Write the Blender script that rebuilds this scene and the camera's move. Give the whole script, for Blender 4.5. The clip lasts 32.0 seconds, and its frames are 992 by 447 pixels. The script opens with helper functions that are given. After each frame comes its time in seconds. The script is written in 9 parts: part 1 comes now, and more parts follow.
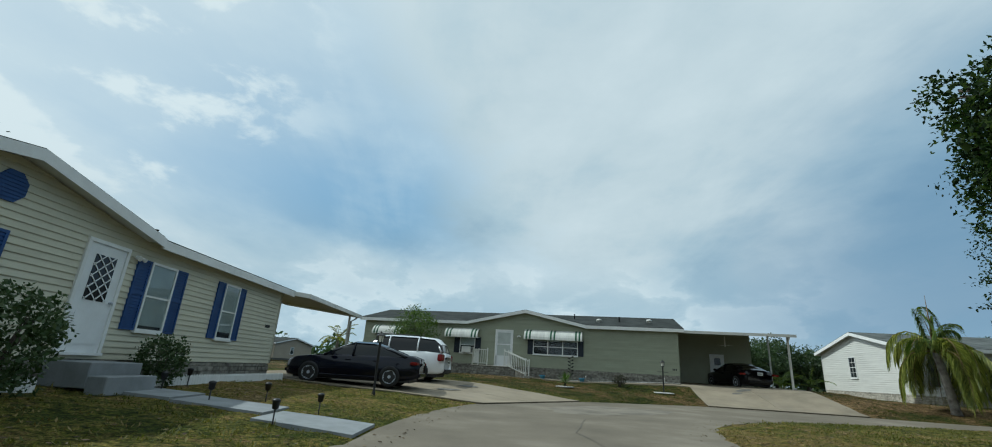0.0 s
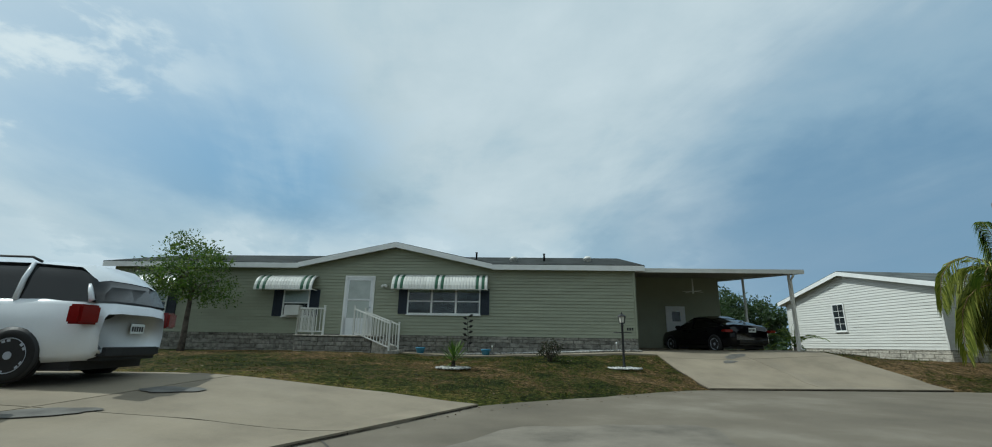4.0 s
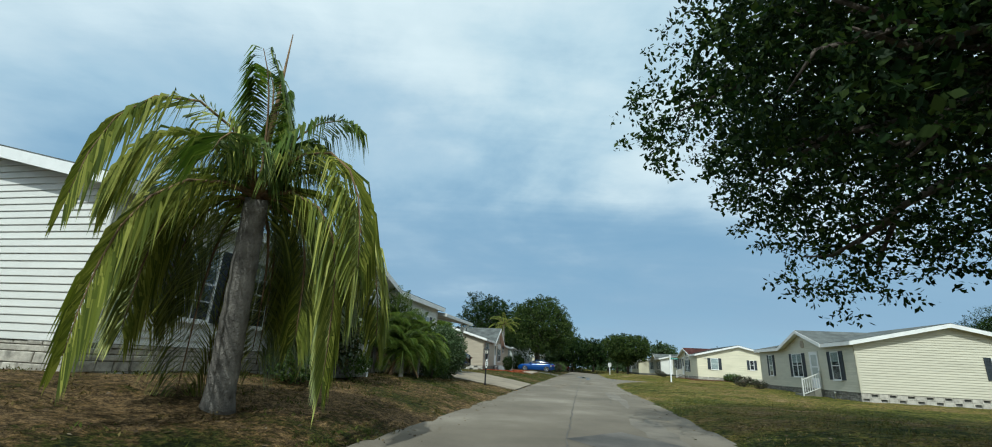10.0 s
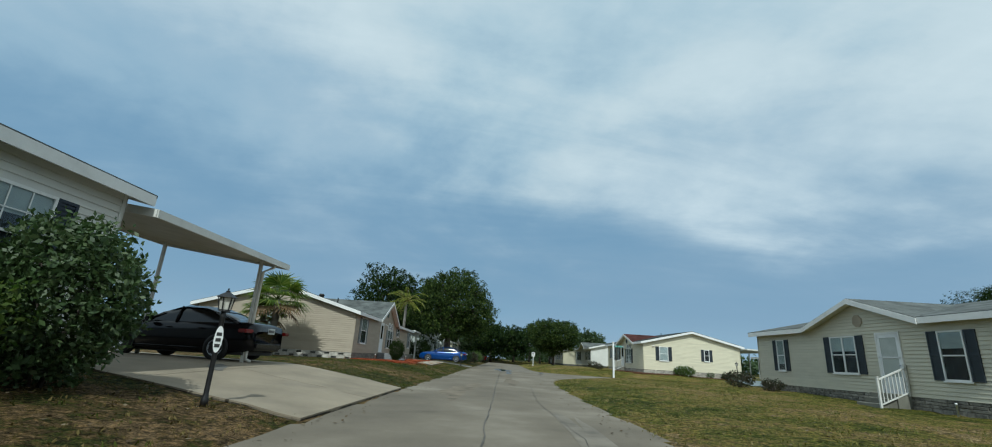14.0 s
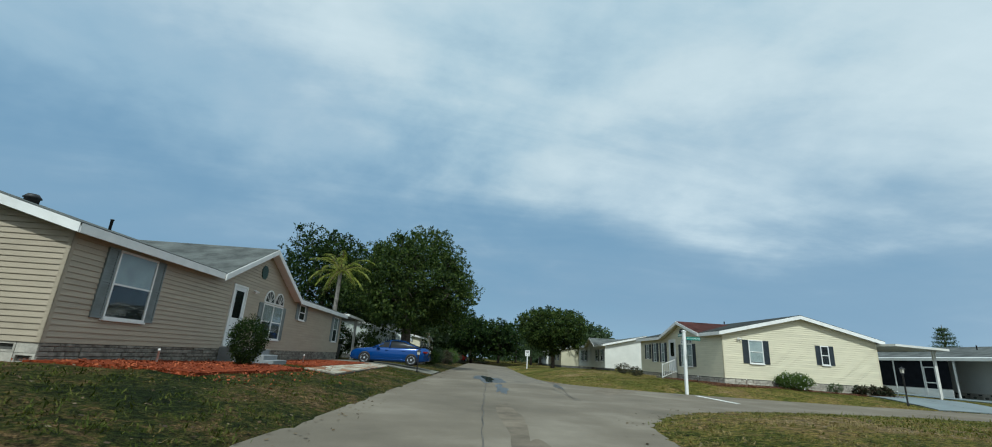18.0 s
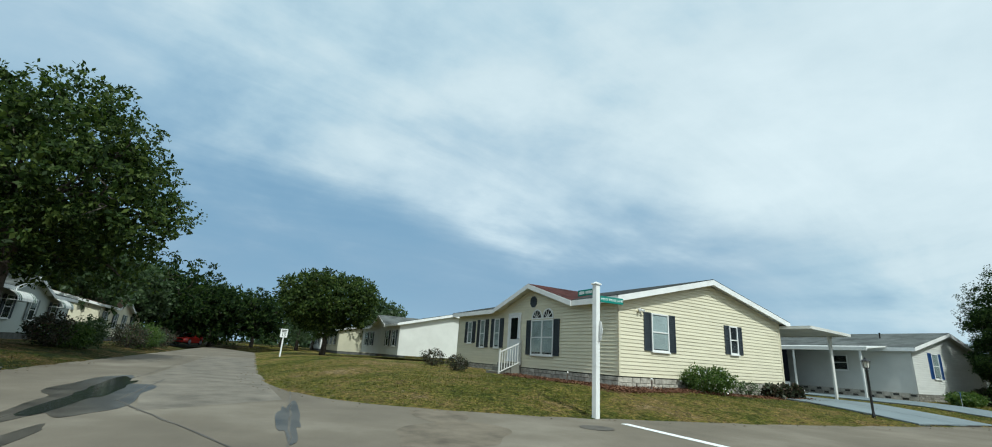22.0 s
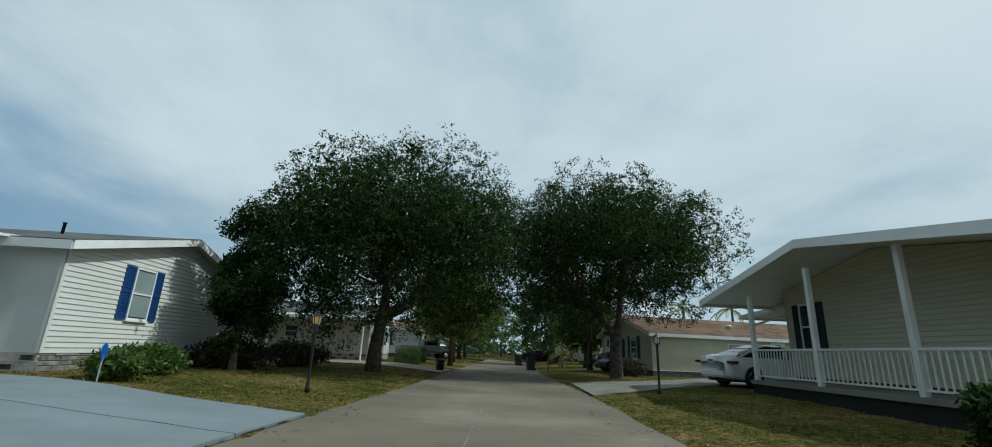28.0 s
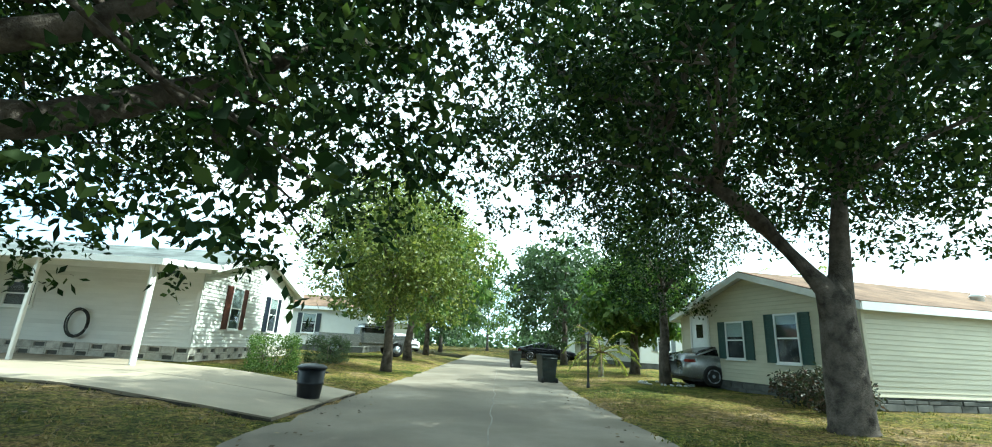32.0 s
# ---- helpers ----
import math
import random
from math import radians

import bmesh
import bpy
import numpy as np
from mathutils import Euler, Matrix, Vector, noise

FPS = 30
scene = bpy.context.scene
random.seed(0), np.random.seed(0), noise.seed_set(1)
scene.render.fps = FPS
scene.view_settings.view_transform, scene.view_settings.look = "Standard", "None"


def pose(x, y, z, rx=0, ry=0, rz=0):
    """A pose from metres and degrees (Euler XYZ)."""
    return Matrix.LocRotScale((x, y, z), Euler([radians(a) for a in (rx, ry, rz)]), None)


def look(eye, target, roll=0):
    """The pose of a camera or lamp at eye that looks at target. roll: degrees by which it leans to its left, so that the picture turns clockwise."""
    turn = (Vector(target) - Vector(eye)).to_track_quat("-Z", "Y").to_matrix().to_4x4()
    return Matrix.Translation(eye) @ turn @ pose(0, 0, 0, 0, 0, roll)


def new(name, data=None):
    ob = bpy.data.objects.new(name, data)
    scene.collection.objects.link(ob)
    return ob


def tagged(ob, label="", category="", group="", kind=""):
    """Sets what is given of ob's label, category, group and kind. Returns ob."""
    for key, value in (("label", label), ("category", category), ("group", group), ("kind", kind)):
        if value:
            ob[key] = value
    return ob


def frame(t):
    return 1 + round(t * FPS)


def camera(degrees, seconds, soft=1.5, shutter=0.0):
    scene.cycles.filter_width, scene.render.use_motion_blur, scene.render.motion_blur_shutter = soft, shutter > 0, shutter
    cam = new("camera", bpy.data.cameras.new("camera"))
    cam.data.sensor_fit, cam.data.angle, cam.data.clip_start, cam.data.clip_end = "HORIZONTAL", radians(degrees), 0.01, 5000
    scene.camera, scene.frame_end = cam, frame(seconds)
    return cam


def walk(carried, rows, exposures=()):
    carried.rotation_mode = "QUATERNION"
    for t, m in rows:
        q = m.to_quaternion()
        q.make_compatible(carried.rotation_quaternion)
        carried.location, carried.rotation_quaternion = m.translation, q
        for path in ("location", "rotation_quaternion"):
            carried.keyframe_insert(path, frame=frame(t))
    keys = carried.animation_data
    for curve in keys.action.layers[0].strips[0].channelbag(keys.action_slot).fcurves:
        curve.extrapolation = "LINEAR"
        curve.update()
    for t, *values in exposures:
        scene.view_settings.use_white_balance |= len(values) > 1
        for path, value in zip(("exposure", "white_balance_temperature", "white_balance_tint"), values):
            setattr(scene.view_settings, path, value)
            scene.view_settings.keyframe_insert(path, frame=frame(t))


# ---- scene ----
cam = camera(94.38, 32.0, soft=1.0)
# seconds, place, yaw, pitch, roll
PATH = [
    (0.0, -0.000, 0.000, 1.129, -0.63, 17.61, -3.46),
    (0.5, 0.097, 1.333, 1.158, -0.77, 17.46, -3.54),
    (1.0, 0.236, 2.619, 1.165, -1.05, 17.34, -3.59),
    (1.5, 0.390, 4.033, 1.163, -1.68, 17.37, -3.64),
    (2.0, 0.629, 5.624, 1.149, -2.67, 17.54, -3.64),
    (2.5, 1.017, 7.316, 1.137, -4.53, 17.64, -3.55),
    (4.5, 3.049, 13.669, 1.139, -18.28, 13.09, -1.00),
    (5.0, 3.862, 14.958, 1.152, -30.23, 14.03, -3.74),
    (5.5, 4.724, 16.070, 1.147, -33.43, 14.69, -1.01),
    (6.0, 5.635, 17.042, 1.160, -37.20, 15.22, -1.05),
    (6.5, 6.600, 17.963, 1.161, -40.20, 15.24, -2.40),
    (7.0, 7.612, 18.691, 1.155, -46.91, 15.43, -4.04),
    (7.5, 8.704, 19.301, 1.149, -52.97, 15.64, -4.09),
    (8.0, 9.841, 19.787, 1.144, -59.89, 16.41, -4.27),
    (8.5, 11.219, 20.134, 1.141, -67.74, 17.16, -4.21),
    (9.0, 12.715, 20.235, 1.151, -76.23, 17.29, -3.84),
    (9.5, 14.327, 20.174, 1.168, -83.54, 17.12, -3.14),
    (10.0, 16.131, 20.087, 1.172, -88.98, 16.93, -2.81),
    (10.5, 17.836, 19.924, 1.171, -92.77, 16.75, -2.60),
    (11.0, 19.457, 19.750, 1.165, -94.70, 16.60, -2.73),
    (11.5, 21.239, 19.505, 1.168, -96.07, 16.22, -2.72),
    (12.0, 23.188, 19.215, 1.164, -97.16, 16.14, -2.82),
    (12.5, 25.031, 18.919, 1.153, -97.94, 16.21, -2.86),
    (13.0, 26.922, 18.566, 1.143, -98.36, 16.33, -2.84),
    (13.5, 28.834, 18.184, 1.129, -98.51, 16.29, -3.04),
    (14.0, 30.769, 17.797, 1.113, -98.54, 16.28, -3.26),
    (14.5, 32.752, 17.449, 1.070, -98.61, 16.36, -3.36),
    (16.5, 42.996, 16.033, 1.142, -100.08, 16.22, -3.03),
    (17.0, 45.127, 15.672, 1.144, -100.33, 16.28, -3.01),
    (17.5, 47.227, 15.332, 1.149, -100.52, 16.22, -3.16),
    (18.0, 49.323, 15.000, 1.147, -100.78, 16.37, -3.36),
    (18.5, 51.470, 14.697, 1.150, -101.15, 16.39, -3.52),
    (19.0, 53.527, 14.294, 1.150, -101.37, 16.43, -3.90),
    (19.5, 55.441, 13.863, 1.141, -102.04, 16.50, -4.12),
    (20.0, 57.307, 13.308, 1.140, -104.19, 16.58, -4.28),
    (20.5, 59.001, 12.712, 1.147, -107.72, 16.44, -4.33),
    (21.0, 60.570, 11.961, 1.153, -112.67, 16.84, -4.19),
    (21.5, 62.158, 10.926, 1.175, -118.85, 16.59, -3.82),
    (22.0, 63.502, 9.707, 1.166, -126.49, 16.29, -3.67),
    (22.5, 64.603, 8.375, 1.179, -135.56, 16.83, -3.35),
    (23.0, 65.441, 6.934, 1.174, -144.96, 17.21, -3.09),
    (23.5, 65.997, 5.341, 1.156, -154.00, 16.33, -2.90),
    (24.0, 66.379, 3.620, 1.165, -163.26, 15.52, -3.22),
    (24.5, 66.611, 1.451, 1.112, -172.42, 16.06, -3.17),
    (25.0, 66.561, -0.405, 1.149, -180.23, 15.88, -2.44),
    (25.5, 66.328, -2.032, 1.140, -185.12, 15.97, -2.35),
    (26.0, 65.989, -3.988, 1.155, -187.58, 15.99, -2.58),
    (26.5, 65.521, -5.978, 1.140, -189.22, 15.90, -2.59),
    (28.5, 63.367, -14.389, 1.154, -193.58, 15.61, -2.06),
    (29.0, 62.875, -16.426, 1.167, -194.06, 15.63, -1.90),
    (29.5, 62.442, -18.394, 1.151, -194.46, 15.66, -1.96),
    (30.0, 61.970, -20.399, 1.126, -194.75, 15.61, -2.06),
    (30.5, 61.433, -22.441, 1.140, -194.90, 15.56, -2.12),
    (31.0, 60.922, -24.471, 1.135, -194.94, 15.29, -2.30),
    (31.5, 60.385, -26.703, 1.154, -194.84, 14.80, -2.83),
    (32.0, 59.964, -29.032, 1.179, -194.58, 14.95, -2.80),
]
EXPOSURES = [(0.0, -0.45, 5740, -2), (0.8, -0.5, 5740, -2), (1.6, -0.78, 5700, -2), (2.5, -0.75, 5700, -2), (4.5, -0.45, 5760, -2), (6.0, -0.4, 5760, -2), (9.5, -0.3, 5760, -2), (10.8, 0.2, 5800, -2), (11.5, 0.15, 5800, -2), (12.0, -0.24, 5760, -2), (13.0, -0.4, 5700, -2), (18.0, -0.35, 5700, -2), (20.0, -0.38, 5720, -2), (21.0, -0.5, 5660, -2), (22.0, -0.2, 5780, -2), (23.0, -0.62, 5700, -2), (24.0, -0.35, 5740, -2), (26.0, -0.62, 5680, -2), (28.5, -0.45, 5700, -2), (29.5, -0.05, 5780, -3), (30.5, 0.65, 5750, -8), (31.2, 1.4, 5600, -12), (32.0, 1.75, 5600, -12)]
walk(cam, [(t, pose(x, y, z, 90 + pitch, roll, yaw)) for t, x, y, z, yaw, pitch, roll in PATH], EXPOSURES)

# ---- daylight: broken cloud, sun from the west ----
SUN_AZ, SUN_EL = 283.0, 48.0  # compass degrees from +y, clockwise
world = bpy.data.worlds.new("world")
scene.world = world
world.use_nodes = True


def nodes_of(owner):
    tree = owner.node_tree
    tree.nodes.clear()

    def add(kind, operation="", data_type="", blend_type="", **values):
        n = tree.nodes.new(kind)
        if operation:
            n.operation = operation
        if data_type:
            n.data_type = data_type
        if blend_type:
            n.blend_type = blend_type
        for key, value in values.items():
            if key.startswith("i_"):
                n.inputs[key[2:]].default_value = value
            else:
                n.inputs[int(key[2:])].default_value = value
        return n

    def link(a, b, ao=0, bi=0):
        tree.links.new(a.outputs[ao], b.inputs[bi])

    return tree, add, link


def ramp(add, stops, mode="LINEAR"):
    n = add("ShaderNodeValToRGB")
    n.color_ramp.interpolation = mode
    while len(n.color_ramp.elements) < len(stops):
        n.color_ramp.elements.new(0.5)
    for e, (p, c) in zip(n.color_ramp.elements, stops):
        e.position, e.color = p, (*c, 1) if len(c) == 3 else c
    return n


def make_sky():
    tree, add, link = nodes_of(world)
    out = add("ShaderNodeOutputWorld")
    bg = add("ShaderNodeBackground", i_Strength=0.10)
    sky = add("ShaderNodeTexSky")
    sky.sky_type, sky.sun_disc = "NISHITA", False
    sky.sun_elevation, sky.sun_rotation = radians(SUN_EL), radians(SUN_AZ)
    co = add("ShaderNodeTexCoord")
    sep = add("ShaderNodeSeparateXYZ")
    link(co, sep, 0, 0)

    def math_(operation, a, b=None, ao=0, bo=0):
        n = add("ShaderNodeMath", operation=operation)
        for i, (v, o) in enumerate(((a, ao), (b, bo))):
            if isinstance(v, (int, float)):
                n.inputs[i].default_value = v
            elif v is not None:
                link(v, n, o, i)
        return n

    def step(value, lo, hi, vo=0):
        n = add("ShaderNodeMapRange", n_1=lo, n_2=hi)
        n.interpolation_type = "SMOOTHSTEP"
        link(value, n, vo, 0)
        return n

    def toward(x, y, z):
        d = add("ShaderNodeVectorMath", operation="DOT_PRODUCT", n_1=Vector((x, y, z)).normalized())
        link(co, d, 0, 0)
        return d

    def noise(vec, scale, detail, rough, twist=0.0, vo=0):
        n = add("ShaderNodeTexNoise", i_Scale=scale, i_Detail=detail, i_Roughness=rough, i_Distortion=twist)
        link(vec, n, vo, 0)
        return n

    def blend(factor, under, over, uo=0, oo=0):
        n = add("ShaderNodeMix", data_type="RGBA")
        link(factor, n, 0, 0)
        for v, o, slot in ((under, uo, 6), (over, oo, 7)):
            if isinstance(v, tuple):
                n.inputs[slot].default_value = (*v, 1)
            else:
                link(v, n, o, slot)
        return n

    def bearing(az, el):
        az, el = radians(az), radians(el)
        return Vector((math.sin(az) * math.cos(el), math.cos(az) * math.cos(el), math.sin(el)))

    # directions laid on a flat cloud ceiling; fibres run north on it
    low = math_("MAXIMUM", math_("ADD", sep, 0.16, ao=2), 0.05)
    flat = add("ShaderNodeCombineXYZ")
    link(math_("DIVIDE", sep, low, ao=0), flat, 0, 0)
    link(math_("DIVIDE", sep, low, ao=1), flat, 0, 1)
    shift = add("ShaderNodeVectorMath", operation="ADD", n_1=(3.3, 7.1, 1.4))
    link(flat, shift, 0, 0)
    comb = add("ShaderNodeVectorMath", operation="MULTIPLY", n_1=(1.0, 0.34, 1.0))
    link(shift, comb, 0, 0)
    big = noise(shift, 0.62, 7.0, 0.52, 0.35)
    fibre = noise(comb, 1.9, 9.0, 0.6, 0.5)
    tall = add("ShaderNodeVectorMath", operation="MULTIPLY", n_1=(1.0, 1.0, 1.9))
    link(co, tall, 0, 0)
    puff = noise(tall, 5.5, 9.0, 0.56, 0.15)
    mixed = math_("ADD", math_("MULTIPLY", big, 0.62), math_("ADD", math_("MULTIPLY", fibre, 0.22), math_("MULTIPLY", puff, 0.16)))
    # the sheet of cloud, white to blue-grey
    tone = ramp(add, [(0.36, (4.3, 5.7, 6.9)), (0.45, (6.4, 7.5, 8.2)), (0.52, (8.0, 8.6, 8.9)), (0.64, (9.6, 9.9, 10.0))])
    link(mixed, tone, 0, 0)
    # opening to blue in the north-west, with a slanting eastern edge
    rim = bearing(-17, 42).cross(bearing(1, 20)).normalized()
    past = add("ShaderNodeVectorMath", operation="DOT_PRODUCT", n_1=rim if rim.x < 0 else -rim)
    link(co, past, 0, 0)
    torn = math_("ADD", past, math_("MULTIPLY", math_("SUBTRACT", mixed, 0.5), 1.1), ao=1)
    gap = math_("MULTIPLY", step(torn, -0.02, 0.13), step(sep, 0.14, 0.36, 2))
    gap = math_("MULTIPLY", gap, step(toward(-0.5, 0.8, 0.3), 0.35, 0.85, 1))
    blue = add("ShaderNodeMix", data_type="RGBA", n_0=0.75)
    blue.inputs[7].default_value = (2.7, 5.5, 8.3, 1)
    link(sky, blue, 0, 6)
    veil = blend(math_("MULTIPLY", step(mixed, 0.36, 0.6), 0.8), blue, (8.2, 9.2, 9.9), uo=2)
    heap = blend(math_("MULTIPLY", step(puff, 0.5, 0.6), step(toward(-0.72, 0.5, 0.45), 0.86, 0.97, 1)), veil, (10.2, 10.6, 10.8), uo=2)
    open_sky = blend(gap, tone, heap, oo=2)
    # heaped cloud low in the north
    foot = math_("SUBTRACT", 1.0, step(sep, 0.1, 0.27, 2))
    north = step(toward(0.05, 1.0, 0.0), 0.62, 0.9, 1)
    shelf = ramp(add, [(0.42, (5.6, 7.0, 8.0)), (0.5, (7.4, 8.5, 9.2)), (0.535, (9.6, 10.2, 10.5)), (0.62, (8.6, 9.3, 9.8))])
    link(puff, shelf, 0, 0)
    heaped = blend(math_("MULTIPLY", math_("MULTIPLY", foot, north), 0.75), open_sky, shelf, uo=2)
    # rain cloud in the east: a soft upper part and a ragged low shelf
    ragged = math_("MULTIPLY", math_("SUBTRACT", mixed, 0.5), 1.7)
    east = step(toward(0.99, -0.06, 0.0), 0.22, 0.7, 1)
    rise = math_("MULTIPLY", step(toward(*bearing(58, 20)), 0.84, 0.99, 1), 0.3)
    rise = math_("ADD", rise, math_("MULTIPLY", step(toward(*bearing(128, 13)), 0.9, 0.99, 1), 0.16))
    soft = math_("SUBTRACT", 1.0, step(math_("SUBTRACT", math_("ADD", sep, ragged, ao=2), rise), 0.12, 0.54))
    dim = blend(math_("MULTIPLY", math_("MULTIPLY", soft, east), 0.52), heaped, (2.8, 4.5, 6.3), uo=2)
    hard = math_("SUBTRACT", 1.0, step(math_("ADD", sep, math_("MULTIPLY", ragged, 0.5), ao=2), 0.2, 0.4))
    base = step(math_("ADD", sep, math_("MULTIPLY", ragged, 0.3), ao=2), -0.06, 0.14)
    rain = blend(math_("MULTIPLY", math_("MULTIPLY", math_("MULTIPLY", hard, east), base), 0.64), dim, (2.25, 3.75, 5.5), uo=2)
    # brighter haze about the sun
    haze = math_("MULTIPLY", step(toward(*SUN_TO), 0.45, 1.0, 1), 0.75)
    glow = blend(haze, rain, (10.5, 10.6, 10.4), uo=2)
    link(glow, bg, 2, 0)
    link(bg, out)


_a, _e = radians(SUN_AZ), radians(SUN_EL)
SUN_TO = Vector((math.sin(_a) * math.cos(_e), math.cos(_a) * math.cos(_e), math.sin(_e)))
make_sky()
sun = new("sun", bpy.data.lights.new("sun", "SUN"))
sun.data.energy, sun.data.angle, sun.data.color = 4.0, radians(0.6), (1.0, 0.95, 0.87)
sun.matrix_world = look(SUN_TO * 120, (0, 0, 0))


# ---- materials ----
def material(name, base, rough=0.6, metal=0.0, vary=0.12, scale=3.0, fine=40.0, bump=0.15, per_object=0.06, tint=None, spec=0.4, dist=0.01, stain=0.0, stain_color=(0.12, 0.1, 0.07)):
    """A surface with colour variation at two scales, fine relief and a slight change from piece to piece."""
    m = bpy.data.materials.new(name)
    m.use_nodes = True
    tree, add, link = nodes_of(m)
    out, bsdf = add("ShaderNodeOutputMaterial"), add("ShaderNodeBsdfPrincipled", i_Roughness=rough, i_Metallic=metal)
    bsdf.inputs["Specular IOR Level"].default_value = spec
    co, info = add("ShaderNodeTexCoord"), add("ShaderNodeObjectInfo")
    n1 = add("ShaderNodeTexNoise", i_Scale=scale, i_Detail=5.0, i_Roughness=0.6)
    n2 = add("ShaderNodeTexNoise", i_Scale=fine, i_Detail=4.0, i_Roughness=0.65)
    offset = add("ShaderNodeVectorMath", operation="ADD")
    link(co, offset, 3, 0)
    spread = add("ShaderNodeVectorMath", operation="SCALE", i_Scale=9.0)
    link(info, spread, 5, 0)
    link(spread, offset, 0, 1)
    link(offset, n1), link(offset, n2)
    dark = tuple(c * (1 - 2.2 * vary) for c in base)
    light = tuple(min(1, c * (1 + 1.6 * vary)) for c in (tint or base))
    r1 = ramp(add, [(0.3, dark), (0.52, base), (0.72, light)])
    link(n1, r1)
    mul = add("ShaderNodeMix", data_type="RGBA", blend_type="MULTIPLY", n_0=1.0)
    r2 = ramp(add, [(0.3, (1 - vary,) * 3), (0.7, (1 + 0.0 * vary,) * 3)])
    link(n2, r2)
    link(r1, mul, 0, 6), link(r2, mul, 0, 7)
    hsv = add("ShaderNodeHueSaturation")
    val = add("ShaderNodeMapRange", n_3=1 - per_object, n_4=1 + per_object)
    link(info, val, 5, 0)
    link(val, hsv, 0, 2)
    last = mul
    if stain:
        n3 = add("ShaderNodeTexNoise", i_Scale=scale * 0.37, i_Detail=7.0, i_Roughness=0.7, i_Distortion=0.6)
        link(offset, n3)
        r3 = ramp(add, [(0.52, (0, 0, 0)), (0.72, (stain,) * 3)])
        link(n3, r3)
        mx = add("ShaderNodeMix", data_type="RGBA")
        mx.inputs[7].default_value = (*stain_color, 1)
        link(r3, mx, 0, 0)
        link(mul, mx, 2, 6)
        last = mx
    link(last, hsv, 2, 4)
    link(hsv, bsdf, 0, 0)
    rr = add("ShaderNodeMapRange", n_3=max(0.03, rough - 0.12), n_4=min(1, rough + 0.12))
    link(n2, rr, 0, 0)
    link(rr, bsdf, 0, 2)
    if bump:
        b = add("ShaderNodeBump", i_Strength=bump, i_Distance=dist)
        tree.links.new(n2.outputs[0], b.inputs["Height"])
        tree.links.new(b.outputs[0], bsdf.inputs["Normal"])
    link(bsdf, out)
    return m


def leaf_material(name, a, b, c, rough=0.5, glow=0.35, spec=0.3):
    """Leaves: hue from one leaf to the next, some light through the blade."""
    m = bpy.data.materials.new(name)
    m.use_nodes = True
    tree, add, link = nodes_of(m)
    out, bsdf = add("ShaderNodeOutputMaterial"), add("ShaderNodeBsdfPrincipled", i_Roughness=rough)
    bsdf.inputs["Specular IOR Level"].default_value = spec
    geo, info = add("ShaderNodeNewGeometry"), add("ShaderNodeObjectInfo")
    tone = ramp(add, [(0.0, a), (0.55, b), (1.0, c)])
    link(geo, tone, 8, 0)
    link(tone, bsdf, 0, 0)
    thin = add("ShaderNodeBsdfTranslucent")
    hsv = add("ShaderNodeHueSaturation", i_Saturation=1.1, i_Value=1.6)
    link(tone, hsv, 0, 4)
    link(hsv, thin, 0, 0)
    mix = add("ShaderNodeMixShader", n_0=glow)
    link(bsdf, mix, 0, 1), link(thin, mix, 0, 2)
    link(mix, out)
    return m


def glass_material(name, tint=(0.9, 0.93, 0.94)):
    m = bpy.data.materials.new(name)
    m.use_nodes = True
    tree, add, link = nodes_of(m)
    out = add("ShaderNodeOutputMaterial")
    clear = add("ShaderNodeBsdfTransparent", i_Color=(*tint, 1))
    gloss = add("ShaderNodeBsdfGlossy", i_Roughness=0.03)
    facing = add("ShaderNodeLayerWeight", i_Blend=0.5)
    steep = add("ShaderNodeMath", operation="POWER", n_1=4.0)
    link(facing, steep, 1, 0)
    fres = add("ShaderNodeMapRange", n_3=0.03, n_4=0.75)
    link(steep, fres, 0, 0)
    mix = add("ShaderNodeMixShader")
    link(fres, mix, 0, 0), link(clear, mix, 0, 1), link(gloss, mix, 0, 2)
    link(mix, out)
    return m


M = {}
M["siding_sage"] = material("siding_sage", (0.288, 0.304, 0.221), 0.55, vary=0.05, scale=0.7, per_object=0.02, stain=0.15)
M["siding_cream"] = material("siding_cream", (0.55, 0.525, 0.405), 0.55, vary=0.05, scale=0.7, per_object=0.02, stain=0.12)
M["siding_yellow"] = material("siding_yellow", (0.655, 0.607, 0.452), 0.5, vary=0.04, scale=0.7, per_object=0.02, stain=0.08)
M["siding_ivory"] = material("siding_ivory", (0.55, 0.52, 0.41), 0.5, vary=0.04, scale=0.7, per_object=0.02, stain=0.1)
M["siding_white"] = material("siding_white", (0.619, 0.615, 0.576), 0.5, vary=0.04, scale=0.7, per_object=0.02, stain=0.1)
M["siding_grey"] = material("siding_grey", (0.418, 0.451, 0.421), 0.5, vary=0.04, scale=0.7, per_object=0.02, stain=0.1)
M["siding_tan"] = material("siding_tan", (0.376, 0.320, 0.241), 0.55, vary=0.05, scale=0.7, per_object=0.02, stain=0.12)
M["siding_beige"] = material("siding_beige", (0.502, 0.467, 0.343), 0.55, vary=0.05, scale=0.7, per_object=0.02, stain=0.1)
M["trim_white"] = material("trim_white", (0.760, 0.760, 0.741), 0.45, vary=0.04, scale=2.0, per_object=0.02, stain=0.12)
M["metal_white"] = material("metal_white", (0.652, 0.648, 0.608), 0.35, vary=0.05, scale=1.5, stain=0.15)
M["pan_roof"] = material("pan_roof", (0.50, 0.47, 0.42), 0.45, vary=0.08, scale=1.5, stain=0.2)
M["mulch_dull"] = material("mulch_dull", (0.12, 0.05, 0.028), 0.95, vary=0.35, scale=9.0, fine=60, bump=1.0, dist=0.03, spec=0.1)
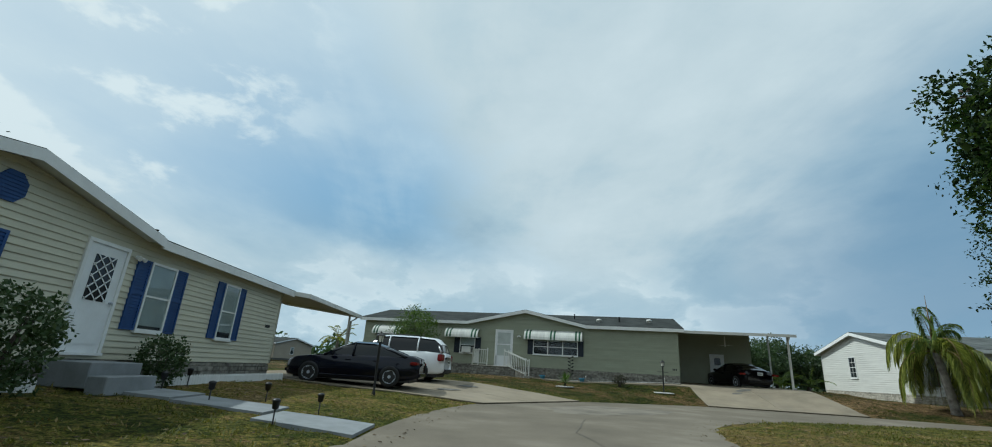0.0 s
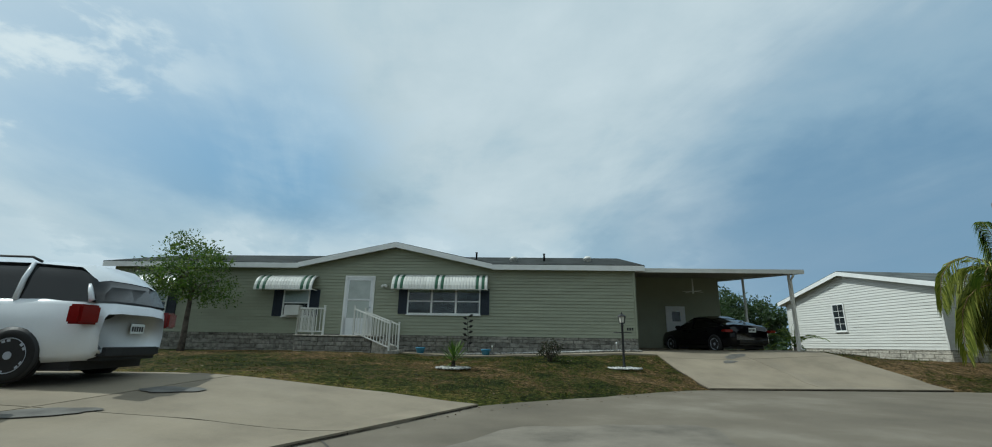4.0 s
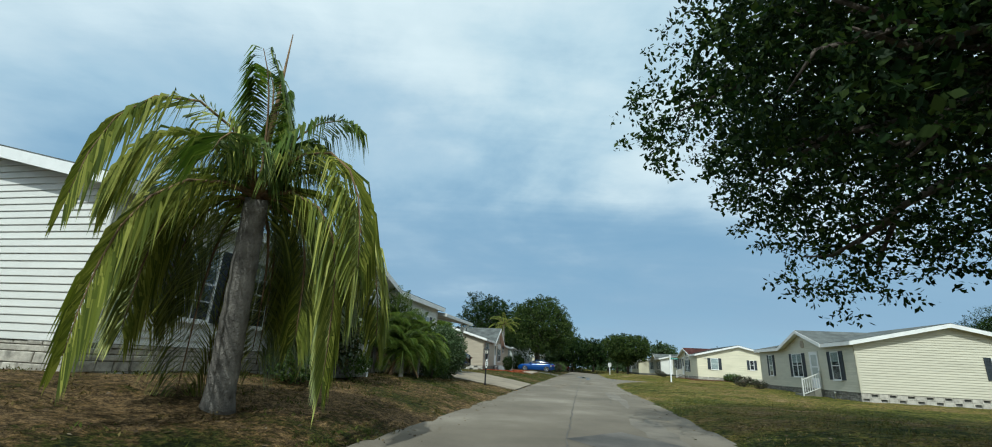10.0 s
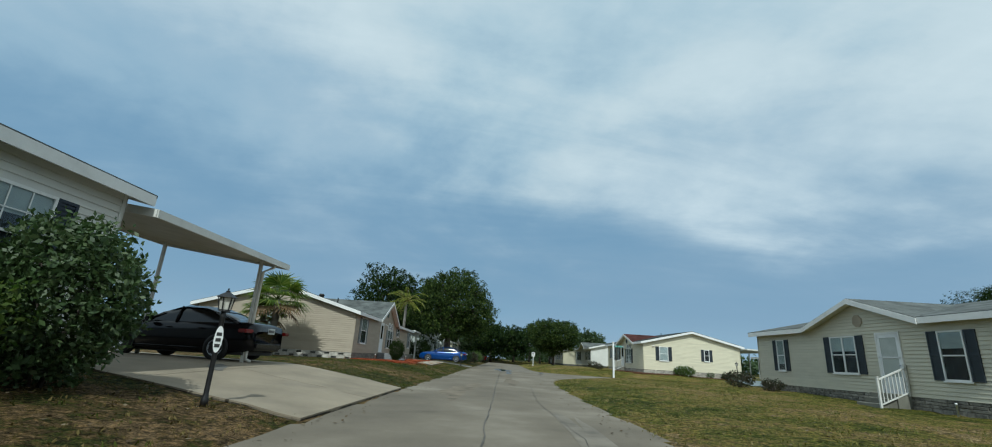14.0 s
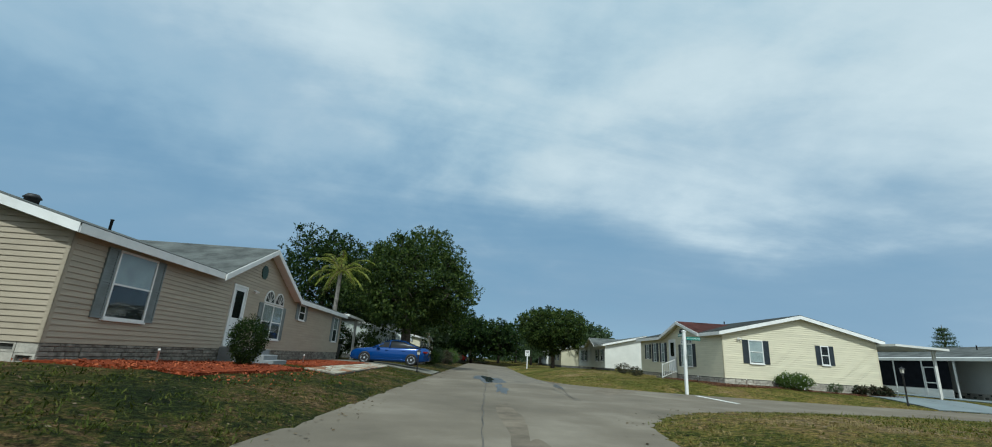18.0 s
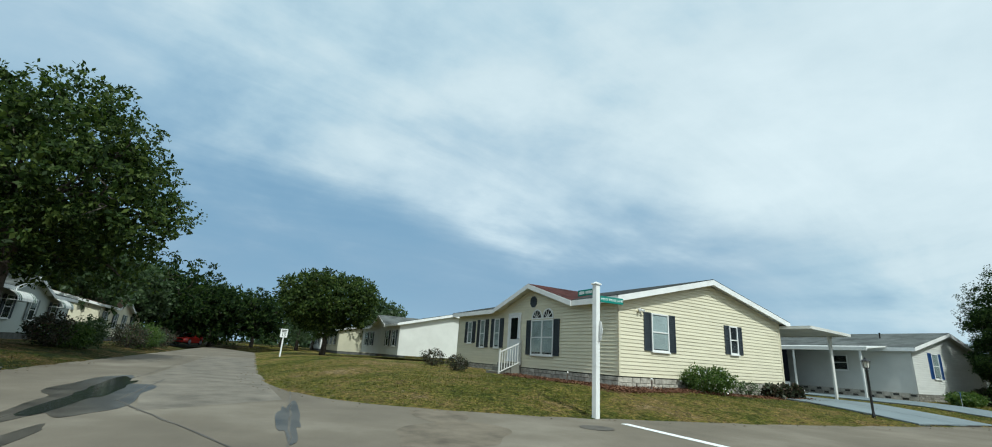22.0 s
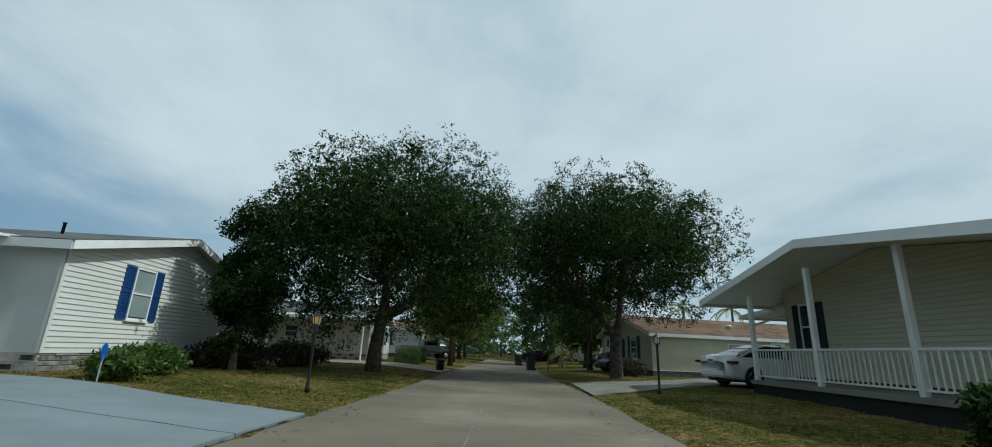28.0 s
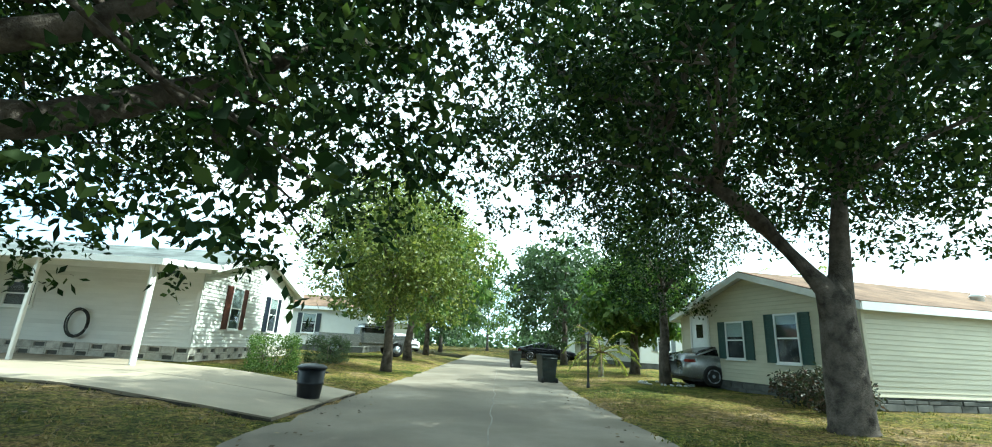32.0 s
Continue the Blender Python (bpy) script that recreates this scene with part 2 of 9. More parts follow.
M["shingle_dark"] = material("shingle_dark", (0.045, 0.05, 0.048), 0.9, vary=0.25, scale=1.2, fine=60, bump=0.5, spec=0.1)
M["shingle_grey"] = material("shingle_grey", (0.12, 0.13, 0.125), 0.9, vary=0.25, scale=1.2, fine=60, bump=0.5, spec=0.1)
M["shingle_red"] = material("shingle_red", (0.075, 0.028, 0.024), 0.9, vary=0.25, scale=1.2, fine=60, bump=0.5, spec=0.1)
M["shingle_brown"] = material("shingle_brown", (0.17, 0.11, 0.075), 0.9, vary=0.25, scale=1.2, fine=60, bump=0.5, spec=0.1)
M["stone"] = material("stone", (0.256, 0.242, 0.208), 0.85, vary=0.28, scale=6.0, fine=50, bump=0.6, per_object=0.2, spec=0.15)
M["stone_pale"] = material("stone_pale", (0.438, 0.408, 0.347), 0.85, vary=0.22, scale=6.0, fine=50, bump=0.6, per_object=0.15, spec=0.15)
M["block_white"] = material("block_white", (0.489, 0.459, 0.400), 0.85, vary=0.15, scale=5.0, per_object=0.08, spec=0.15, stain=0.3)
M["skirt_dark"] = material("skirt_dark", (0.10, 0.10, 0.09), 0.9, vary=0.2, scale=3.0)
M["hollow_shade"] = material("hollow_shade", (0.012, 0.012, 0.012), 0.9, vary=0.1, bump=0)
M["shutter_blue"] = material("shutter_blue", (0.015, 0.06, 0.20), 0.55, vary=0.1, scale=4)
M["shutter_navy"] = material("shutter_navy", (0.012, 0.02, 0.035), 0.5, vary=0.1, scale=4)
M["shutter_slate"] = material("shutter_slate", (0.035, 0.045, 0.055), 0.5, vary=0.1, scale=4)
M["shutter_grey"] = material("shutter_grey", (0.20, 0.23, 0.23), 0.5, vary=0.1, scale=4)
M["shutter_brown"] = material("shutter_brown", (0.10, 0.035, 0.025), 0.5, vary=0.1, scale=4)
M["shutter_green"] = material("shutter_green", (0.03, 0.07, 0.06), 0.5, vary=0.1, scale=4)
M["awning_green"] = material("awning_green", (0.02, 0.09, 0.045), 0.5, vary=0.1, scale=4)
M["glass"] = glass_material("glass")
# backing tone that carries the darkness of unlit rooms
M["unlit_room_tone"] = material("unlit_room_tone", (0.035, 0.038, 0.042), 0.9, vary=0.3, scale=1.5, bump=0)
M["blind"] = material("blind", (0.44, 0.47, 0.45), 0.8, vary=0.08, scale=2.0, bump=0.1)
M["door_white"] = material("door_white", (0.74, 0.75, 0.75), 0.45, vary=0.04, scale=2.0)
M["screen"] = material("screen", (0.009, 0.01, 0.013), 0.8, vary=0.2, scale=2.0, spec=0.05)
M["asphalt"] = material("asphalt", (0.185, 0.160, 0.122), 0.9, vary=0.13, scale=0.35, fine=34.0, bump=0.5, spec=0.2, tint=(0.225, 0.2, 0.158), stain=0.4, stain_color=(0.12, 0.103, 0.08))
M["patch_dark"] = material("patch_dark", (0.105, 0.093, 0.076), 0.7, vary=0.3, scale=1.1, bump=0.4)
# pan_roof darkened: shade under the carport roofs put into the colour
M["pan_shaded"] = material("pan_shaded", (0.23, 0.215, 0.19), 0.5, vary=0.1, scale=1.5, stain=0.3)
M["damp"] = material("damp", (0.085, 0.076, 0.062), 0.34, vary=0.35, scale=1.6, bump=0.2, spec=0.45)
M["stain_brown"] = material("stain_brown", (0.176, 0.148, 0.11), 0.9, vary=0.2, scale=1.4, bump=0.4, spec=0.2)
M["patch_pale"] = material("patch_pale", (0.186, 0.163, 0.128), 0.9, vary=0.18, scale=1.2, bump=0.4)
# paler than the asphalt: the sun's glint on the seam as colour
M["seam_glint"] = material("seam_glint", (0.215, 0.195, 0.16), 0.85, vary=0.2, scale=2.0)
M["concrete"] = material("concrete", (0.267, 0.226, 0.166), 0.85, vary=0.1, scale=0.8, fine=30, bump=0.3, spec=0.2, stain=0.35, stain_color=(0.25, 0.22, 0.18))
M["concrete_blue"] = material("concrete_blue", (0.175, 0.21, 0.222), 0.7, vary=0.08, scale=0.8, fine=30, bump=0.2, spec=0.3, stain=0.3, stain_color=(0.22, 0.24, 0.24))
M["concrete_grey"] = material("concrete_grey", (0.199, 0.195, 0.162), 0.85, vary=0.14, scale=0.8, fine=30, bump=0.3, spec=0.2, stain=0.45, stain_color=(0.16, 0.17, 0.15))
M["paver"] = material("paver", (0.25, 0.265, 0.275), 0.8, vary=0.1, scale=2.0, per_object=0.08, stain=0.2)
M["flag_pale"] = material("flag_pale", (0.42, 0.38, 0.30), 0.85, vary=0.2, scale=3.0, per_object=0.18, stain=0.35, stain_color=(0.30, 0.17, 0.09))
M["flag_rust"] = material("flag_rust", (0.30, 0.15, 0.075), 0.85, vary=0.25, scale=3.0, per_object=0.2)
M["joint"] = material("joint", (0.06, 0.052, 0.04), 0.95, vary=0.3, scale=6.0)
# tone of oil drips and of the parked cars' painted shadow
M["oily_shadow"] = material("oily_shadow", (0.135, 0.128, 0.112), 0.7, vary=0.2, scale=3.0, bump=0.1)
M["mulch_red"] = material("mulch_red", (0.26, 0.055, 0.02), 0.9, vary=0.35, scale=9.0, fine=60, bump=1.0, dist=0.03, spec=0.1)
M["rock_white"] = material("rock_white", (0.495, 0.488, 0.465), 0.85, vary=0.15, scale=6, per_object=0.12)
M["iron_black"] = material("iron_black", (0.014, 0.014, 0.015), 0.45, vary=0.2, scale=6, spec=0.5)
M["lamp_glass"] = material("lamp_glass", (0.70, 0.68, 0.60), 0.25, vary=0.1, scale=6, bump=0, spec=0.6)
M["bark"] = material("bark", (0.119, 0.101, 0.084), 0.95, vary=0.3, scale=5.0, fine=30, bump=1.0, dist=0.03, spec=0.1)
M["palm_bark"] = material("palm_bark", (0.195, 0.182, 0.163), 0.95, vary=0.25, scale=4.0, fine=25, bump=0.8, dist=0.03, spec=0.1)
M["frond_dead"] = material("frond_dead", (0.19, 0.12, 0.06), 0.9, vary=0.3, scale=6.0)
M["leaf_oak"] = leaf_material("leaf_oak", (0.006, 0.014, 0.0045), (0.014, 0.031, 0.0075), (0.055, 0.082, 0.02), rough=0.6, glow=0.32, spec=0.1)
M["leaf_green"] = leaf_material("leaf_green", (0.012, 0.024, 0.006), (0.03, 0.054, 0.012), (0.095, 0.125, 0.03), rough=0.55, glow=0.34, spec=0.15)
M["leaf_young"] = leaf_material("leaf_young", (0.045, 0.068, 0.014), (0.10, 0.13, 0.026), (0.21, 0.225, 0.06))
M["leaf_light"] = leaf_material("leaf_light", (0.03, 0.06, 0.012), (0.06, 0.105, 0.02), (0.12, 0.16, 0.04))
M["leaf_far"] = leaf_material("leaf_far", (0.03, 0.05, 0.02), (0.045, 0.075, 0.028), (0.07, 0.10, 0.04))
M["leaf_hedge"] = leaf_material("leaf_hedge", (0.03, 0.055, 0.018), (0.05, 0.085, 0.028), (0.09, 0.12, 0.05), glow=0.2)
M["leaf_palm"] = leaf_material("leaf_palm", (0.06, 0.085, 0.016), (0.18, 0.21, 0.035), (0.4, 0.4, 0.09), glow=0.3)
M["leaf_date"] = leaf_material("leaf_date", (0.04, 0.075, 0.012), (0.085, 0.135, 0.022), (0.19, 0.22, 0.05), glow=0.3)
M["leaf_dark"] = leaf_material("leaf_dark", (0.022, 0.022, 0.014), (0.03, 0.042, 0.018), (0.08, 0.05, 0.035), glow=0.2)
M["leaf_magnolia"] = leaf_material("leaf_magnolia", (0.022, 0.034, 0.012), (0.04, 0.068, 0.02), (0.1, 0.09, 0.035), rough=0.4, glow=0.2, spec=0.35)
M["flower_white"] = material("flower_white", (0.75, 0.75, 0.70), 0.7, vary=0.05, bump=0)
M["paint_navy"] = material("paint_navy", (0.003, 0.004, 0.012), 0.1, vary=0.05, scale=1.0, bump=0, spec=0.35)
M["paint_black"] = material("paint_black", (0.004, 0.004, 0.006), 0.16, vary=0.05, scale=1.0, bump=0, spec=0.35)
M["paint_white"] = material("paint_white", (0.72, 0.74, 0.76), 0.2, vary=0.03, scale=1.0, bump=0, spec=0.6)
M["paint_blue"] = material("paint_blue", (0.004, 0.048, 0.21), 0.12, 0.25, vary=0.05, scale=1.0, bump=0, spec=0.6)
M["paint_red"] = material("paint_red", (0.30, 0.02, 0.015), 0.2, vary=0.05, scale=1.0, bump=0, spec=0.6)
M["paint_silver"] = material("paint_silver", (0.40, 0.41, 0.42), 0.25, 0.6, vary=0.05, scale=1.0, bump=0, spec=0.6)
M["car_glass"] = material("car_glass", (0.006, 0.007, 0.008), 0.06, vary=0.05, bump=0, spec=0.45)
M["tyre"] = material("tyre", (0.018, 0.018, 0.018), 0.85, vary=0.15, scale=9)
M["alloy"] = material("alloy", (0.42, 0.45, 0.5), 0.4, 0.0, vary=0.06, scale=5, bump=0)
M["tail_red"] = material("tail_red", (0.175, 0.006, 0.005), 0.15, vary=0.05, bump=0, spec=0.7)
M["lamp_clear"] = material("lamp_clear", (0.55, 0.57, 0.6), 0.12, vary=0.05, bump=0, spec=0.8)
M["plate"] = material("plate", (0.6, 0.62, 0.6), 0.5, vary=0.03, bump=0)
M["plastic_black"] = material("plastic_black", (0.02, 0.02, 0.021), 0.55, vary=0.1, scale=5)
M["sign_green"] = material("sign_green", (0.01, 0.20, 0.16), 0.45, vary=0.05, scale=3, bump=0)
M["sign_blue"] = material("sign_blue", (0.015, 0.10, 0.45), 0.45, vary=0.05, scale=3, bump=0)
M["ink_white"] = material("ink_white", (0.8, 0.82, 0.8), 0.5, vary=0.02, bump=0)
M["ink_dark"] = material("ink_dark", (0.03, 0.03, 0.03), 0.6, vary=0.02, bump=0)
M["pot_blue"] = material("pot_blue", (0.05, 0.20, 0.32), 0.5, vary=0.1, scale=5)
M["bin_green"] = material("bin_green", (0.015, 0.022, 0.02), 0.5, vary=0.15, scale=5)
M["can_blue"] = material("can_blue", (0.010, 0.012, 0.016), 0.45, vary=0.15, scale=5)
M["lattice"] = material("lattice", (0.35, 0.42, 0.38), 0.6, vary=0.1, scale=4)
M["water"] = material("water", (0.03, 0.035, 0.035), 0.04, vary=0.1, scale=2, bump=0.02, spec=0.7)
M["litter"] = leaf_material("litter", (0.04, 0.026, 0.014), (0.085, 0.056, 0.028), (0.20, 0.16, 0.10), rough=0.9, glow=0.05)
M["chip_red"] = leaf_material("chip_red", (0.13, 0.03, 0.012), (0.26, 0.06, 0.022), (0.38, 0.11, 0.04), rough=0.9, glow=0.0)
M["chip_dull"] = leaf_material("chip_dull", (0.07, 0.03, 0.018), (0.13, 0.055, 0.03), (0.2, 0.11, 0.06), rough=0.9, glow=0.0)
# south copies of the grass: yellower, with sunlight added to the colour
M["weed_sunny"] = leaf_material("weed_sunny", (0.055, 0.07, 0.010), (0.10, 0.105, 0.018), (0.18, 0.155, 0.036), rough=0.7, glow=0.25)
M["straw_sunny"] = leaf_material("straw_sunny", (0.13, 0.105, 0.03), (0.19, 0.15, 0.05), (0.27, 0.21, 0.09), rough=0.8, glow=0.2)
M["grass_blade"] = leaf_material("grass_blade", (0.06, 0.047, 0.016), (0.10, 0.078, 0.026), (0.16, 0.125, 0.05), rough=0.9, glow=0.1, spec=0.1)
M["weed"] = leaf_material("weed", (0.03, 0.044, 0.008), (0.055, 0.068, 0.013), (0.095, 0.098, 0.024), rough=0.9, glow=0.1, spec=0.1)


def ground_material():
    """Patchy lawns: tired green, straw and bare sandy soil; the lots south of the first street are more yellow, and
    paler with sunlight put into their colour.
    """
    m = bpy.data.materials.new("lawn")
    m.use_nodes = True
    tree, add, link = nodes_of(m)
    out, bsdf = add("ShaderNodeOutputMaterial"), add("ShaderNodeBsdfPrincipled", i_Roughness=0.95)
    bsdf.inputs["Specular IOR Level"].default_value = 0.1
    co = add("ShaderNodeTexCoord")
    total = None
    for scale, weight in ((0.22, 0.40), (1.3, 0.22), (7.0, 0.22), (17.0, 0.16)):
        n = add("ShaderNodeTexNoise", i_Scale=scale, i_Detail=5.0, i_Roughness=0.7)
        link(co, n, 3, 0)
        k = add("ShaderNodeMath", operation="MULTIPLY_ADD", n_1=weight, n_2=0.0)
        link(n, k)
        if total:
            link(total, k, 0, 2)
        total = k
    n3 = add("ShaderNodeTexNoise", i_Scale=38.0, i_Detail=5.0, i_Roughness=0.8)
    link(co, n3, 3, 0)
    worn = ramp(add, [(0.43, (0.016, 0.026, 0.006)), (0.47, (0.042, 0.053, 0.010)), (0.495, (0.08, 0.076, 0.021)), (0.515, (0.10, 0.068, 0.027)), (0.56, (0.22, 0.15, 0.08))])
    # south lots: yellower growth, brightened to put sunlight into the ramp
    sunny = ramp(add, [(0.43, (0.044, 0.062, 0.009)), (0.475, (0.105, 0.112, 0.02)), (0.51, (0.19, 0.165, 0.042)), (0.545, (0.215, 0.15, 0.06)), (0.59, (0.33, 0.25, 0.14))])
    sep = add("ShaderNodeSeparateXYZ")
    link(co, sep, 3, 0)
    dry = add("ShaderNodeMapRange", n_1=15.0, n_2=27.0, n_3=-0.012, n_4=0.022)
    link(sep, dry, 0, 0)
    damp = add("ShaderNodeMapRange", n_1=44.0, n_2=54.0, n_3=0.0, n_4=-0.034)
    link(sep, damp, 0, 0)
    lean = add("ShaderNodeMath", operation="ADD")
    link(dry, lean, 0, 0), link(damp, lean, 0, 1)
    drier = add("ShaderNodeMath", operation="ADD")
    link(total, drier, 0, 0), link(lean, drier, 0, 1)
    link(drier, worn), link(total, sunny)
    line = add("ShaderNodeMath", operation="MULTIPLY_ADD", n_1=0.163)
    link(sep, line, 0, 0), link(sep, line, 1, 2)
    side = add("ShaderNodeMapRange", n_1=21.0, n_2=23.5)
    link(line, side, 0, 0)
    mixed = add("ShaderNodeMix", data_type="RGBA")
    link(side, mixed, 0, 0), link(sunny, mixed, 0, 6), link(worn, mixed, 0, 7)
    # dark in the bump's lows: shadows between the grass put into the colour
    shadow_grain = ramp(add, [(0.36, (0.18, 0.18, 0.18)), (0.62, (1.5, 1.5, 1.42))])
    link(n3, shadow_grain)
    n4 = add("ShaderNodeTexNoise", i_Scale=8.5, i_Detail=6.0, i_Roughness=0.75, i_Distortion=0.4)
    link(co, n4, 3, 0)
    clump = ramp(add, [(0.38, (0.34, 0.34, 0.32)), (0.5, (0.95, 0.95, 0.95)), (0.62, (1.65, 1.55, 1.35))])
    link(n4, clump)
    both = add("ShaderNodeMix", data_type="RGBA", blend_type="MULTIPLY", n_0=1.0)
    link(mixed, both, 2, 6), link(clump, both, 0, 7)
    mul = add("ShaderNodeMix", data_type="RGBA", blend_type="MULTIPLY", n_0=1.0)
    link(both, mul, 2, 6), link(shadow_grain, mul, 0, 7)
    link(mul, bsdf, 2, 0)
    b = add("ShaderNodeBump", i_Strength=1.0, i_Distance=0.07)
    tree.links.new(n3.outputs[0], b.inputs["Height"])
    tree.links.new(b.outputs[0], bsdf.inputs["Normal"])
    link(bsdf, out)
    return m


M["lawn"] = ground_material()


# ---- building blocks ----
def mesh_of(name, verts, faces, mat, smooth=False):
    me = bpy.data.meshes.new(name)
    me.from_pydata([tuple(v) for v in verts], [], faces)
    me.materials.append(M[mat] if isinstance(mat, str) else mat)
    if smooth:
        me.shade_smooth()
    me.update()
    return me


def thing(name, at, turn, label, category, group="", kind=""):
    """An Empty at a thing's base."""
    e = new(name)
    e.empty_display_size = 0.2
    e.matrix_world = pose(at[0], at[1], at[2], 0, 0, turn)
    return tagged(e, label, category, group, kind)


def put(name, me, parent=None, at=(0, 0, 0), turn=(0, 0, 0), label=""):
    """An object on a mesh, under a thing or a part."""
    ob = new(name, me)
    ob.parent = parent
    ob.location, ob.rotation_euler = at, [radians(a) for a in turn]
    if label:
        ob["label"] = label
    return ob


def boxes(name, spans, mat):
    """A mesh of plain blocks, each x0, x1, y0, y1, z0, z1."""
    verts, faces = [], []
    for x0, x1, y0, y1, z0, z1 in spans:
        k = len(verts)
        verts += [(x, y, z) for x in (x0, x1) for y in (y0, y1) for z in (z0, z1)]
        faces += [tuple(k + i for i in f) for f in ((0, 1, 3, 2), (4, 6, 7, 5), (0, 4, 5, 1), (2, 3, 7, 6), (0, 2, 6, 4), (1, 5, 7, 3))]
    return mesh_of(name, verts, faces, mat)


def soft_box(name, span, mat, r=0.02, seg=2):
    """A block with rounded edges."""
    x0, x1, y0, y1, z0, z1 = span
    bm = bmesh.new()
    bmesh.ops.create_cube(bm, size=1.0, matrix=Matrix.Translation(((x0 + x1) / 2, (y0 + y1) / 2, (z0 + z1) / 2)) @ Matrix.Diagonal((x1 - x0, y1 - y0, z1 - z0, 1)))
    bmesh.ops.bevel(bm, geom=bm.edges[:], offset=r, segments=seg, affect="EDGES")
    me = bpy.data.meshes.new(name)
    bm.to_mesh(me), bm.free()
    me.materials.append(M[mat])
    return me


def lathe(name, profile, mat, seg=16, smooth=True):
    """A turned shape from (radius, height) pairs."""
    verts, faces = [], []
    for r, z in profile:
        verts += [(r * math.cos(2 * math.pi * i / seg), r * math.sin(2 * math.pi * i / seg), z) for i in range(seg)]
    for j in range(len(profile) - 1):
        for i in range(seg):
            k = (i + 1) % seg
            faces.append((j * seg + i, j * seg + k, (j + 1) * seg + k, (j + 1) * seg + i))
    faces += [tuple(reversed(range(seg))), tuple(range((len(profile) - 1) * seg, len(profile) * seg))]
    return mesh_of(name, verts, faces, mat, smooth)


def tube_data(points, radii, seg=8):
    """Verts and faces of a tapered tube along points."""
    verts, faces = [], []
    pts = [Vector(p) for p in points]
    for i, p in enumerate(pts):
        d = (pts[min(i + 1, len(pts) - 1)] - pts[max(i - 1, 0)]).normalized()
        a = d.cross(Vector((0.3, 0.2, 1) if abs(d.z) < 0.9 else (1, 0.1, 0))).normalized()
        b = d.cross(a)
        verts += [p + (a * math.cos(2 * math.pi * k / seg) + b * math.sin(2 * math.pi * k / seg)) * radii[i] for k in range(seg)]
    for i in range(len(pts) - 1):
        for k in range(seg):
            n = (k + 1) % seg
            faces.append((i * seg + k, i * seg + n, (i + 1) * seg + n, (i + 1) * seg + k))
    faces.append(tuple(range((len(pts) - 1) * seg, len(pts) * seg)))
    faces.append(tuple(reversed(range(seg))))
    return verts, faces


def merge(chunks):
    verts, faces = [], []
    for v, f in chunks:
        k = len(verts)
        verts += list(v)
        faces += [tuple(k + i for i in q) for q in f]
    return verts, faces


def tube(name, points, radii, mat, seg=8):
    return mesh_of(name, *tube_data(points, radii, seg), mat, True)


# ---- roads and ground ----
# the road's edges, as corners of smooth lines (x, y)
EDGE_OUTER = [(-2.3, -60), (-2.3, -20), (-2.3, 0), (-2.1, 7), (-1.5, 12.5), (-0.4, 16.2), (1.4, 19.0), (3.6, 21.0), (7.0, 22.6), (10.6, 24.0), (14.0, 24.3),
              (17.6, 23.3), (20.5, 22.6), (26.0, 21.6), (33.0, 20.45), (41.0, 19.2), (50.0, 17.75), (59.6, 16.2), (74.0, 13.9), (100.0, 9.6), (175.0, -2.8)]
EDGE_SOUTH = [(175.0, -9.1), (120.0, 0.0), (100.0, 3.3), (84.0, 5.9), (77.5, 6.5), (74.2, 5.6), (72.0, 3.2), (70.6, 0.2), (69.2, -3.8), (67.8, -9.4), (66.8, -14.0),
              (65.2, -20.5), (63.4, -27.0), (61.4, -35.3), (59.7, -41.8), (54.0, -64.0), (44.0, -103.0)]
EDGE_INNER = [(38.2, -101.5), (48.2, -62.5), (54.1, -42.3), (55.8, -35.3), (57.5, -27.5), (59.6, -19.0), (61.6, -10.0), (62.5, -3.0), (62.6, 3.2), (61.8, 6.6),
              (60.0, 8.9), (57.0, 10.5), (48.7, 12.3), (33.8, 14.5), (27.0, 15.6), (20.5, 16.6), (15.0, 17.1), (11.0, 16.7), (8.3, 15.4), (6.3, 13.4), (5.1, 10.6),
              (4.5, 7.0), (4.2, 0.0), (4.2, -20.0), (4.2, -60)]


def smooth_line(pts, step=0.6):
    """A Catmull-Rom line through corners, at even small steps."""
    p = [np.array(q, float) for q in pts]
    p = [2 * p[0] - p[1]] + p + [2 * p[-1] - p[-2]]
    out = []
    for i in range(1, len(p) - 2):
        n = min(9, max(3, int(np.linalg.norm(p[i + 1] - p[i]) / step)))
        for k in range(n):
            t = k / n
            out.append(0.5 * (2 * p[i] + (p[i + 1] - p[i - 1]) * t + (2 * p[i - 1] - 5 * p[i] + 4 * p[i + 1] - p[i + 2]) * t * t + (3 * p[i] - p[i - 1] - 3 * p[i + 1] + p[i + 2]) * t**3))
    out.append(p[-2])
    return out


ROAD = np.array(smooth_line(EDGE_OUTER) + smooth_line(EDGE_SOUTH) + smooth_line(EDGE_INNER))


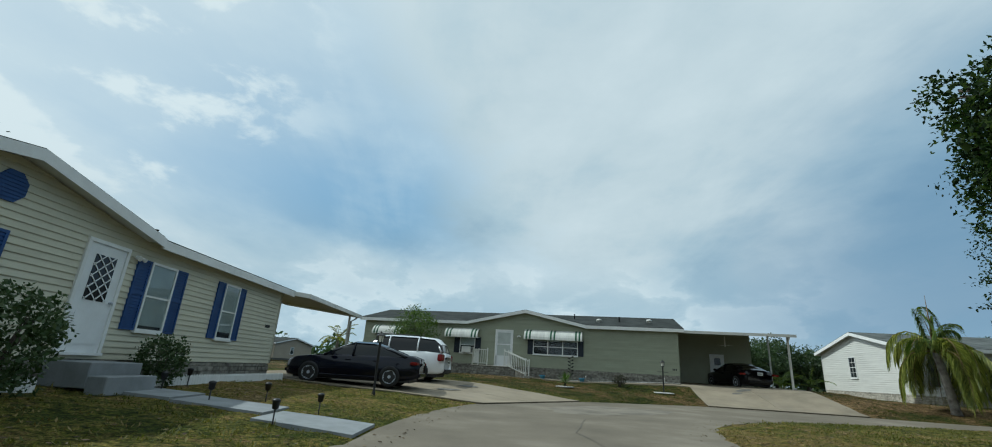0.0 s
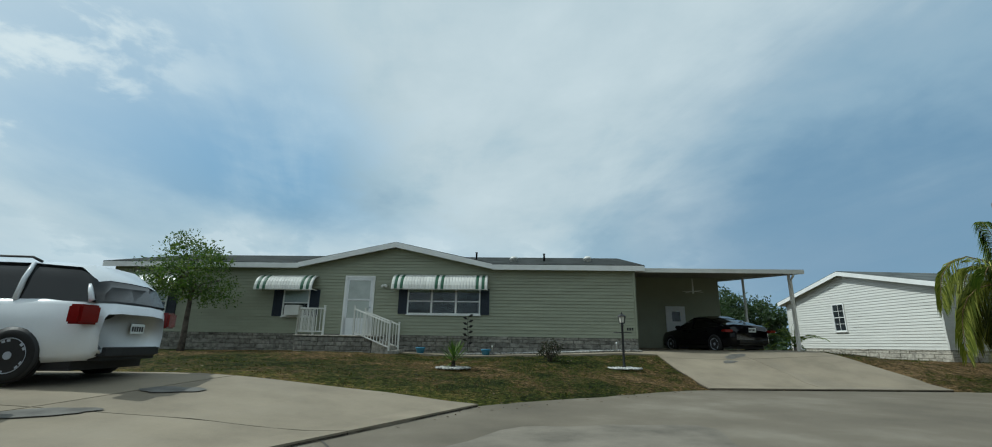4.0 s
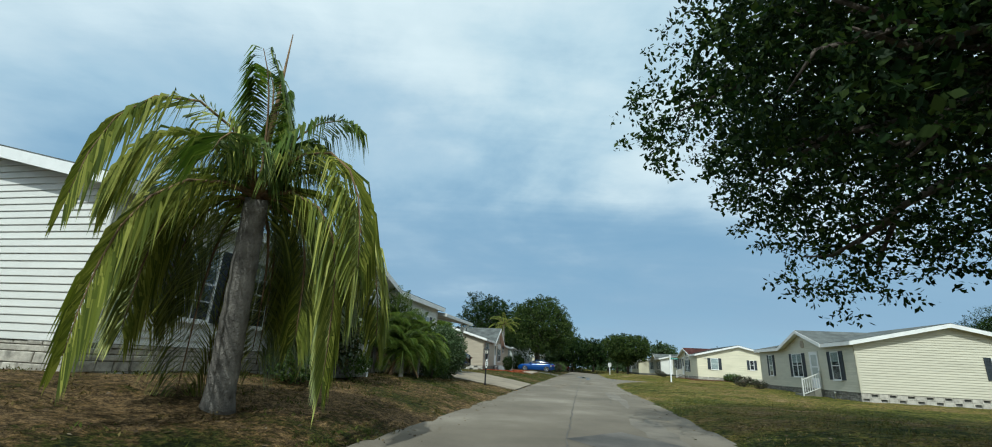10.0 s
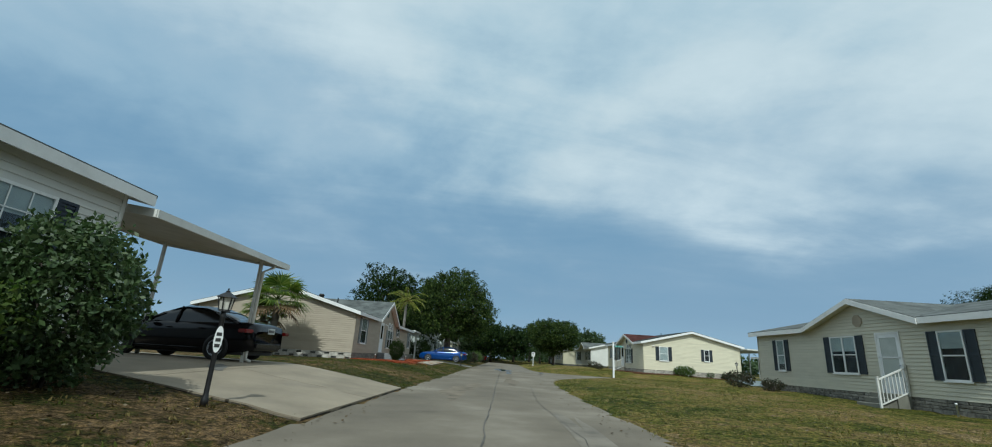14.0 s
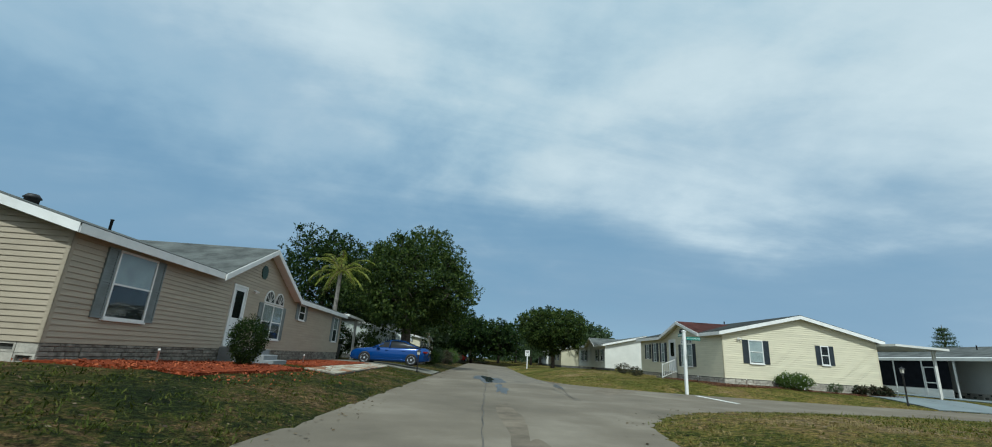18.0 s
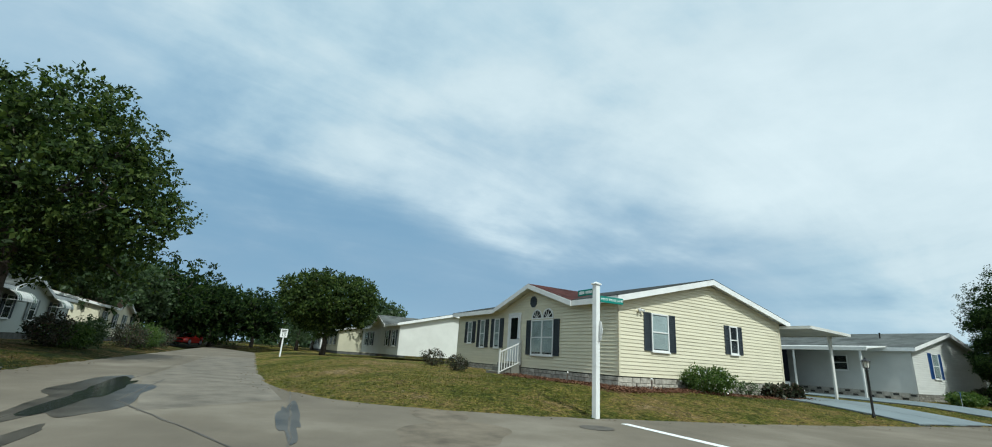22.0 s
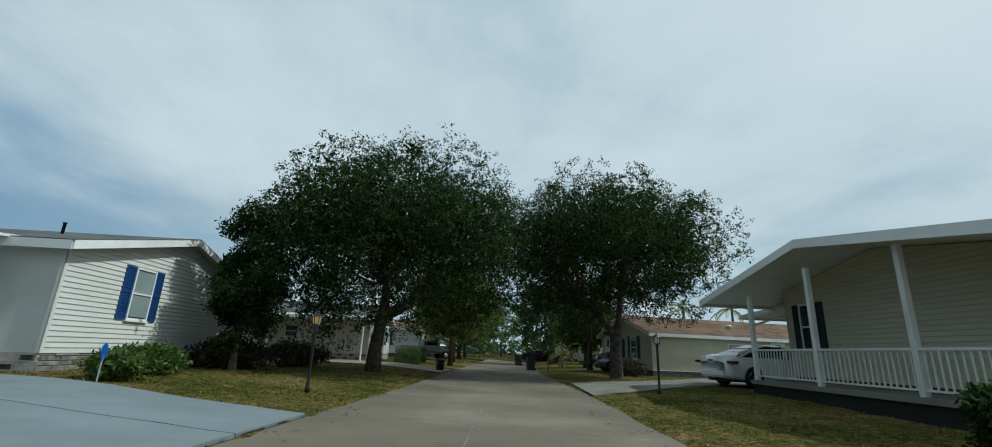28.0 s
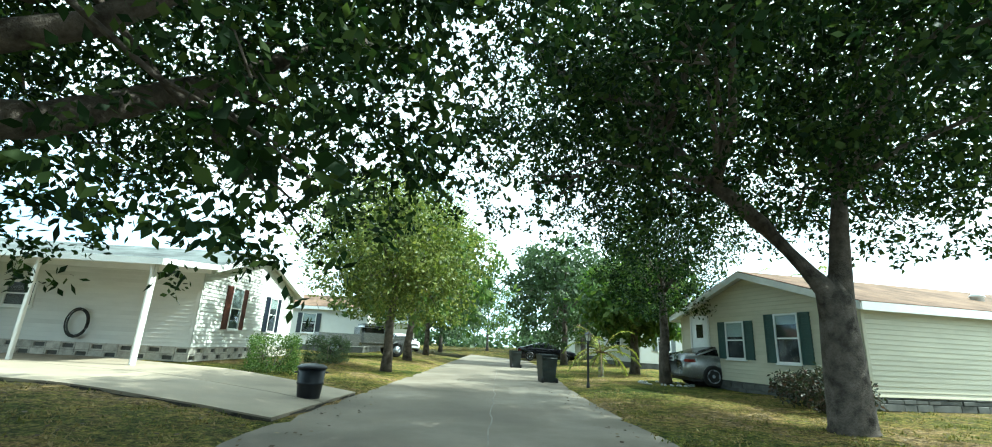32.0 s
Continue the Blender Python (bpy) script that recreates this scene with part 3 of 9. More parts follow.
def road_gap(x, y):
    """Distance from the road's edge, below nought on the road."""
    x, y = np.atleast_1d(np.asarray(x, float)), np.atleast_1d(np.asarray(y, float))
    a, b = ROAD, np.roll(ROAD, -1, 0)
    ax, ay, bx, by = a[:, 0], a[:, 1], b[:, 0], b[:, 1]
    dx, dy = bx - ax, by - ay
    flat = np.where(dy == 0, 1e-9, dy)
    out = np.empty(x.shape)
    for k in range(0, len(x), 3000):
        px, py = x[k:k + 3000, None], y[k:k + 3000, None]
        t = np.clip(((px - ax) * dx + (py - ay) * dy) / (dx * dx + dy * dy + 1e-12), 0, 1)
        best = np.sqrt(((px - ax - t * dx) ** 2 + (py - ay - t * dy) ** 2).min(1))
        hit = ((ay > py) != (by > py)) & (px < dx * (py - ay) / flat + ax)
        out[k:k + 3000] = np.where(hit.sum(1) % 2 == 1, -best, best)
    return out


# heights of the lots above the road
LOTS = [(-9, 14, 0.42), (-9, 6, 0.42), (-8, 24, 0.45), (-3.4, 14.7, 0.2), (-4, 8, 0.2), (11, 28.5, 0.92), (17.3, 27.7, 1.0), (15, 34, 1.0), (0, 29.5, 0.75), (-8, 31, 0.7), (9.3, 26, 0.6),
        (3, 25, 0.45), (23.2, 26.6, 0.72), (25, 36, 0.95), (22.3, 23.8, 0.55), (31, 25, 0.62), (40, 21.4, 0.38), (42, 26, 0.6), (52, 22, 0.5), (60, 22, 0.52)]
LOTS += [(66, 19.5, 0.45), (76, 19, 0.42), (90, 18, 0.4), (41.4, 1.9, 0.2), (54, 0, 0.35), (36, 8, 0.12), (12, 10, 0.12), (73.7, -2.8, 0.48), (72.3, -12, 0.32), (86, -4, 0.6), (70.7, 1.7, 0.3),
         (72.4, -22.4, 0.3), (71, -25, 0.35), (85, -22, 0.4), (65.6, -24.3, 0.13), (66, -43, 0.25), (64.4, -32.7, 0.25), (59, -14.5, 0.12), (50, -28, 0.25), (60.2, -8.5, 0.1), (52.6, -34.4, 0.06), (48, -40, 0.15), (110, -5, 0.4)]


def height(x, y):
    """Ground height."""
    x, y = np.atleast_1d(np.asarray(x, float)), np.atleast_1d(np.asarray(y, float))
    w, s = np.full(x.shape, 1e-5), np.full(x.shape, 1e-5 * 0.35)
    for lx, ly, lz in LOTS:
        k = 1 / ((x - lx) ** 2 + (y - ly) ** 2 + 4.0) ** 2
        w, s = w + k, s + k * lz
    gap = road_gap(x, y)
    t = np.clip((gap + 0.05) / 4.2, 0, 1)
    return np.where(gap < -0.12, -0.08, 0.02 + (s / w) * (0.25 * np.minimum(1, t * 4) + 0.75 * t * t * (3 - 2 * t)) * (gap > -0.05))


def height1(x, y):
    return float(height(x, y)[0])


def grid_mesh(name, x0, x1, y0, y1, step, mat, fall=None):
    nx, ny = int(round((x1 - x0) / step)) + 1, int(round((y1 - y0) / step)) + 1
    gx, gy = np.meshgrid(np.linspace(x0, x1, nx), np.linspace(y0, y1, ny), indexing="ij")
    z = height(gx.ravel(), gy.ravel())
    verts = np.stack([gx.ravel(), gy.ravel(), z], -1)
    i, j = np.meshgrid(np.arange(nx - 1), np.arange(ny - 1), indexing="ij")
    a = (i * ny + j).ravel()
    return verts, np.stack([a, a + ny, a + ny + 1, a + 1], -1), nx, ny


def make_ground():
    X0, X1, Y0, Y1 = -40.0, 120.0, -70.0, 60.0
    verts, faces, nx, ny = grid_mesh("ground", X0, X1, Y0, Y1, 0.5, "lawn")
    rng = np.random.RandomState(4)
    rough = (verts[:, 2] > 0.03) * 0.03
    verts[:, 2] += rng.uniform(-1, 1, len(verts)) * rough
    verts, faces = verts.tolist(), faces.tolist()
    # an apron from the plot's rim out to the horizon
    rim = [i * ny for i in range(nx)] + [(nx - 1) * ny + j for j in range(1, ny)] + [i * ny + ny - 1 for i in range(nx - 2, -1, -1)] + [j for j in range(ny - 2, 0, -1)]
    k = len(verts)
    cx, cy = (X0 + X1) / 2, (Y0 + Y1) / 2
    for v in rim:
        x, y, z = verts[v]
        d = math.hypot(x - cx, y - cy)
        verts.append((cx + (x - cx) / d * 2600, cy + (y - cy) / d * 2600, -0.3))
    n = len(rim)
    faces += [[rim[i], k + i, k + (i + 1) % n, rim[(i + 1) % n]] for i in range(n)]
    faces = [f[::-1] if i >= len(faces) - n else f for i, f in enumerate(faces)]
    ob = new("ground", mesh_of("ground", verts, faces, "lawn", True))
    tagged(ob, "patchy green and straw lawn with bare sandy soil", "lawn", kind="structure")


make_ground()


def make_road():
    bm = bmesh.new()
    rng = random.Random(3)
    vs = [bm.verts.new((x + rng.uniform(-0.04, 0.04), y + rng.uniform(-0.04, 0.04), 0.012)) for x, y in ROAD]
    es = [bm.edges.new((vs[i], vs[(i + 1) % len(vs)])) for i in range(len(vs))]
    bmesh.ops.triangle_fill(bm, use_beauty=True, use_dissolve=False, edges=es)
    for f in bm.faces:
        if f.normal.z < 0:
            f.normal_flip()
    rim = bmesh.ops.extrude_edge_only(bm, edges=[e for e in bm.edges if e.is_boundary])
    bmesh.ops.translate(bm, vec=(0, 0, -0.08), verts=[g for g in rim["geom"] if isinstance(g, bmesh.types.BMVert)])
    me = bpy.data.meshes.new("road")
    bm.to_mesh(me), bm.free()
    me.materials.append(M["asphalt"])
    tagged(new("road", me), "worn pale grey asphalt street with patches and cracks", "road", kind="structure")


make_road()


DRAPED = []


def driveway(name, corners, mat, nu, nv, label, lift=0.05):
    """A drive of cast panels with open joints over a dark bed."""
    a, b, c, d = [np.array(p, float) for p in corners]
    bed = draped(name, corners, "joint", lift - 0.025, 0.5, 0.1, label)

    def spot(u, v):
        return (a * (1 - u) + b * u) * (1 - v) + (d * (1 - u) + c * u) * v

    wu, wv = np.linalg.norm(b - a), np.linalg.norm(d - a)
    for i in range(nu):
        for j in range(nv):
            u0, u1 = i / nu + (0.012 / wu if i else 0), (i + 1) / nu - (0.012 / wu if i < nu - 1 else 0)
            v0, v1 = j / nv + (0.012 / wv if j else 0), (j + 1) / nv - (0.012 / wv if j < nv - 1 else 0)
            draped("slab", [spot(u0, v0), spot(u1, v0), spot(u1, v1), spot(u0, v1)], mat, lift, 0.5, 0.05, parent=bed)
    return bed


def draped(name, corners, mat, lift=0.05, step=0.5, drop=0.12, label="", category="driveway", kind="structure", parent=None):
    """A slab laid over the ground within four corners, with thin edges."""
    a, b, c, d = [np.array(p, float) for p in corners]
    if parent is None:
        DRAPED.append((a, b, c, d))
    nu = max(2, int(max(np.linalg.norm(b - a), np.linalg.norm(c - d)) / step)) + 1
    nv = max(2, int(max(np.linalg.norm(d - a), np.linalg.norm(c - b)) / step)) + 1
    u, v = [g.ravel()[:, None] for g in np.meshgrid(np.linspace(0, 1, nu), np.linspace(0, 1, nv), indexing="ij")]
    p = (a * (1 - u) + b * u) * (1 - v) + (d * (1 - u) + c * u) * v
    verts = np.c_[p, np.maximum(height(p[:, 0], p[:, 1]), 0.02) + lift].tolist()
    faces = [(i * nv + j, (i + 1) * nv + j, (i + 1) * nv + j + 1, i * nv + j + 1) for i in range(nu - 1) for j in range(nv - 1)]
    rim = [i * nv for i in range(nu)] + [(nu - 1) * nv + j for j in range(1, nv)] + [i * nv + nv - 1 for i in range(nu - 2, -1, -1)] + [j for j in range(nv - 2, 0, -1)]
    k, n = len(verts), len(rim)
    verts += [(verts[v][0], verts[v][1], verts[v][2] - drop) for v in rim]
    faces += [(rim[i], k + i, k + (i + 1) % n, rim[(i + 1) % n]) for i in range(n)]
    me = mesh_of(name, verts, faces, mat)
    bm = bmesh.new()
    bm.from_mesh(me)
    bmesh.ops.recalc_face_normals(bm, faces=bm.faces)
    if sum(f.normal.z * f.calc_area() for f in bm.faces) < 0:
        bmesh.ops.reverse_faces(bm, faces=bm.faces)
    bm.to_mesh(me), bm.free()
    if parent is not None:
        return put(name, me, parent)
    return tagged(new(name, me), label, category, kind=kind)


driveway("driveway_1", [(-0.2, 16.2), (3.9, 21.1), (-9.3, 23.5), (-9.5, 16.9)], "concrete", 2, 3, label="stained concrete driveway up to a carport", lift=0.04)
driveway("driveway_2", [(10.7, 23.9), (17.9, 23.1), (17.6, 33.0), (12.4, 33.6)], "concrete", 2, 3, label="pale concrete driveway rising to a carport", lift=0.05)
driveway("driveway_3", [(38.6, 19.55), (45.9, 18.4), (49.3, 28.2), (42.6, 29.3)], "concrete", 2, 3, label="pale concrete driveway with a crack across it", lift=0.05)
driveway("driveway_4", [(77.4, 13.35), (81.8, 12.65), (83.6, 26.0), (79.4, 26.6)], "concrete_grey", 1, 4, label="grey concrete driveway beside a carport", lift=0.05)
driveway("driveway_5", [(67.9, -9.5), (66.9, -13.7), (82.0, -17.2), (82.6, -12.0)], "concrete_blue", 2, 4, label="blue-grey painted concrete driveway", lift=0.05)
driveway("driveway_6", [(66.1, -17.0), (65.1, -20.8), (73.5, -24.3), (85.0, -22.0)], "concrete_blue", 2, 4, label="blue-grey stained concrete driveway", lift=0.05)
driveway("driveway_7", [(61.7, -9.9), (60.3, -15.9), (42.0, -12.0), (42.0, -7.0)], "concrete_grey", 2, 4, label="weathered grey concrete driveway", lift=0.05)
driveway("driveway_8", [(58.0, -25.3), (56.6, -30.6), (42.0, -38.2), (40.5, -32.0)], "concrete_grey", 2, 4, label="grey concrete driveway with joints", lift=0.05)
driveway("driveway_9", [(61.2, -36.4), (60.2, -40.0), (69.5, -46.8), (72.0, -41.5)], "concrete", 2, 3, label="pale concrete driveway in tree shade", lift=0.05)


# ---- houses: kit of parts ----
def beam_data(p0, p1, w, h, up=(0, 0, 1)):
    """A straight board from p0 to p1, w thick across, h tall, hanging below the line."""
    p0, p1, up = Vector(p0), Vector(p1), Vector(up)
    d = (p1 - p0).normalized()
    side = d.cross(up).normalized() * (w / 2)
    v = [p + s * side - up * z for p in (p0, p1) for s in (-1, 1) for z in (0, h)]
    return v, [(0, 1, 3, 2), (4, 6, 7, 5), (0, 4, 5, 1), (2, 3, 7, 6), (0, 2, 6, 4), (1, 5, 7, 3)]


def beam(name, p0, p1, w, h, mat):
    me = mesh_of(name, *beam_data(p0, p1, w, h), mat)
    return me


BOARD_CACHE = {}


def board_mesh(length, course, mat, cut0=0.0, cut1=0.0):
    """One course of lap siding, thick at its foot; cut0, cut1 shorten its top at the two ends."""
    key = (round(length, 3), course, mat, round(cut0, 3), round(cut1, 3))
    if key not in BOARD_CACHE:
        a, b = -length / 2, length / 2
        t0, t1 = -0.0235, -0.003
        v = [(a, 0, 0), (a, t0, 0), (a, t0, 0.012), (a + cut0, t1, course), (a + cut0, 0, course), (b, 0, 0), (b, t0, 0), (b, t0, 0.012), (b - cut1, t1, course), (b - cut1, 0, course)]
        f = [(0, 5, 6, 1), (1, 6, 7, 2), (2, 7, 8, 3), (3, 8, 9, 4), (0, 1, 2, 3, 4), (9, 8, 7, 6, 5)]
        BOARD_CACHE[key] = mesh_of("siding_board", v, f, mat)
    return BOARD_CACHE[key]


class House:
    def __init__(self, at, turn, L, W, skirt, eave, ridge, siding, roof_mat, label, cross=None, course=0.125, clad=("front", "left"), over=0.3, name="house", trim="trim_white", group="houses along the street", rake=0.3, gable_mat=None):
        self.core = None
        self.gable_mat = gable_mat
        self.e = thing(name, at, turn, label, "house", group)
        self.L, self.W, self.skirt, self.eave, self.ridge, self.siding, self.course, self.trim = L, W, skirt, eave, ridge, siding, course, trim
        self.slope = (ridge - eave) / (W / 2)
        self.cross, self.over, self.rake = cross, over, rake
        s = 0.03
        # shell
        v = [(s, s), (L - s, s), (L - s, W - s), (s, W - s)]
        verts = [(x, y, skirt) for x, y in v] + [(x, y, eave + 0.02) for x, y in v] + [(s, W / 2, ridge), (L - s, W / 2, ridge)]
        faces = [(0, 1, 5, 4), (1, 2, 6, 9, 5), (2, 3, 7, 6), (3, 0, 4, 8, 7), (0, 3, 2, 1), (4, 5, 9, 8), (6, 7, 8, 9)]
        if cross:
            c, hw, pk = cross
            k = len(verts)
            verts += [(c - hw, s, eave), (c + hw, s, eave), (c, s, pk), (c - hw, s + 0.2, eave), (c + hw, s + 0.2, eave), (c, s + 0.2, pk)]
            faces += [(k, k + 1, k + 2), (k + 3, k + 5, k + 4), (k, k + 2, k + 5, k + 3), (k + 1, k + 4, k + 5, k + 2)]
        self.wall = put("wall", mesh_of("wall", verts, faces, siding), self.e)
        for side in clad:
            self.clad(side)
        self.make_roof(roof_mat)
        for x, y in ((0, 0), (L, 0), (0, W), (L, W)):
            sx, sy = (1 if x == 0 else -1), (1 if y == 0 else -1)
            me = boxes("corner_trim", [(x - 0.028 * sx, x + 0.07 * sx, y - 0.028 * sy, y - 0.0 * sy + 0.003 * sy, skirt, eave + 0.0), (x - 0.028 * sx, x + 0.002 * sx, y - 0.028 * sy, y + 0.07 * sy, skirt, eave)] if True else [], siding)
            put("corner_trim", me, self.e)

    def spot(self, side, s):
        return {"front": ((s, 0, 0), (0, 0, 0)), "back": ((s, self.W, 0), (0, 0, 180)), "left": ((0, s, 0), (0, 0, -90)), "right": ((self.L, s, 0), (0, 0, 90))}[side]

    def clad(self, side):
        L = self.L if side in ("front", "back") else self.W
        z, top, c = self.skirt, self.eave, self.course
        while z < top - 0.02:
            at, turn = self.spot(side, L / 2)
            put("siding_board", board_mesh(L, c, self.siding), self.wall, (at[0], at[1], z), turn)
            z += c
        peaks = []
        if side in ("left", "right"):
            peaks = [(L / 2, L / 2, self.ridge)]
        elif self.cross and side == "front":
            peaks = [self.cross]
        for mid, half, pk in peaks:
            zz = z
            while zz < pk - 0.06:
                w0 = 2 * half * (pk - zz) / (pk - self.eave)
                w1 = max(0.02, 2 * half * (pk - zz - c) / (pk - self.eave))
                at, turn = self.spot(side, mid)
                cut = min((w0 - w1) / 2, w0 / 2 - 0.01)
                put("siding_board", board_mesh(w0, c if zz + c < pk else pk - zz, self.siding, cut, cut), self.wall, (at[0], at[1], zz), turn)
                zz += c

    def make_roof(self, mat):
        L, W, ov, rk, e, r = self.L, self.W, self.over, self.rake, self.eave, self.ridge
        sl = self.slope

        def slab(x0, x1, ya, yb, z0, z1):
            """A sloped slab of the front (or back) roof between two depths."""
            hz = lambda y: e + sl * (y if y <= W / 2 else W - y)
            v = [(x, y, hz(y) + dz) for x in (x0, x1) for y in (ya, yb) for dz in (z0, z1)]
            return v, [(0, 1, 3, 2), (4, 6, 7, 5), (0, 4, 5, 1), (2, 3, 7, 6), (0, 2, 6, 4), (1, 5, 7, 3)]

        def prism(z0, z1, grow=0.0):
            xa, xb = -rk - grow, L + rk + grow
            out = [slab(xa, xb, W / 2, W + ov + grow, z0, z1)]
            if self.cross:
                c, hw, pk = self.cross
                out += [slab(xa, xb, 0.12, W / 2, z0, z1), slab(xa, c - hw - 0.2, -ov - grow, 0.12, z0, z1), slab(c + hw + 0.2, xb, -ov - grow, 0.12, z0, z1)]
            else:
                out.append(slab(xa, xb, -ov - grow, W / 2, z0, z1))
            return merge(out)

        def cross_prism(z0, z1, grow=0.0):
            c, hw, pk = self.cross
            s2 = (pk - e) / hw
            back = (pk - e) / sl + 0.3
            xs = [(c - hw - 0.25, e - 0.25 * s2), (c, pk), (c + hw + 0.25, e - 0.25 * s2)]
            v = [(x, y, z + dz) for y in (-ov - 0.03 - grow, back) for x, z in xs for dz in (z0, z1)]
            f = [(0, 2, 3, 1), (2, 4, 5, 3), (6, 7, 9, 8), (8, 9, 11, 10), (1, 3, 9, 7), (3, 5, 11, 9), (0, 6, 8, 2), (2, 8, 10, 4), (0, 1, 7, 6), (4, 10, 11, 5)]
            return v, f

        self.roof = put("roof", mesh_of("roof", *prism(0.10, 0.16, 0.03), mat), self.e)
        put("soffit", mesh_of("soffit", *prism(0.03, 0.10), self.trim), self.roof)
        if self.cross:
            put("gable_roof", mesh_of("gable_roof", *cross_prism(0.11, 0.17, 0.02), self.gable_mat or mat), self.roof)
            put("gable_soffit", mesh_of("gable_soffit", *cross_prism(0.03, 0.11), self.trim), self.roof)
        # fascia boards
        def fascia(p0, p1):
            put("fascia", beam("fascia", p0, p1, 0.035, 0.2, self.trim), self.roof)

        for x in (-rk - 0.02, L + rk + 0.02):
            fascia((x, -ov - 0.02, e - ov * sl + 0.13), (x, W / 2, r + 0.13))
            fascia((x, W / 2, r + 0.13), (x, W + ov + 0.02, e - ov * sl + 0.13))
        if self.cross:
            c, hw, pk = self.cross
            s2 = (pk - e) / hw
            fascia((-rk, -ov - 0.015, e - ov * sl + 0.13), (c - hw - 0.3, -ov - 0.015, e - ov * sl + 0.13))
            fascia((c + hw + 0.3, -ov - 0.015, e - ov * sl + 0.13), (L + rk, -ov - 0.015, e - ov * sl + 0.13))
            y = -ov - 0.065
            fascia((c - hw - 0.3, y, e - 0.3 * s2 + 0.14), (c, y, pk + 0.15))
            fascia((c, y, pk + 0.15), (c + hw + 0.3, y, e - 0.3 * s2 + 0.14))
        else:
            fascia((-rk, -ov - 0.015, e - ov * sl + 0.13), (L + rk, -ov - 0.015, e - ov * sl + 0.13))
        fascia((-rk, W + ov + 0.015, e - ov * sl + 0.13), (L + rk, W + ov + 0.015, e - ov * sl + 0.13))

    def skirting(self, sides, style="stone", mat="stone", block=0.4, back_mat="skirt_dark"):
        s = 0.06
        if self.core is None:
            self.core = put("skirting", boxes("skirting", [(s, self.L - s, s, self.W - s, -0.5, self.skirt)], back_mat), self.e)
        core = self.core
        rng = random.Random(len(self.siding) + int(self.L * 10))
        cache = {}
        for side in sides:
            L = self.L if side in ("front", "back") else self.W
            if style == "lattice":
                rows = 2
                h = self.skirt / rows
                n = int(L / block)
                key = ("lattice", round(L / n, 4), round(h, 4))
                if key not in cache:
                    w = L / n / 2
                    cache[key] = boxes("open_block", [(-w + 0.006, w - 0.006, -0.0, 0.07, 0.004, h * 0.22), (-w + 0.006, w - 0.006, -0.0, 0.07, h * 0.78, h - 0.004), (-w + 0.006, -w + 0.05, 0, 0.07, h * 0.22, h * 0.78), (w - 0.05, w - 0.006, 0, 0.07, h * 0.22, h * 0.78), (-0.03, 0.03, 0, 0.06, h * 0.22, h * 0.78)][: 4], mat)
                for r in range(rows):
                    for i in range(n):
                        if (i + r) % 2:
                            me = cache.setdefault(("solid", key), boxes("solid_block", [(-L / n / 2 + 0.006, L / n / 2 - 0.006, 0.0, 0.07, 0.004, h - 0.004)], mat))
                        else:
                            me = cache[key]
                        at, turn = self.spot(side, (i + 0.5) * L / n)
                        put("skirting_block", me, core, (at[0], at[1], r * h), turn)
                continue
            z = -0.12
            while z < self.skirt - 0.03:
                h = min(rng.choice((0.10, 0.13, 0.17)), self.skirt - z)
                s0 = 0.0
                while s0 < L - 0.02:
                    w = min(rng.choice((0.3, 0.4, 0.55, 0.7)) * block / 0.4, L - s0)
                    if L - s0 - w < 0.15:
                        w = L - s0
                    out = rng.choice((0.0, 0.012, 0.022))
                    key = (round(w, 3), round(h, 3), out)
                    if key not in cache:
                        k = 0.012
                        a, b, t = -w / 2 + 0.006, w / 2 - 0.006, h - 0.008
                        v = [(a, 0.1, 0.0), (b, 0.1, 0.0), (b, 0.1, t), (a, 0.1, t), (a, 0.012 - out, 0.0), (b, 0.012 - out, 0.0), (b, 0.012 - out, t), (a, 0.012 - out, t), (a + k, -out, k), (b - k, -out, k), (b - k, -out, t - k), (a + k, -out, t - k)]
                        f = [(8, 9, 10, 11), (4, 5, 9, 8), (5, 6, 10, 9), (6, 7, 11, 10), (7, 4, 8, 11), (0, 1, 5, 4), (2, 3, 7, 6), (1, 2, 6, 5), (3, 0, 4, 7)]
                        cache[key] = mesh_of("stone", v, f, mat)
                    at, turn = self.spot(side, s0 + w / 2)
                    put("stone", cache[key], core, (at[0], at[1], z), turn)
                    s0 += w
                z += h

    def window(self, side, s, z0, w, h, shutter=None, blind=0.5, units=1, muntin=None, shutter_w=0.36, sill=True, shutter_h=None):
        at, turn = self.spot(side, s)
        a, b = -w / 2, w / 2
        bar = 0.05
        spans = [(a, a + bar, -0.065, 0.0, 0, h), (b - bar, b, -0.065, 0.0, 0, h), (a + bar, b - bar, -0.065, 0.0, 0, bar), (a + bar, b - bar, -0.065, 0.0, h - bar, h)]
        for i in range(1, units):
            x = a + w * i / units
            spans.append((x - 0.035, x + 0.035, -0.06, 0, bar, h - bar))
        win = put("window", boxes("window", spans, self.trim), self.e, (at[0], at[1], z0), turn)
        # dark panel on the solid wall stands for the unlit room behind
        put("interior", boxes("interior", [(a + bar, b - bar, -0.026, 0.0, bar, h - bar)], "unlit_room_tone"), win)
        uw = w / units
        for i in range(units):
            x0, x1 = a + uw * i + bar, a + uw * (i + 1) - bar
            put("lower_pane", boxes("lower_pane", [(x0, x1, -0.046, -0.042, bar, h * 0.5 - 0.02)], "glass"), win)
            put("upper_pane", boxes("upper_pane", [(x0, x1, -0.054, -0.05, h * 0.5 + 0.02, h - bar)], "glass"), win)
            put("meeting_rail", boxes("meeting_rail", [(x0, x1, -0.06, -0.028, h * 0.5 - 0.02, h * 0.5 + 0.02)], self.trim), win)
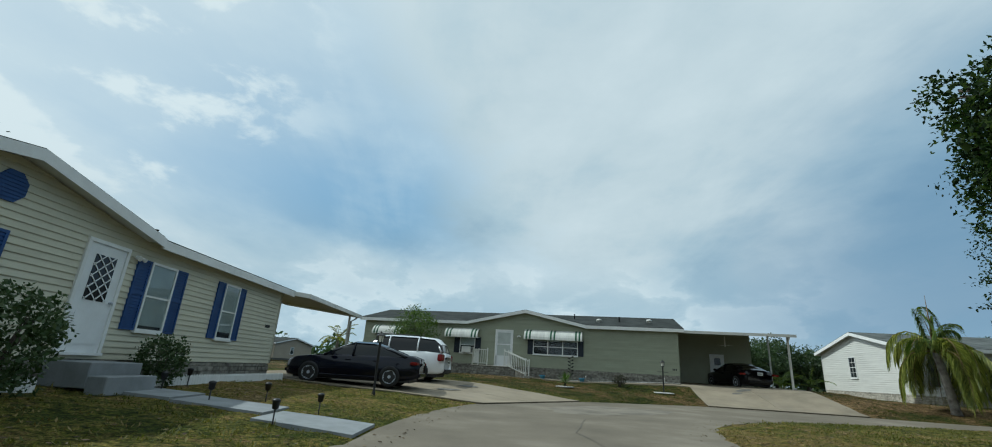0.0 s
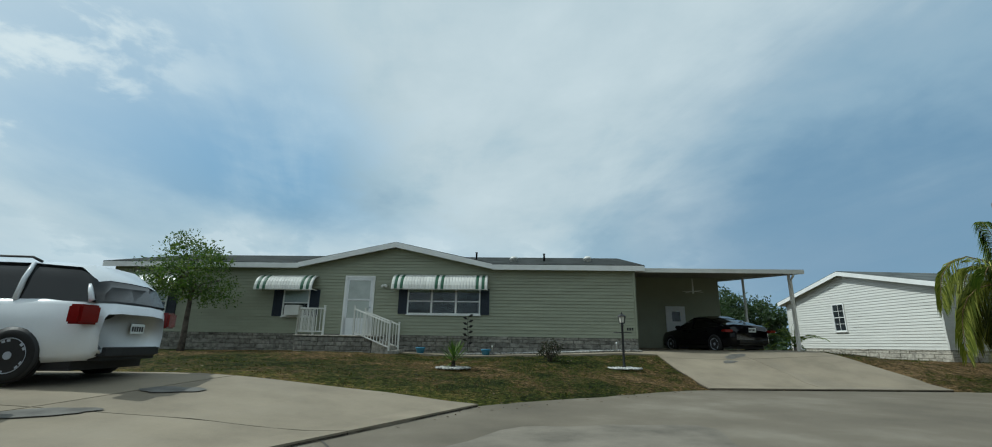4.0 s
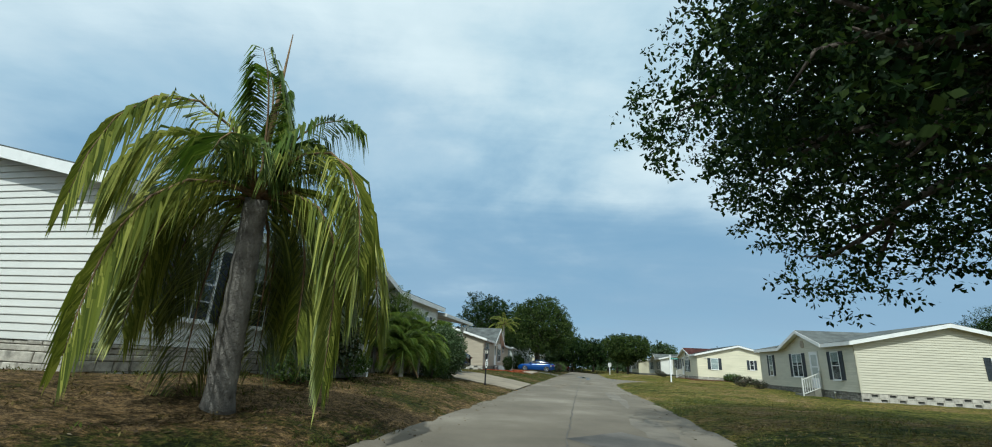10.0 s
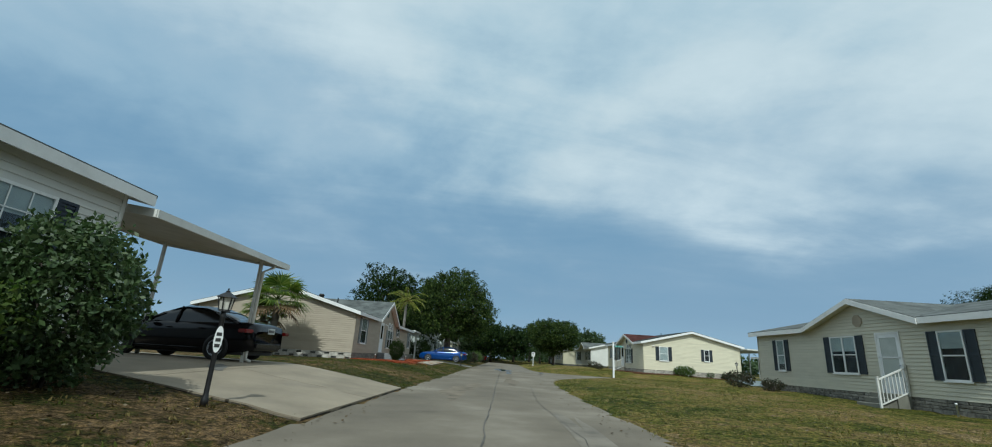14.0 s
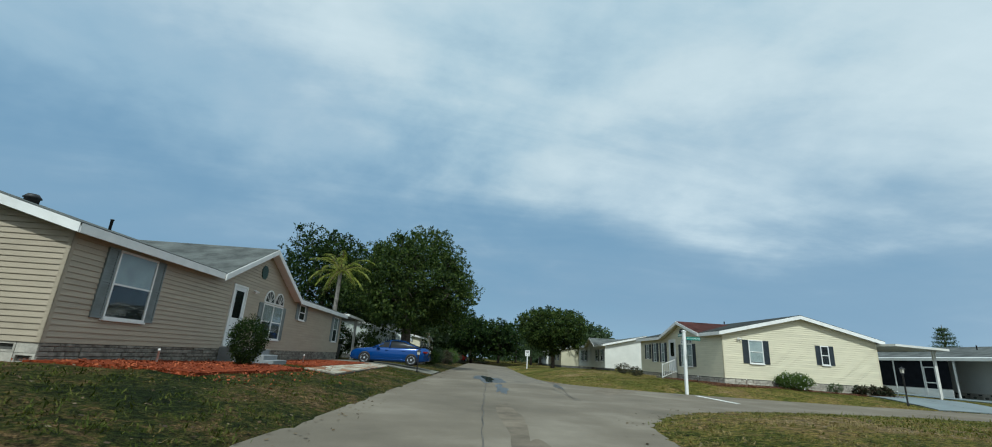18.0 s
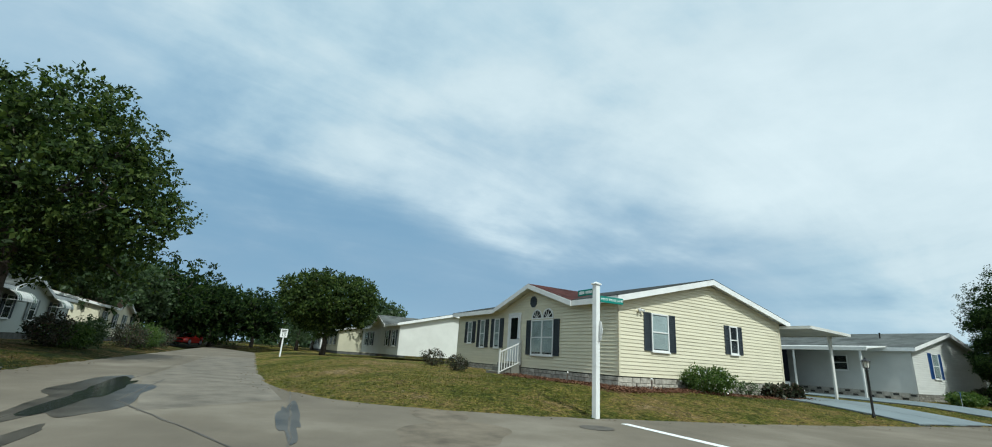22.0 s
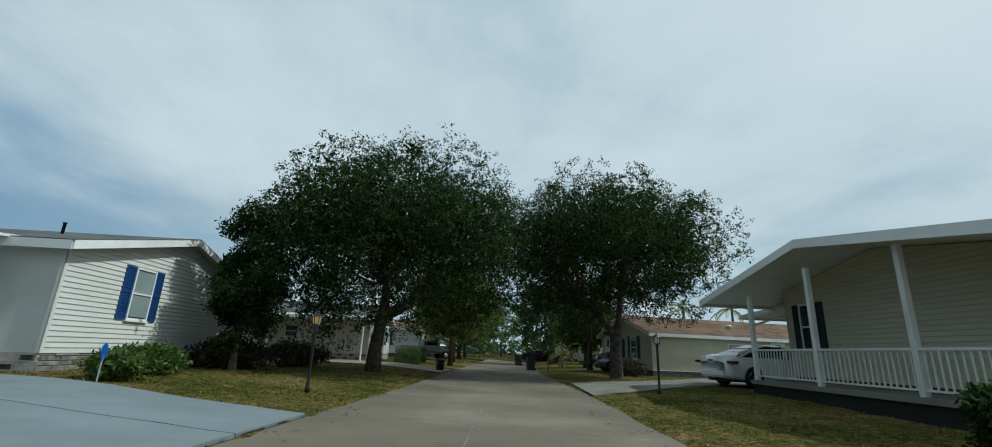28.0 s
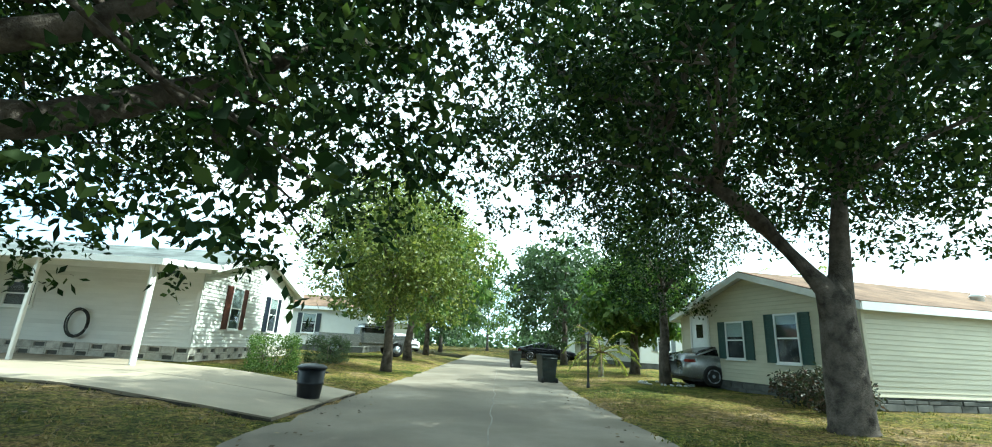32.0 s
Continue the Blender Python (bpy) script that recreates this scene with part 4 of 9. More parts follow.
            if blind > 0:
                put("blind", boxes("blind", [(x0, x1, -0.034, -0.028, h - bar - (h - 2 * bar) * blind, h - bar)], "blind"), win)
            if muntin:
                mc, mr = muntin
                sp = [(x0 + (x1 - x0) * k / mc - 0.01, x0 + (x1 - x0) * k / mc + 0.01, -0.058, -0.05, bar, h - bar) for k in range(1, mc)]
                sp += [(x0, x1, -0.058, -0.05, bar + (h - 2 * bar) * k / mr - 0.01, bar + (h - 2 * bar) * k / mr + 0.01) for k in range(1, mr)]
                put("glazing_grid", boxes("glazing_grid", sp, self.trim), win)
        if sill:
            put("sill", boxes("sill", [(a - 0.03, b + 0.03, -0.09, 0.0, -0.045, 0.0)], self.trim), win)
        if shutter:
            sh = shutter_h or h
            for x in (a - shutter_w / 2 - 0.015, b + shutter_w / 2 + 0.015):
                put("shutter", self.shutter_mesh(shutter_w, sh, shutter), win, (x, 0, (h - sh) / 2))
        return win

    def shutter_mesh(self, w, h, mat):
        key = ("shutter", w, round(h, 3), mat)
        if key not in BOARD_CACHE:
            a, b, q = -w / 2, w / 2, 0.05
            sp = [(a, a + q, -0.055, 0, 0, h), (b - q, b, -0.055, 0, 0, h), (a + q, b - q, -0.055, 0, 0, q), (a + q, b - q, -0.055, 0, h - q, h), (a + q, b - q, -0.055, 0, h * 0.52 - 0.03, h * 0.52 + 0.03), (a + q, b - q, -0.03, 0, q, h - q)]
            n = int(h / 0.07)
            sp += [(a + q, b - q, -0.046, -0.03, q + (h - 2 * q) * (i + 0.2) / n, q + (h - 2 * q) * (i + 0.75) / n) for i in range(n)]
            BOARD_CACHE[key] = boxes("shutter", sp, mat)
        return BOARD_CACHE[key]

    def arch_window(self, side, s, z0, w, h, shutter=None, blind=0.5, muntin=(2, 4), shutter_w=0.36):
        """A twin window under two fan lights."""
        win = self.window(side, s, z0, w, h, shutter, blind, 2, muntin, shutter_w)
        r = w / 4 - 0.02
        for x in (-w / 4, w / 4):
            n = 10
            outer = [(x + r * math.cos(math.pi * i / n), h + 0.06 + 1.05 * r * math.sin(math.pi * i / n)) for i in range(n + 1)]
            inner = [(x + (r - 0.045) * math.cos(math.pi * i / n), h + 0.06 + 1.05 * (r - 0.045) * math.sin(math.pi * i / n)) for i in range(n + 1)]
            v, f = [], []
            for p, q in zip(outer, inner):
                v += [(p[0], -0.065, p[1]), (q[0], -0.065, q[1]), (q[0], 0, q[1]), (p[0], 0, p[1])]
            for i in range(n):
                k = 4 * i
                f += [(k, k + 1, k + 5, k + 4), (k + 1, k + 2, k + 6, k + 5), (k + 3, k, k + 4, k + 7)]
            chunks = [(v, f)]
            for ang in (36, 72, 108, 144):
                c, sn = math.cos(radians(ang)), math.sin(radians(ang))
                chunks.append(beam_data((x + 0.05 * c, -0.055, h + 0.06 + 0.05 * sn), (x + (r - 0.03) * c, -0.055, h + 0.06 + 1.05 * (r - 0.03) * sn), 0.018, 0.018, (0, 1, 0)))
            chunks.append(beam_data((x - r, -0.03, h + 0.085), (x + r, -0.03, h + 0.085), 0.06, 0.05))
            fan = put("fan_light", mesh_of("fan_light", *merge(chunks), self.trim), win)
            pv = [(x, -0.045, h + 0.06)] + [(p, -0.045, q) for p, q in inner]
            put("fan_pane", mesh_of("fan_pane", pv, [(0, i + 2, i + 1) for i in range(n)], "glass"), win)
            pv = [(x, -0.03, h + 0.06)] + [(p, -0.03, q) for p, q in inner]
            put("fan_interior", mesh_of("fan_interior", pv, [(0, i + 2, i + 1) for i in range(n)], "unlit_room_tone"), win)
        return win

    def door(self, side, s, z0, w=0.92, h=2.03, glass="half", mat="door_white", storm=False):
        at, turn = self.spot(side, s)
        a, b, t = -w / 2, w / 2, 0.07
        jamb = put("door", boxes("door", [(a - t, a, -0.06, 0, 0, h + t), (b, b + t, -0.06, 0, 0, h + t), (a, b, -0.06, 0, h, h + t), (a - t, b + t, -0.1, 0, -0.05, 0)], self.trim), self.e, (at[0], at[1], z0), turn)
        leaf = [(a, b, -0.03, 0.0, 0, h)]
        if glass == "half":
            leaf += [(a + 0.12, b - 0.12, -0.042, -0.03, 0.12, h * 0.22), (a + 0.12, b - 0.12, -0.042, -0.03, h * 0.25, h * 0.42)]
            put("door_leaf", boxes("door_leaf", leaf, mat), jamb)
            put("door_glass_surround", boxes("door_glass_surround", [(a + 0.12, a + 0.16, -0.046, -0.03, h * 0.46, h * 0.93), (b - 0.16, b - 0.12, -0.046, -0.03, h * 0.46, h * 0.93), (a + 0.12, b - 0.12, -0.046, -0.03, h * 0.46 - 0.04, h * 0.46), (a + 0.12, b - 0.12, -0.046, -0.03, h * 0.93, h * 0.93 + 0.04)], mat), jamb)
            put("door_pane", boxes("door_pane", [(a + 0.16, b - 0.16, -0.036, -0.032, h * 0.46, h * 0.93)], "car_glass"), jamb)
        elif glass == "storm":
            put("door_leaf", boxes("door_leaf", [(a, b, -0.02, 0.0, 0, h), (a, a + 0.1, -0.05, -0.02, 0, h), (b - 0.1, b, -0.05, -0.02, 0, h), (a, b, -0.05, -0.02, 0, h * 0.28), (a, b, -0.05, -0.02, h - 0.12, h), (a, b, -0.05, -0.02, h * 0.6 - 0.025, h * 0.6 + 0.025)], mat), jamb)
            put("door_pane", boxes("door_pane", [(a + 0.1, b - 0.1, -0.034, -0.03, h * 0.62, h - 0.12)], "blind"), jamb)
            put("door_pane", boxes("door_pane", [(a + 0.1, b - 0.1, -0.034, -0.03, h * 0.28, h * 0.58)], "siding_grey"), jamb)
        elif glass == "diamond":
            put("door_leaf", boxes("door_leaf", leaf + [(a + 0.14, b - 0.14, -0.04, -0.03, 0.15, h * 0.36)], mat), jamb)
            g0, g1, z1, z2 = a + 0.2, b - 0.2, h * 0.47, h * 0.9
            put("door_pane", boxes("door_pane", [(g0, g1, -0.036, -0.032, z1, z2)], "car_glass"), jamb)
            ch = []
            for k in range(-3, 6):
                for sgn in (1, -1):
                    pts = []
                    for tt in (0.0, 1.0):
                        x = g0 + (g1 - g0) * tt
                        z = z1 + (z2 - z1) * (k / 4.0 + (tt if sgn > 0 else 1 - tt) * 0.55)
                        pts.append((x, z))
                    (xa, za), (xb, zb) = pts
                    for _ in range(1):
                        lo, hi = z1, z2
                        t0, t1 = 0.0, 1.0
                        dz = zb - za
                        if abs(dz) > 1e-6:
                            ta, tb = (lo - za) / dz, (hi - za) / dz
                            t0, t1 = max(0, min(ta, tb)), min(1, max(ta, tb))
                    if t1 - t0 > 0.05:
                        ch.append(beam_data((xa + (xb - xa) * t0, -0.04, za + dz * t0), (xa + (xb - xa) * t1, -0.04, za + dz * t1), 0.02, 0.012, (0, 1, 0)))
            put("door_lattice", mesh_of("door_lattice", *merge(ch), mat), jamb)
        else:
            put("door_leaf", boxes("door_leaf", leaf + [(a + 0.13, b - 0.13, -0.04, -0.03, 0.15, h * 0.44)], mat), jamb)
            put("door_pane", boxes("door_pane", [(a + 0.26, b - 0.26, -0.036, -0.031, h * 0.64, h * 0.88)], "car_glass"), jamb)
        put("door_handle", lathe("door_handle", [(0.0, 0), (0.028, 0.0), (0.03, 0.02), (0.02, 0.035), (0.03, 0.05), (0.02, 0.075), (0, 0.078)], "alloy", 10), jamb, (b - 0.07, -0.03, h * 0.47), (90, 0, 0))
        return jamb

    def vent(self, s, z, r, mat, side="front"):
        """An eight-sided louvred gable vent."""
        at, turn = self.spot(side, s)
        n = 8
        v = [(r * math.cos(2 * math.pi * (i + 0.5) / n), y, r * math.sin(2 * math.pi * (i + 0.5) / n)) for y in (0.0, -0.045) for i in range(n)]
        f = [tuple(range(n, 2 * n))] + [(i, (i + 1) % n, n + (i + 1) % n, n + i) for i in range(n)]
        vent = put("gable_vent", mesh_of("gable_vent", v, f, mat), self.e, (at[0], at[1], z), turn)
        for i in range(7):
            zz = (-0.72 + 0.22 * i) * r
            hw = math.sqrt(max(0.01, 0.8 * r * r - zz * zz))
            put("louvre", boxes("louvre", [(-hw, hw, -0.058, -0.045, zz, zz + 0.07 * r)], mat), vent)

    def wall_light(self, side, s, z):
        at, turn = self.spot(side, s)
        put("wall_light", mesh_of("wall_light", *merge([tube_data([(0, 0, 0), (0, -0.1, 0.0)], [0.05, 0.045], 8), tube_data([(-0.06, -0.08, 0), (-0.09, -0.17, -0.05)], [0.03, 0.05], 8), tube_data([(0.06, -0.08, 0), (0.09, -0.17, -0.05)], [0.03, 0.05], 8)]), self.trim), self.e, (at[0], at[1], z), turn)

    def number_bars(self, side, s, z, n=4):
        at, turn = self.spot(side, s)
        put("number_plaque", boxes("number_plaque", [(0.09 * i, 0.09 * i + 0.06, -0.03, -0.02, 0, 0.1) for i in range(n)], "ink_dark"), self.e, (at[0], at[1], z), turn)


def awning(h, side, s, z, w, drop=0.5, reach=0.55):
    """A curved metal awning of white and green slats."""
    at, turn = h.spot(side, s)
    aw = put("awning", boxes("awning", [(-w / 2, -w / 2 + 0.03, -reach, 0, -drop, -drop + 0.03), (w / 2 - 0.03, w / 2, -reach, 0, -drop, -drop + 0.03), (-w / 2, w / 2, -reach, -reach + 0.03, -drop - 0.02, -drop + 0.01)], "metal_white"), h.e, (at[0], at[1], z), turn, "white metal awning with green stripes")
    n = int(w / 0.11)
    sw = w / n
    meshes = {}
    for mat in ("metal_white", "awning_green"):
        v, f = [], []
        k = 6
        for i in range(k + 1):
            a = math.pi / 2 * i / k
            y, zz = -reach * math.sin(a), -drop * (1 - math.cos(a))
            for x, up in ((0.0, 0.0), (0.02, 0.016), (sw - 0.02, 0.016), (sw, 0.0)):
                v.append((x, y - up * math.sin(a), zz + up * math.cos(a)))
        v += [(x, y * 0.96, z2 - 0.03) for x, y, z2 in v]
        m = 4 * (k + 1)
        for i in range(k):
            for j in range(3):
                q = 4 * i + j
                f += [(q, q + 4, q + 5, q + 1), (m + q, m + q + 1, m + q + 5, m + q + 4)]
        meshes[mat] = mesh_of("awning_slat", v, f, mat)
    green = {1, 3, n - 2, n - 4} | ({n // 2 - 1, n // 2 + 1} if w > 2.6 else set())
    for i in range(n):
        put("awning_slat", meshes["awning_green" if i in green else "metal_white"], aw, (-w / 2 + i * sw, 0, 0))


def stair_rail(e, p0, p1, mat="metal_white", gap=0.12, high=0.9, post=0.06):
    """A straight picket railing from foot p0 to foot p1, in the thing's own frame."""
    p0, p1 = Vector(p0), Vector(p1)
    n = max(2, int((p1 - p0).length / gap))
    top = put("railing", mesh_of("railing", *beam_data(p0 + Vector((0, 0, high)), p1 + Vector((0, 0, high)), 0.06, 0.05), mat), e)
    put("bottom_rail", mesh_of("bottom_rail", *beam_data(p0 + Vector((0, 0, 0.14)), p1 + Vector((0, 0, 0.14)), 0.045, 0.04), mat), top)
    picket = boxes("picket", [(-0.013, 0.013, -0.013, 0.013, 0.1, high - 0.02)], mat)
    for i in range(1, n):
        put("picket", picket, top, p0.lerp(p1, i / n))
    newel = boxes("newel_post", [(-post / 2, post / 2, -post / 2, post / 2, 0, high + 0.06), (-post / 2 - 0.01, post / 2 + 0.01, -post / 2 - 0.01, post / 2 + 0.01, high + 0.06, high + 0.09)], mat)
    for p in (p0, p1):
        put("newel_post", newel, top, p)


def carport(at, turn, x0, x1, y0, y1, z_in, z_out, posts, label, fall="x", post_mat="metal_white", thick=0.16, post_w=0.09, spout=True, ribs=True, group="carports", deck="pan_roof"):
    """A pan-roof carport: a thin ribbed roof falling away from the house, with posts and a downspout."""
    e = thing("carport", at, turn, label, "carport", group)

    def zz(x, y):
        t = (x - x0) / (x1 - x0) if fall == "x" else (y - y0) / (y1 - y0)
        return z_in + (z_out - z_in) * t

    c = [(x0, y0), (x1, y0), (x1, y1), (x0, y1)]
    v = [(x, y, zz(x, y) + d) for d in (0.0, 0.05) for x, y in c]
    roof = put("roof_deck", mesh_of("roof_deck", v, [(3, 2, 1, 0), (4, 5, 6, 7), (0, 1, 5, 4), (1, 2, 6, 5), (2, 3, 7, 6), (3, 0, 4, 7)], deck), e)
    for i in range(4):
        (xa, ya), (xb, yb) = c[i], c[(i + 1) % 4]
        put("fascia", beam("fascia", (xa, ya, zz(xa, ya) + 0.09), (xb, yb, zz(xb, yb) + 0.09), 0.05, thick, "metal_white"), roof)
    if ribs:
        n = int(((y1 - y0) if fall == "x" else (x1 - x0)) / 0.3)
        for i in range(1, n):
            if fall == "x":
                y = y0 + (y1 - y0) * i / n
                put("roof_rib", beam("roof_rib", (x0, y, zz(x0, y) + 0.095), (x1, y, zz(x1, y) + 0.095), 0.03, 0.045, "metal_white"), roof)
            else:
                x = x0 + (x1 - x0) * i / n
                put("roof_rib", beam("roof_rib", (x, y0, zz(x, y0) + 0.095), (x, y1, zz(x, y1) + 0.095), 0.03, 0.045, "metal_white"), roof)
    for x, y, zb in posts:
        p = put("post", soft_box("post", (-post_w / 2, post_w / 2, -post_w / 2, post_w / 2, zb, zz(x, y)), post_mat, 0.012, 1), e, (x, y, 0))
        put("post_foot", boxes("post_foot", [(-0.09, 0.09, -0.09, 0.09, zb - 0.02, zb + 0.012)], post_mat), p)
    if spout and posts:
        x, y, zb = posts[0]
        sy = y0 + 0.05
        pts = [(x, sy, zz(x, sy) + 0.0), (x, sy + 0.06, zz(x, sy) - 0.14), (x, y - 0.1, zz(x, y) - 0.34), (x, y - 0.085, zb + 0.25), (x, y - 0.085, zb + 0.1), (x + 0.12, y - 0.16, zb + 0.04)]
        put("downspout", tube("downspout", pts, [0.045] * len(pts), post_mat, 6), e)
    return e


# ---- the houses ----
def along(p, ang, d):
    return (p[0] + d * math.cos(radians(ang)), p[1] + d * math.sin(radians(ang)))


# cream house at the start of the street, blue shutters
hA = House((-7.85, 0.0, 0.42), 90, 17.05, 8.0, 0.42, 2.98, 3.95, "siding_cream", "shingle_grey", "cream sided mobile home with blue shutters and a gabled front", cross=(6.9, 2.9, 3.55), clad=("front", "right"))
hA.skirting(("front", "right"), "stone", "stone", 0.5)
hA.door("front", 9.08, 0.54, 0.92, 2.06, "diamond")
hA.window("front", 10.75, 1.04, 0.87, 1.52, "shutter_blue", 0.95, shutter_w=0.4)
hA.window("front", 13.75, 1.05, 0.8, 1.56, "shutter_blue", 0.9, shutter_w=0.35)
hA.arch_window("front", 6.0, 1.05, 1.5, 1.3, "shutter_blue", 0.9)
hA.vent(6.9, 3.04, 0.27, "shutter_blue")
hA.wall_light("front", 9.85, 2.55)
hA.number_bars("front", 16.2, 1.6)

# sage house at the bend
hB = House((*along((11.45, 28.6), 166, 21.2), 0.85), -14, 21.0, 8.6, 0.55, 3.22, 4.25, "siding_sage", "shingle_dark", "sage green mobile home with a porch and striped awnings", cross=(11.6, 3.55, 3.98), clad=("front", "right"))
hB.skirting(("front", "right"), "stone", "stone", 0.55)
hB.door("front", 10.2, 0.55, 1.06, 2.2, "storm")
hB.window("front", 13.57, 1.35, 2.86, 1.0, "shutter_navy", 0.12, units=3, shutter_w=0.34)
hB.window("front", 7.7, 1.2, 1.06, 1.05, "shutter_navy", 0.5, shutter_w=0.38)
hB.window("front", 1.9, 1.2, 1.06, 1.05, "shutter_navy", 0.5, shutter_w=0.38)
awning(hB, "front", 13.45, 2.87, 3.7, 0.6, 0.6)
awning(hB, "front", 7.35, 2.8, 2.3, 0.6, 0.6)
awning(hB, "front", 1.9, 2.8, 2.1, 0.6, 0.6)
hB.wall_light("front", 11.2, 2.45)
hB.number_bars("front", 20.6, 0.85, 3)

# white house beside the queen palm
hC = House((23.2, 26.6, 0.72), -10, 17.0, 9.3, 0.45, 2.98, 4.05, "siding_white", "shingle_grey", "white sided mobile home with a gabled front and navy shutters", cross=(8.3, 2.75, 3.78), clad=("front", "left"))
hC.skirting(("front", "left"), "stone", "stone_pale", 0.4)
hC.window("left", 5.3, 1.28, 0.78, 1.36, None, 0.0, muntin=(2, 4))
hC.arch_window("front", 8.45, 0.95, 1.5, 1.42, "shutter_navy", 0.0, (3, 5))
hC.window("front", 1.9, 0.95, 0.95, 1.5, "shutter_navy", 0.3, muntin=(2, 4))
hC.window("front", 3.6, 0.95, 0.95, 1.5, "shutter_navy", 0.3, muntin=(2, 4))
hC.door("front", 5.1, 0.5, 0.92, 2.03, "half")
hC.window("front", 15.2, 1.05, 1.1, 1.4, "shutter_navy", 0.3, muntin=(3, 4))
hC.vent(8.3, 3.15, 0.3, "shutter_navy")

# tan house
hD = House((60.2, 22.1, 0.5), -7, 21.9, 9.6, 0.42, 2.78, 4.15, "siding_tan", "shingle_grey", "tan sided mobile home with a gabled front and grey shutters", cross=(9.35, 3.4, 4.3), course=0.12, clad=("front", "left"))
hD.skirting(("front",), "stone", "stone", 0.5)
hD.skirting(("left",), "lattice", "block_white", 0.4)
hD.window("front", 2.03, 1.0, 1.4, 1.6, "shutter_grey", 0.5, shutter_w=0.34)
hD.door("front", 7.5, 0.55, 0.92, 2.05, "half")
hD.arch_window("front", 10.65, 0.85, 2.05, 1.42, "shutter_grey", 0.5, None)
hD.window("front", 14.2, 1.9, 0.85, 0.75, "shutter_grey", 0.0, shutter_w=0.35)
hD.window("front", 20.6, 1.05, 0.95, 1.5, "shutter_grey", 0.5)
hD.window("left", 5.2, 0.96, 0.9, 1.5, None, 0.5)
hD.vent(9.2, 3.45, 0.29, "shutter_green")
hD.wall_light("front", 8.6, 2.6)

# cream house across the street
hG = House((*along((41.4, 1.86), -8, 12.7), 0.2), 172, 12.7, 9.0, 0.45, 2.92, 3.92, "siding_ivory", "shingle_grey", "cream sided mobile home with a gabled front and dark shutters", cross=(7.14, 2.65, 3.8), clad=("front", "right"))
hG.skirting(("front",), "stone", "stone", 0.45)
hG.skirting(("right",), "lattice", "block_white", 0.4)
hG.door("front", 8.43, 0.5, 0.92, 2.03, "storm")
hG.window("front", 10.8, 1.02, 0.85, 1.52, "shutter_slate", 0.35)
hG.window("front", 6.2, 1.1, 1.4, 1.45, "shutter_slate", 0.4, units=2)
hG.window("front", 2.0, 1.1, 0.62, 1.45, "shutter_slate", 0.8, shutter_w=0.3)
hG.window("right", 6.4, 1.35, 0.6, 1.1, "shutter_slate", 0.4, shutter_w=0.3)
hG.vent(7.14, 3.1, 0.25, "siding_tan")

# pale yellow house on the corner
hH = House((*along((73.7, -2.81), -6.5, 12.3), 0.48), 173.5, 12.3, 9.35, 0.38, 2.86, 3.98, "siding_yellow", "shingle_dark", "pale yellow mobile home on the corner with black shutters", cross=(7.3, 2.65, 3.68), gable_mat="shingle_red", course=0.12, clad=("front", "right"))
hH.skirting(("front", "right"), "stone", "stone_pale", 0.45)
hH.arch_window("front", 8.0, 0.9, 1.55, 1.42, "shutter_slate", 0.95, None)
hH.door("front", 5.85, 0.62, 0.9, 2.0, "half")
for _x in (4.3, 2.85, 1.45):
    hH.window("front", _x, 1.35 if _x < 2 else 1.15, 0.5, 1.1 if _x < 2 else 1.35, "shutter_slate", 0.95, shutter_w=0.32)
hH.window("right", 1.95, 1.25, 0.86, 1.3, "shutter_slate", 0.97, shutter_w=0.34)
hH.window("right", 6.1, 1.4, 0.5, 1.08, "shutter_slate", 0.0, shutter_w=0.28)
hH.vent(7.3, 3.1, 0.25, "shutter_slate")
hH.wall_light("right", 0.95, 2.6)

# white house with a deep porch, blue shutters on its gable
hE = House((*along((71.1, -24.3), -8, 16.0), 0.35), 172, 16.0, 8.9, 0.4, 2.75, 3.8, "siding_white", "shingle_grey", "white sided mobile home with blue shutters and a screened porch", course=0.12, clad=("right",))
hE.skirting(("right",), "stone", "stone", 0.45)
hE.skirting(("front",), "lattice", "block_white", 0.4)
hE.window("right", 2.7, 1.25, 0.85, 1.4, "shutter_blue", 0.97)
hE.window("front", 12.4, 1.45, 0.9, 0.9, None, 0.0)

# beige house with a railed porch
hF = House((*along(along((55.0, -16.4), 168, 2.0), 258, 1.9), 0.28), 168, 17.0, 7.6, 0.5, 3.2, 3.85, "siding_beige", "metal_white", "beige mobile home with a white railed porch", course=0.12, clad=("front", "left"), over=1.9, rake=2.0)
hF.skirting(("front", "left"), "stone", "skirt_dark", 0.5)
hF.window("front", 8.6, 1.0, 1.2, 1.5, None, 0.6)
hF.window("left", 6.55, 1.3, 0.75, 1.4, "shutter_navy", 0.0, shutter_w=0.3)

# long beige house with a brown roof
hK = House((48.6, -37.8, 0.15), 178, 17.0, 7.2, 0.32, 2.45, 3.6, "siding_beige", "shingle_brown", "beige mobile home with a brown roof and green shutters", course=0.12, clad=("front", "left"))
hK.skirting(("front", "left"), "stone", "skirt_dark", 0.5)
hK.window("left", 2.2, 0.95, 0.85, 1.4, "shutter_green", 0.2)
hK.window("left", 4.3, 1.0, 0.85, 1.2, "shutter_green", 0.4)
hK.door("left", 6.1, 0.4, 0.9, 2.0, "plain")
hK.window("front", 6.0, 0.95, 1.9, 1.1, None, 0.7, units=2)
hK.door("front", 8.6, 0.35, 0.9, 2.0, "plain")

# white house with brown shutters beyond the oak
hL = House((*along((65.2, -45.0), -10, 16.0), 0.28), 170, 16.0, 8.0, 0.42, 2.75, 3.85, "siding_white", "shingle_grey", "white sided mobile home with brown shutters behind a carport", course=0.12, clad=("right", "front"))
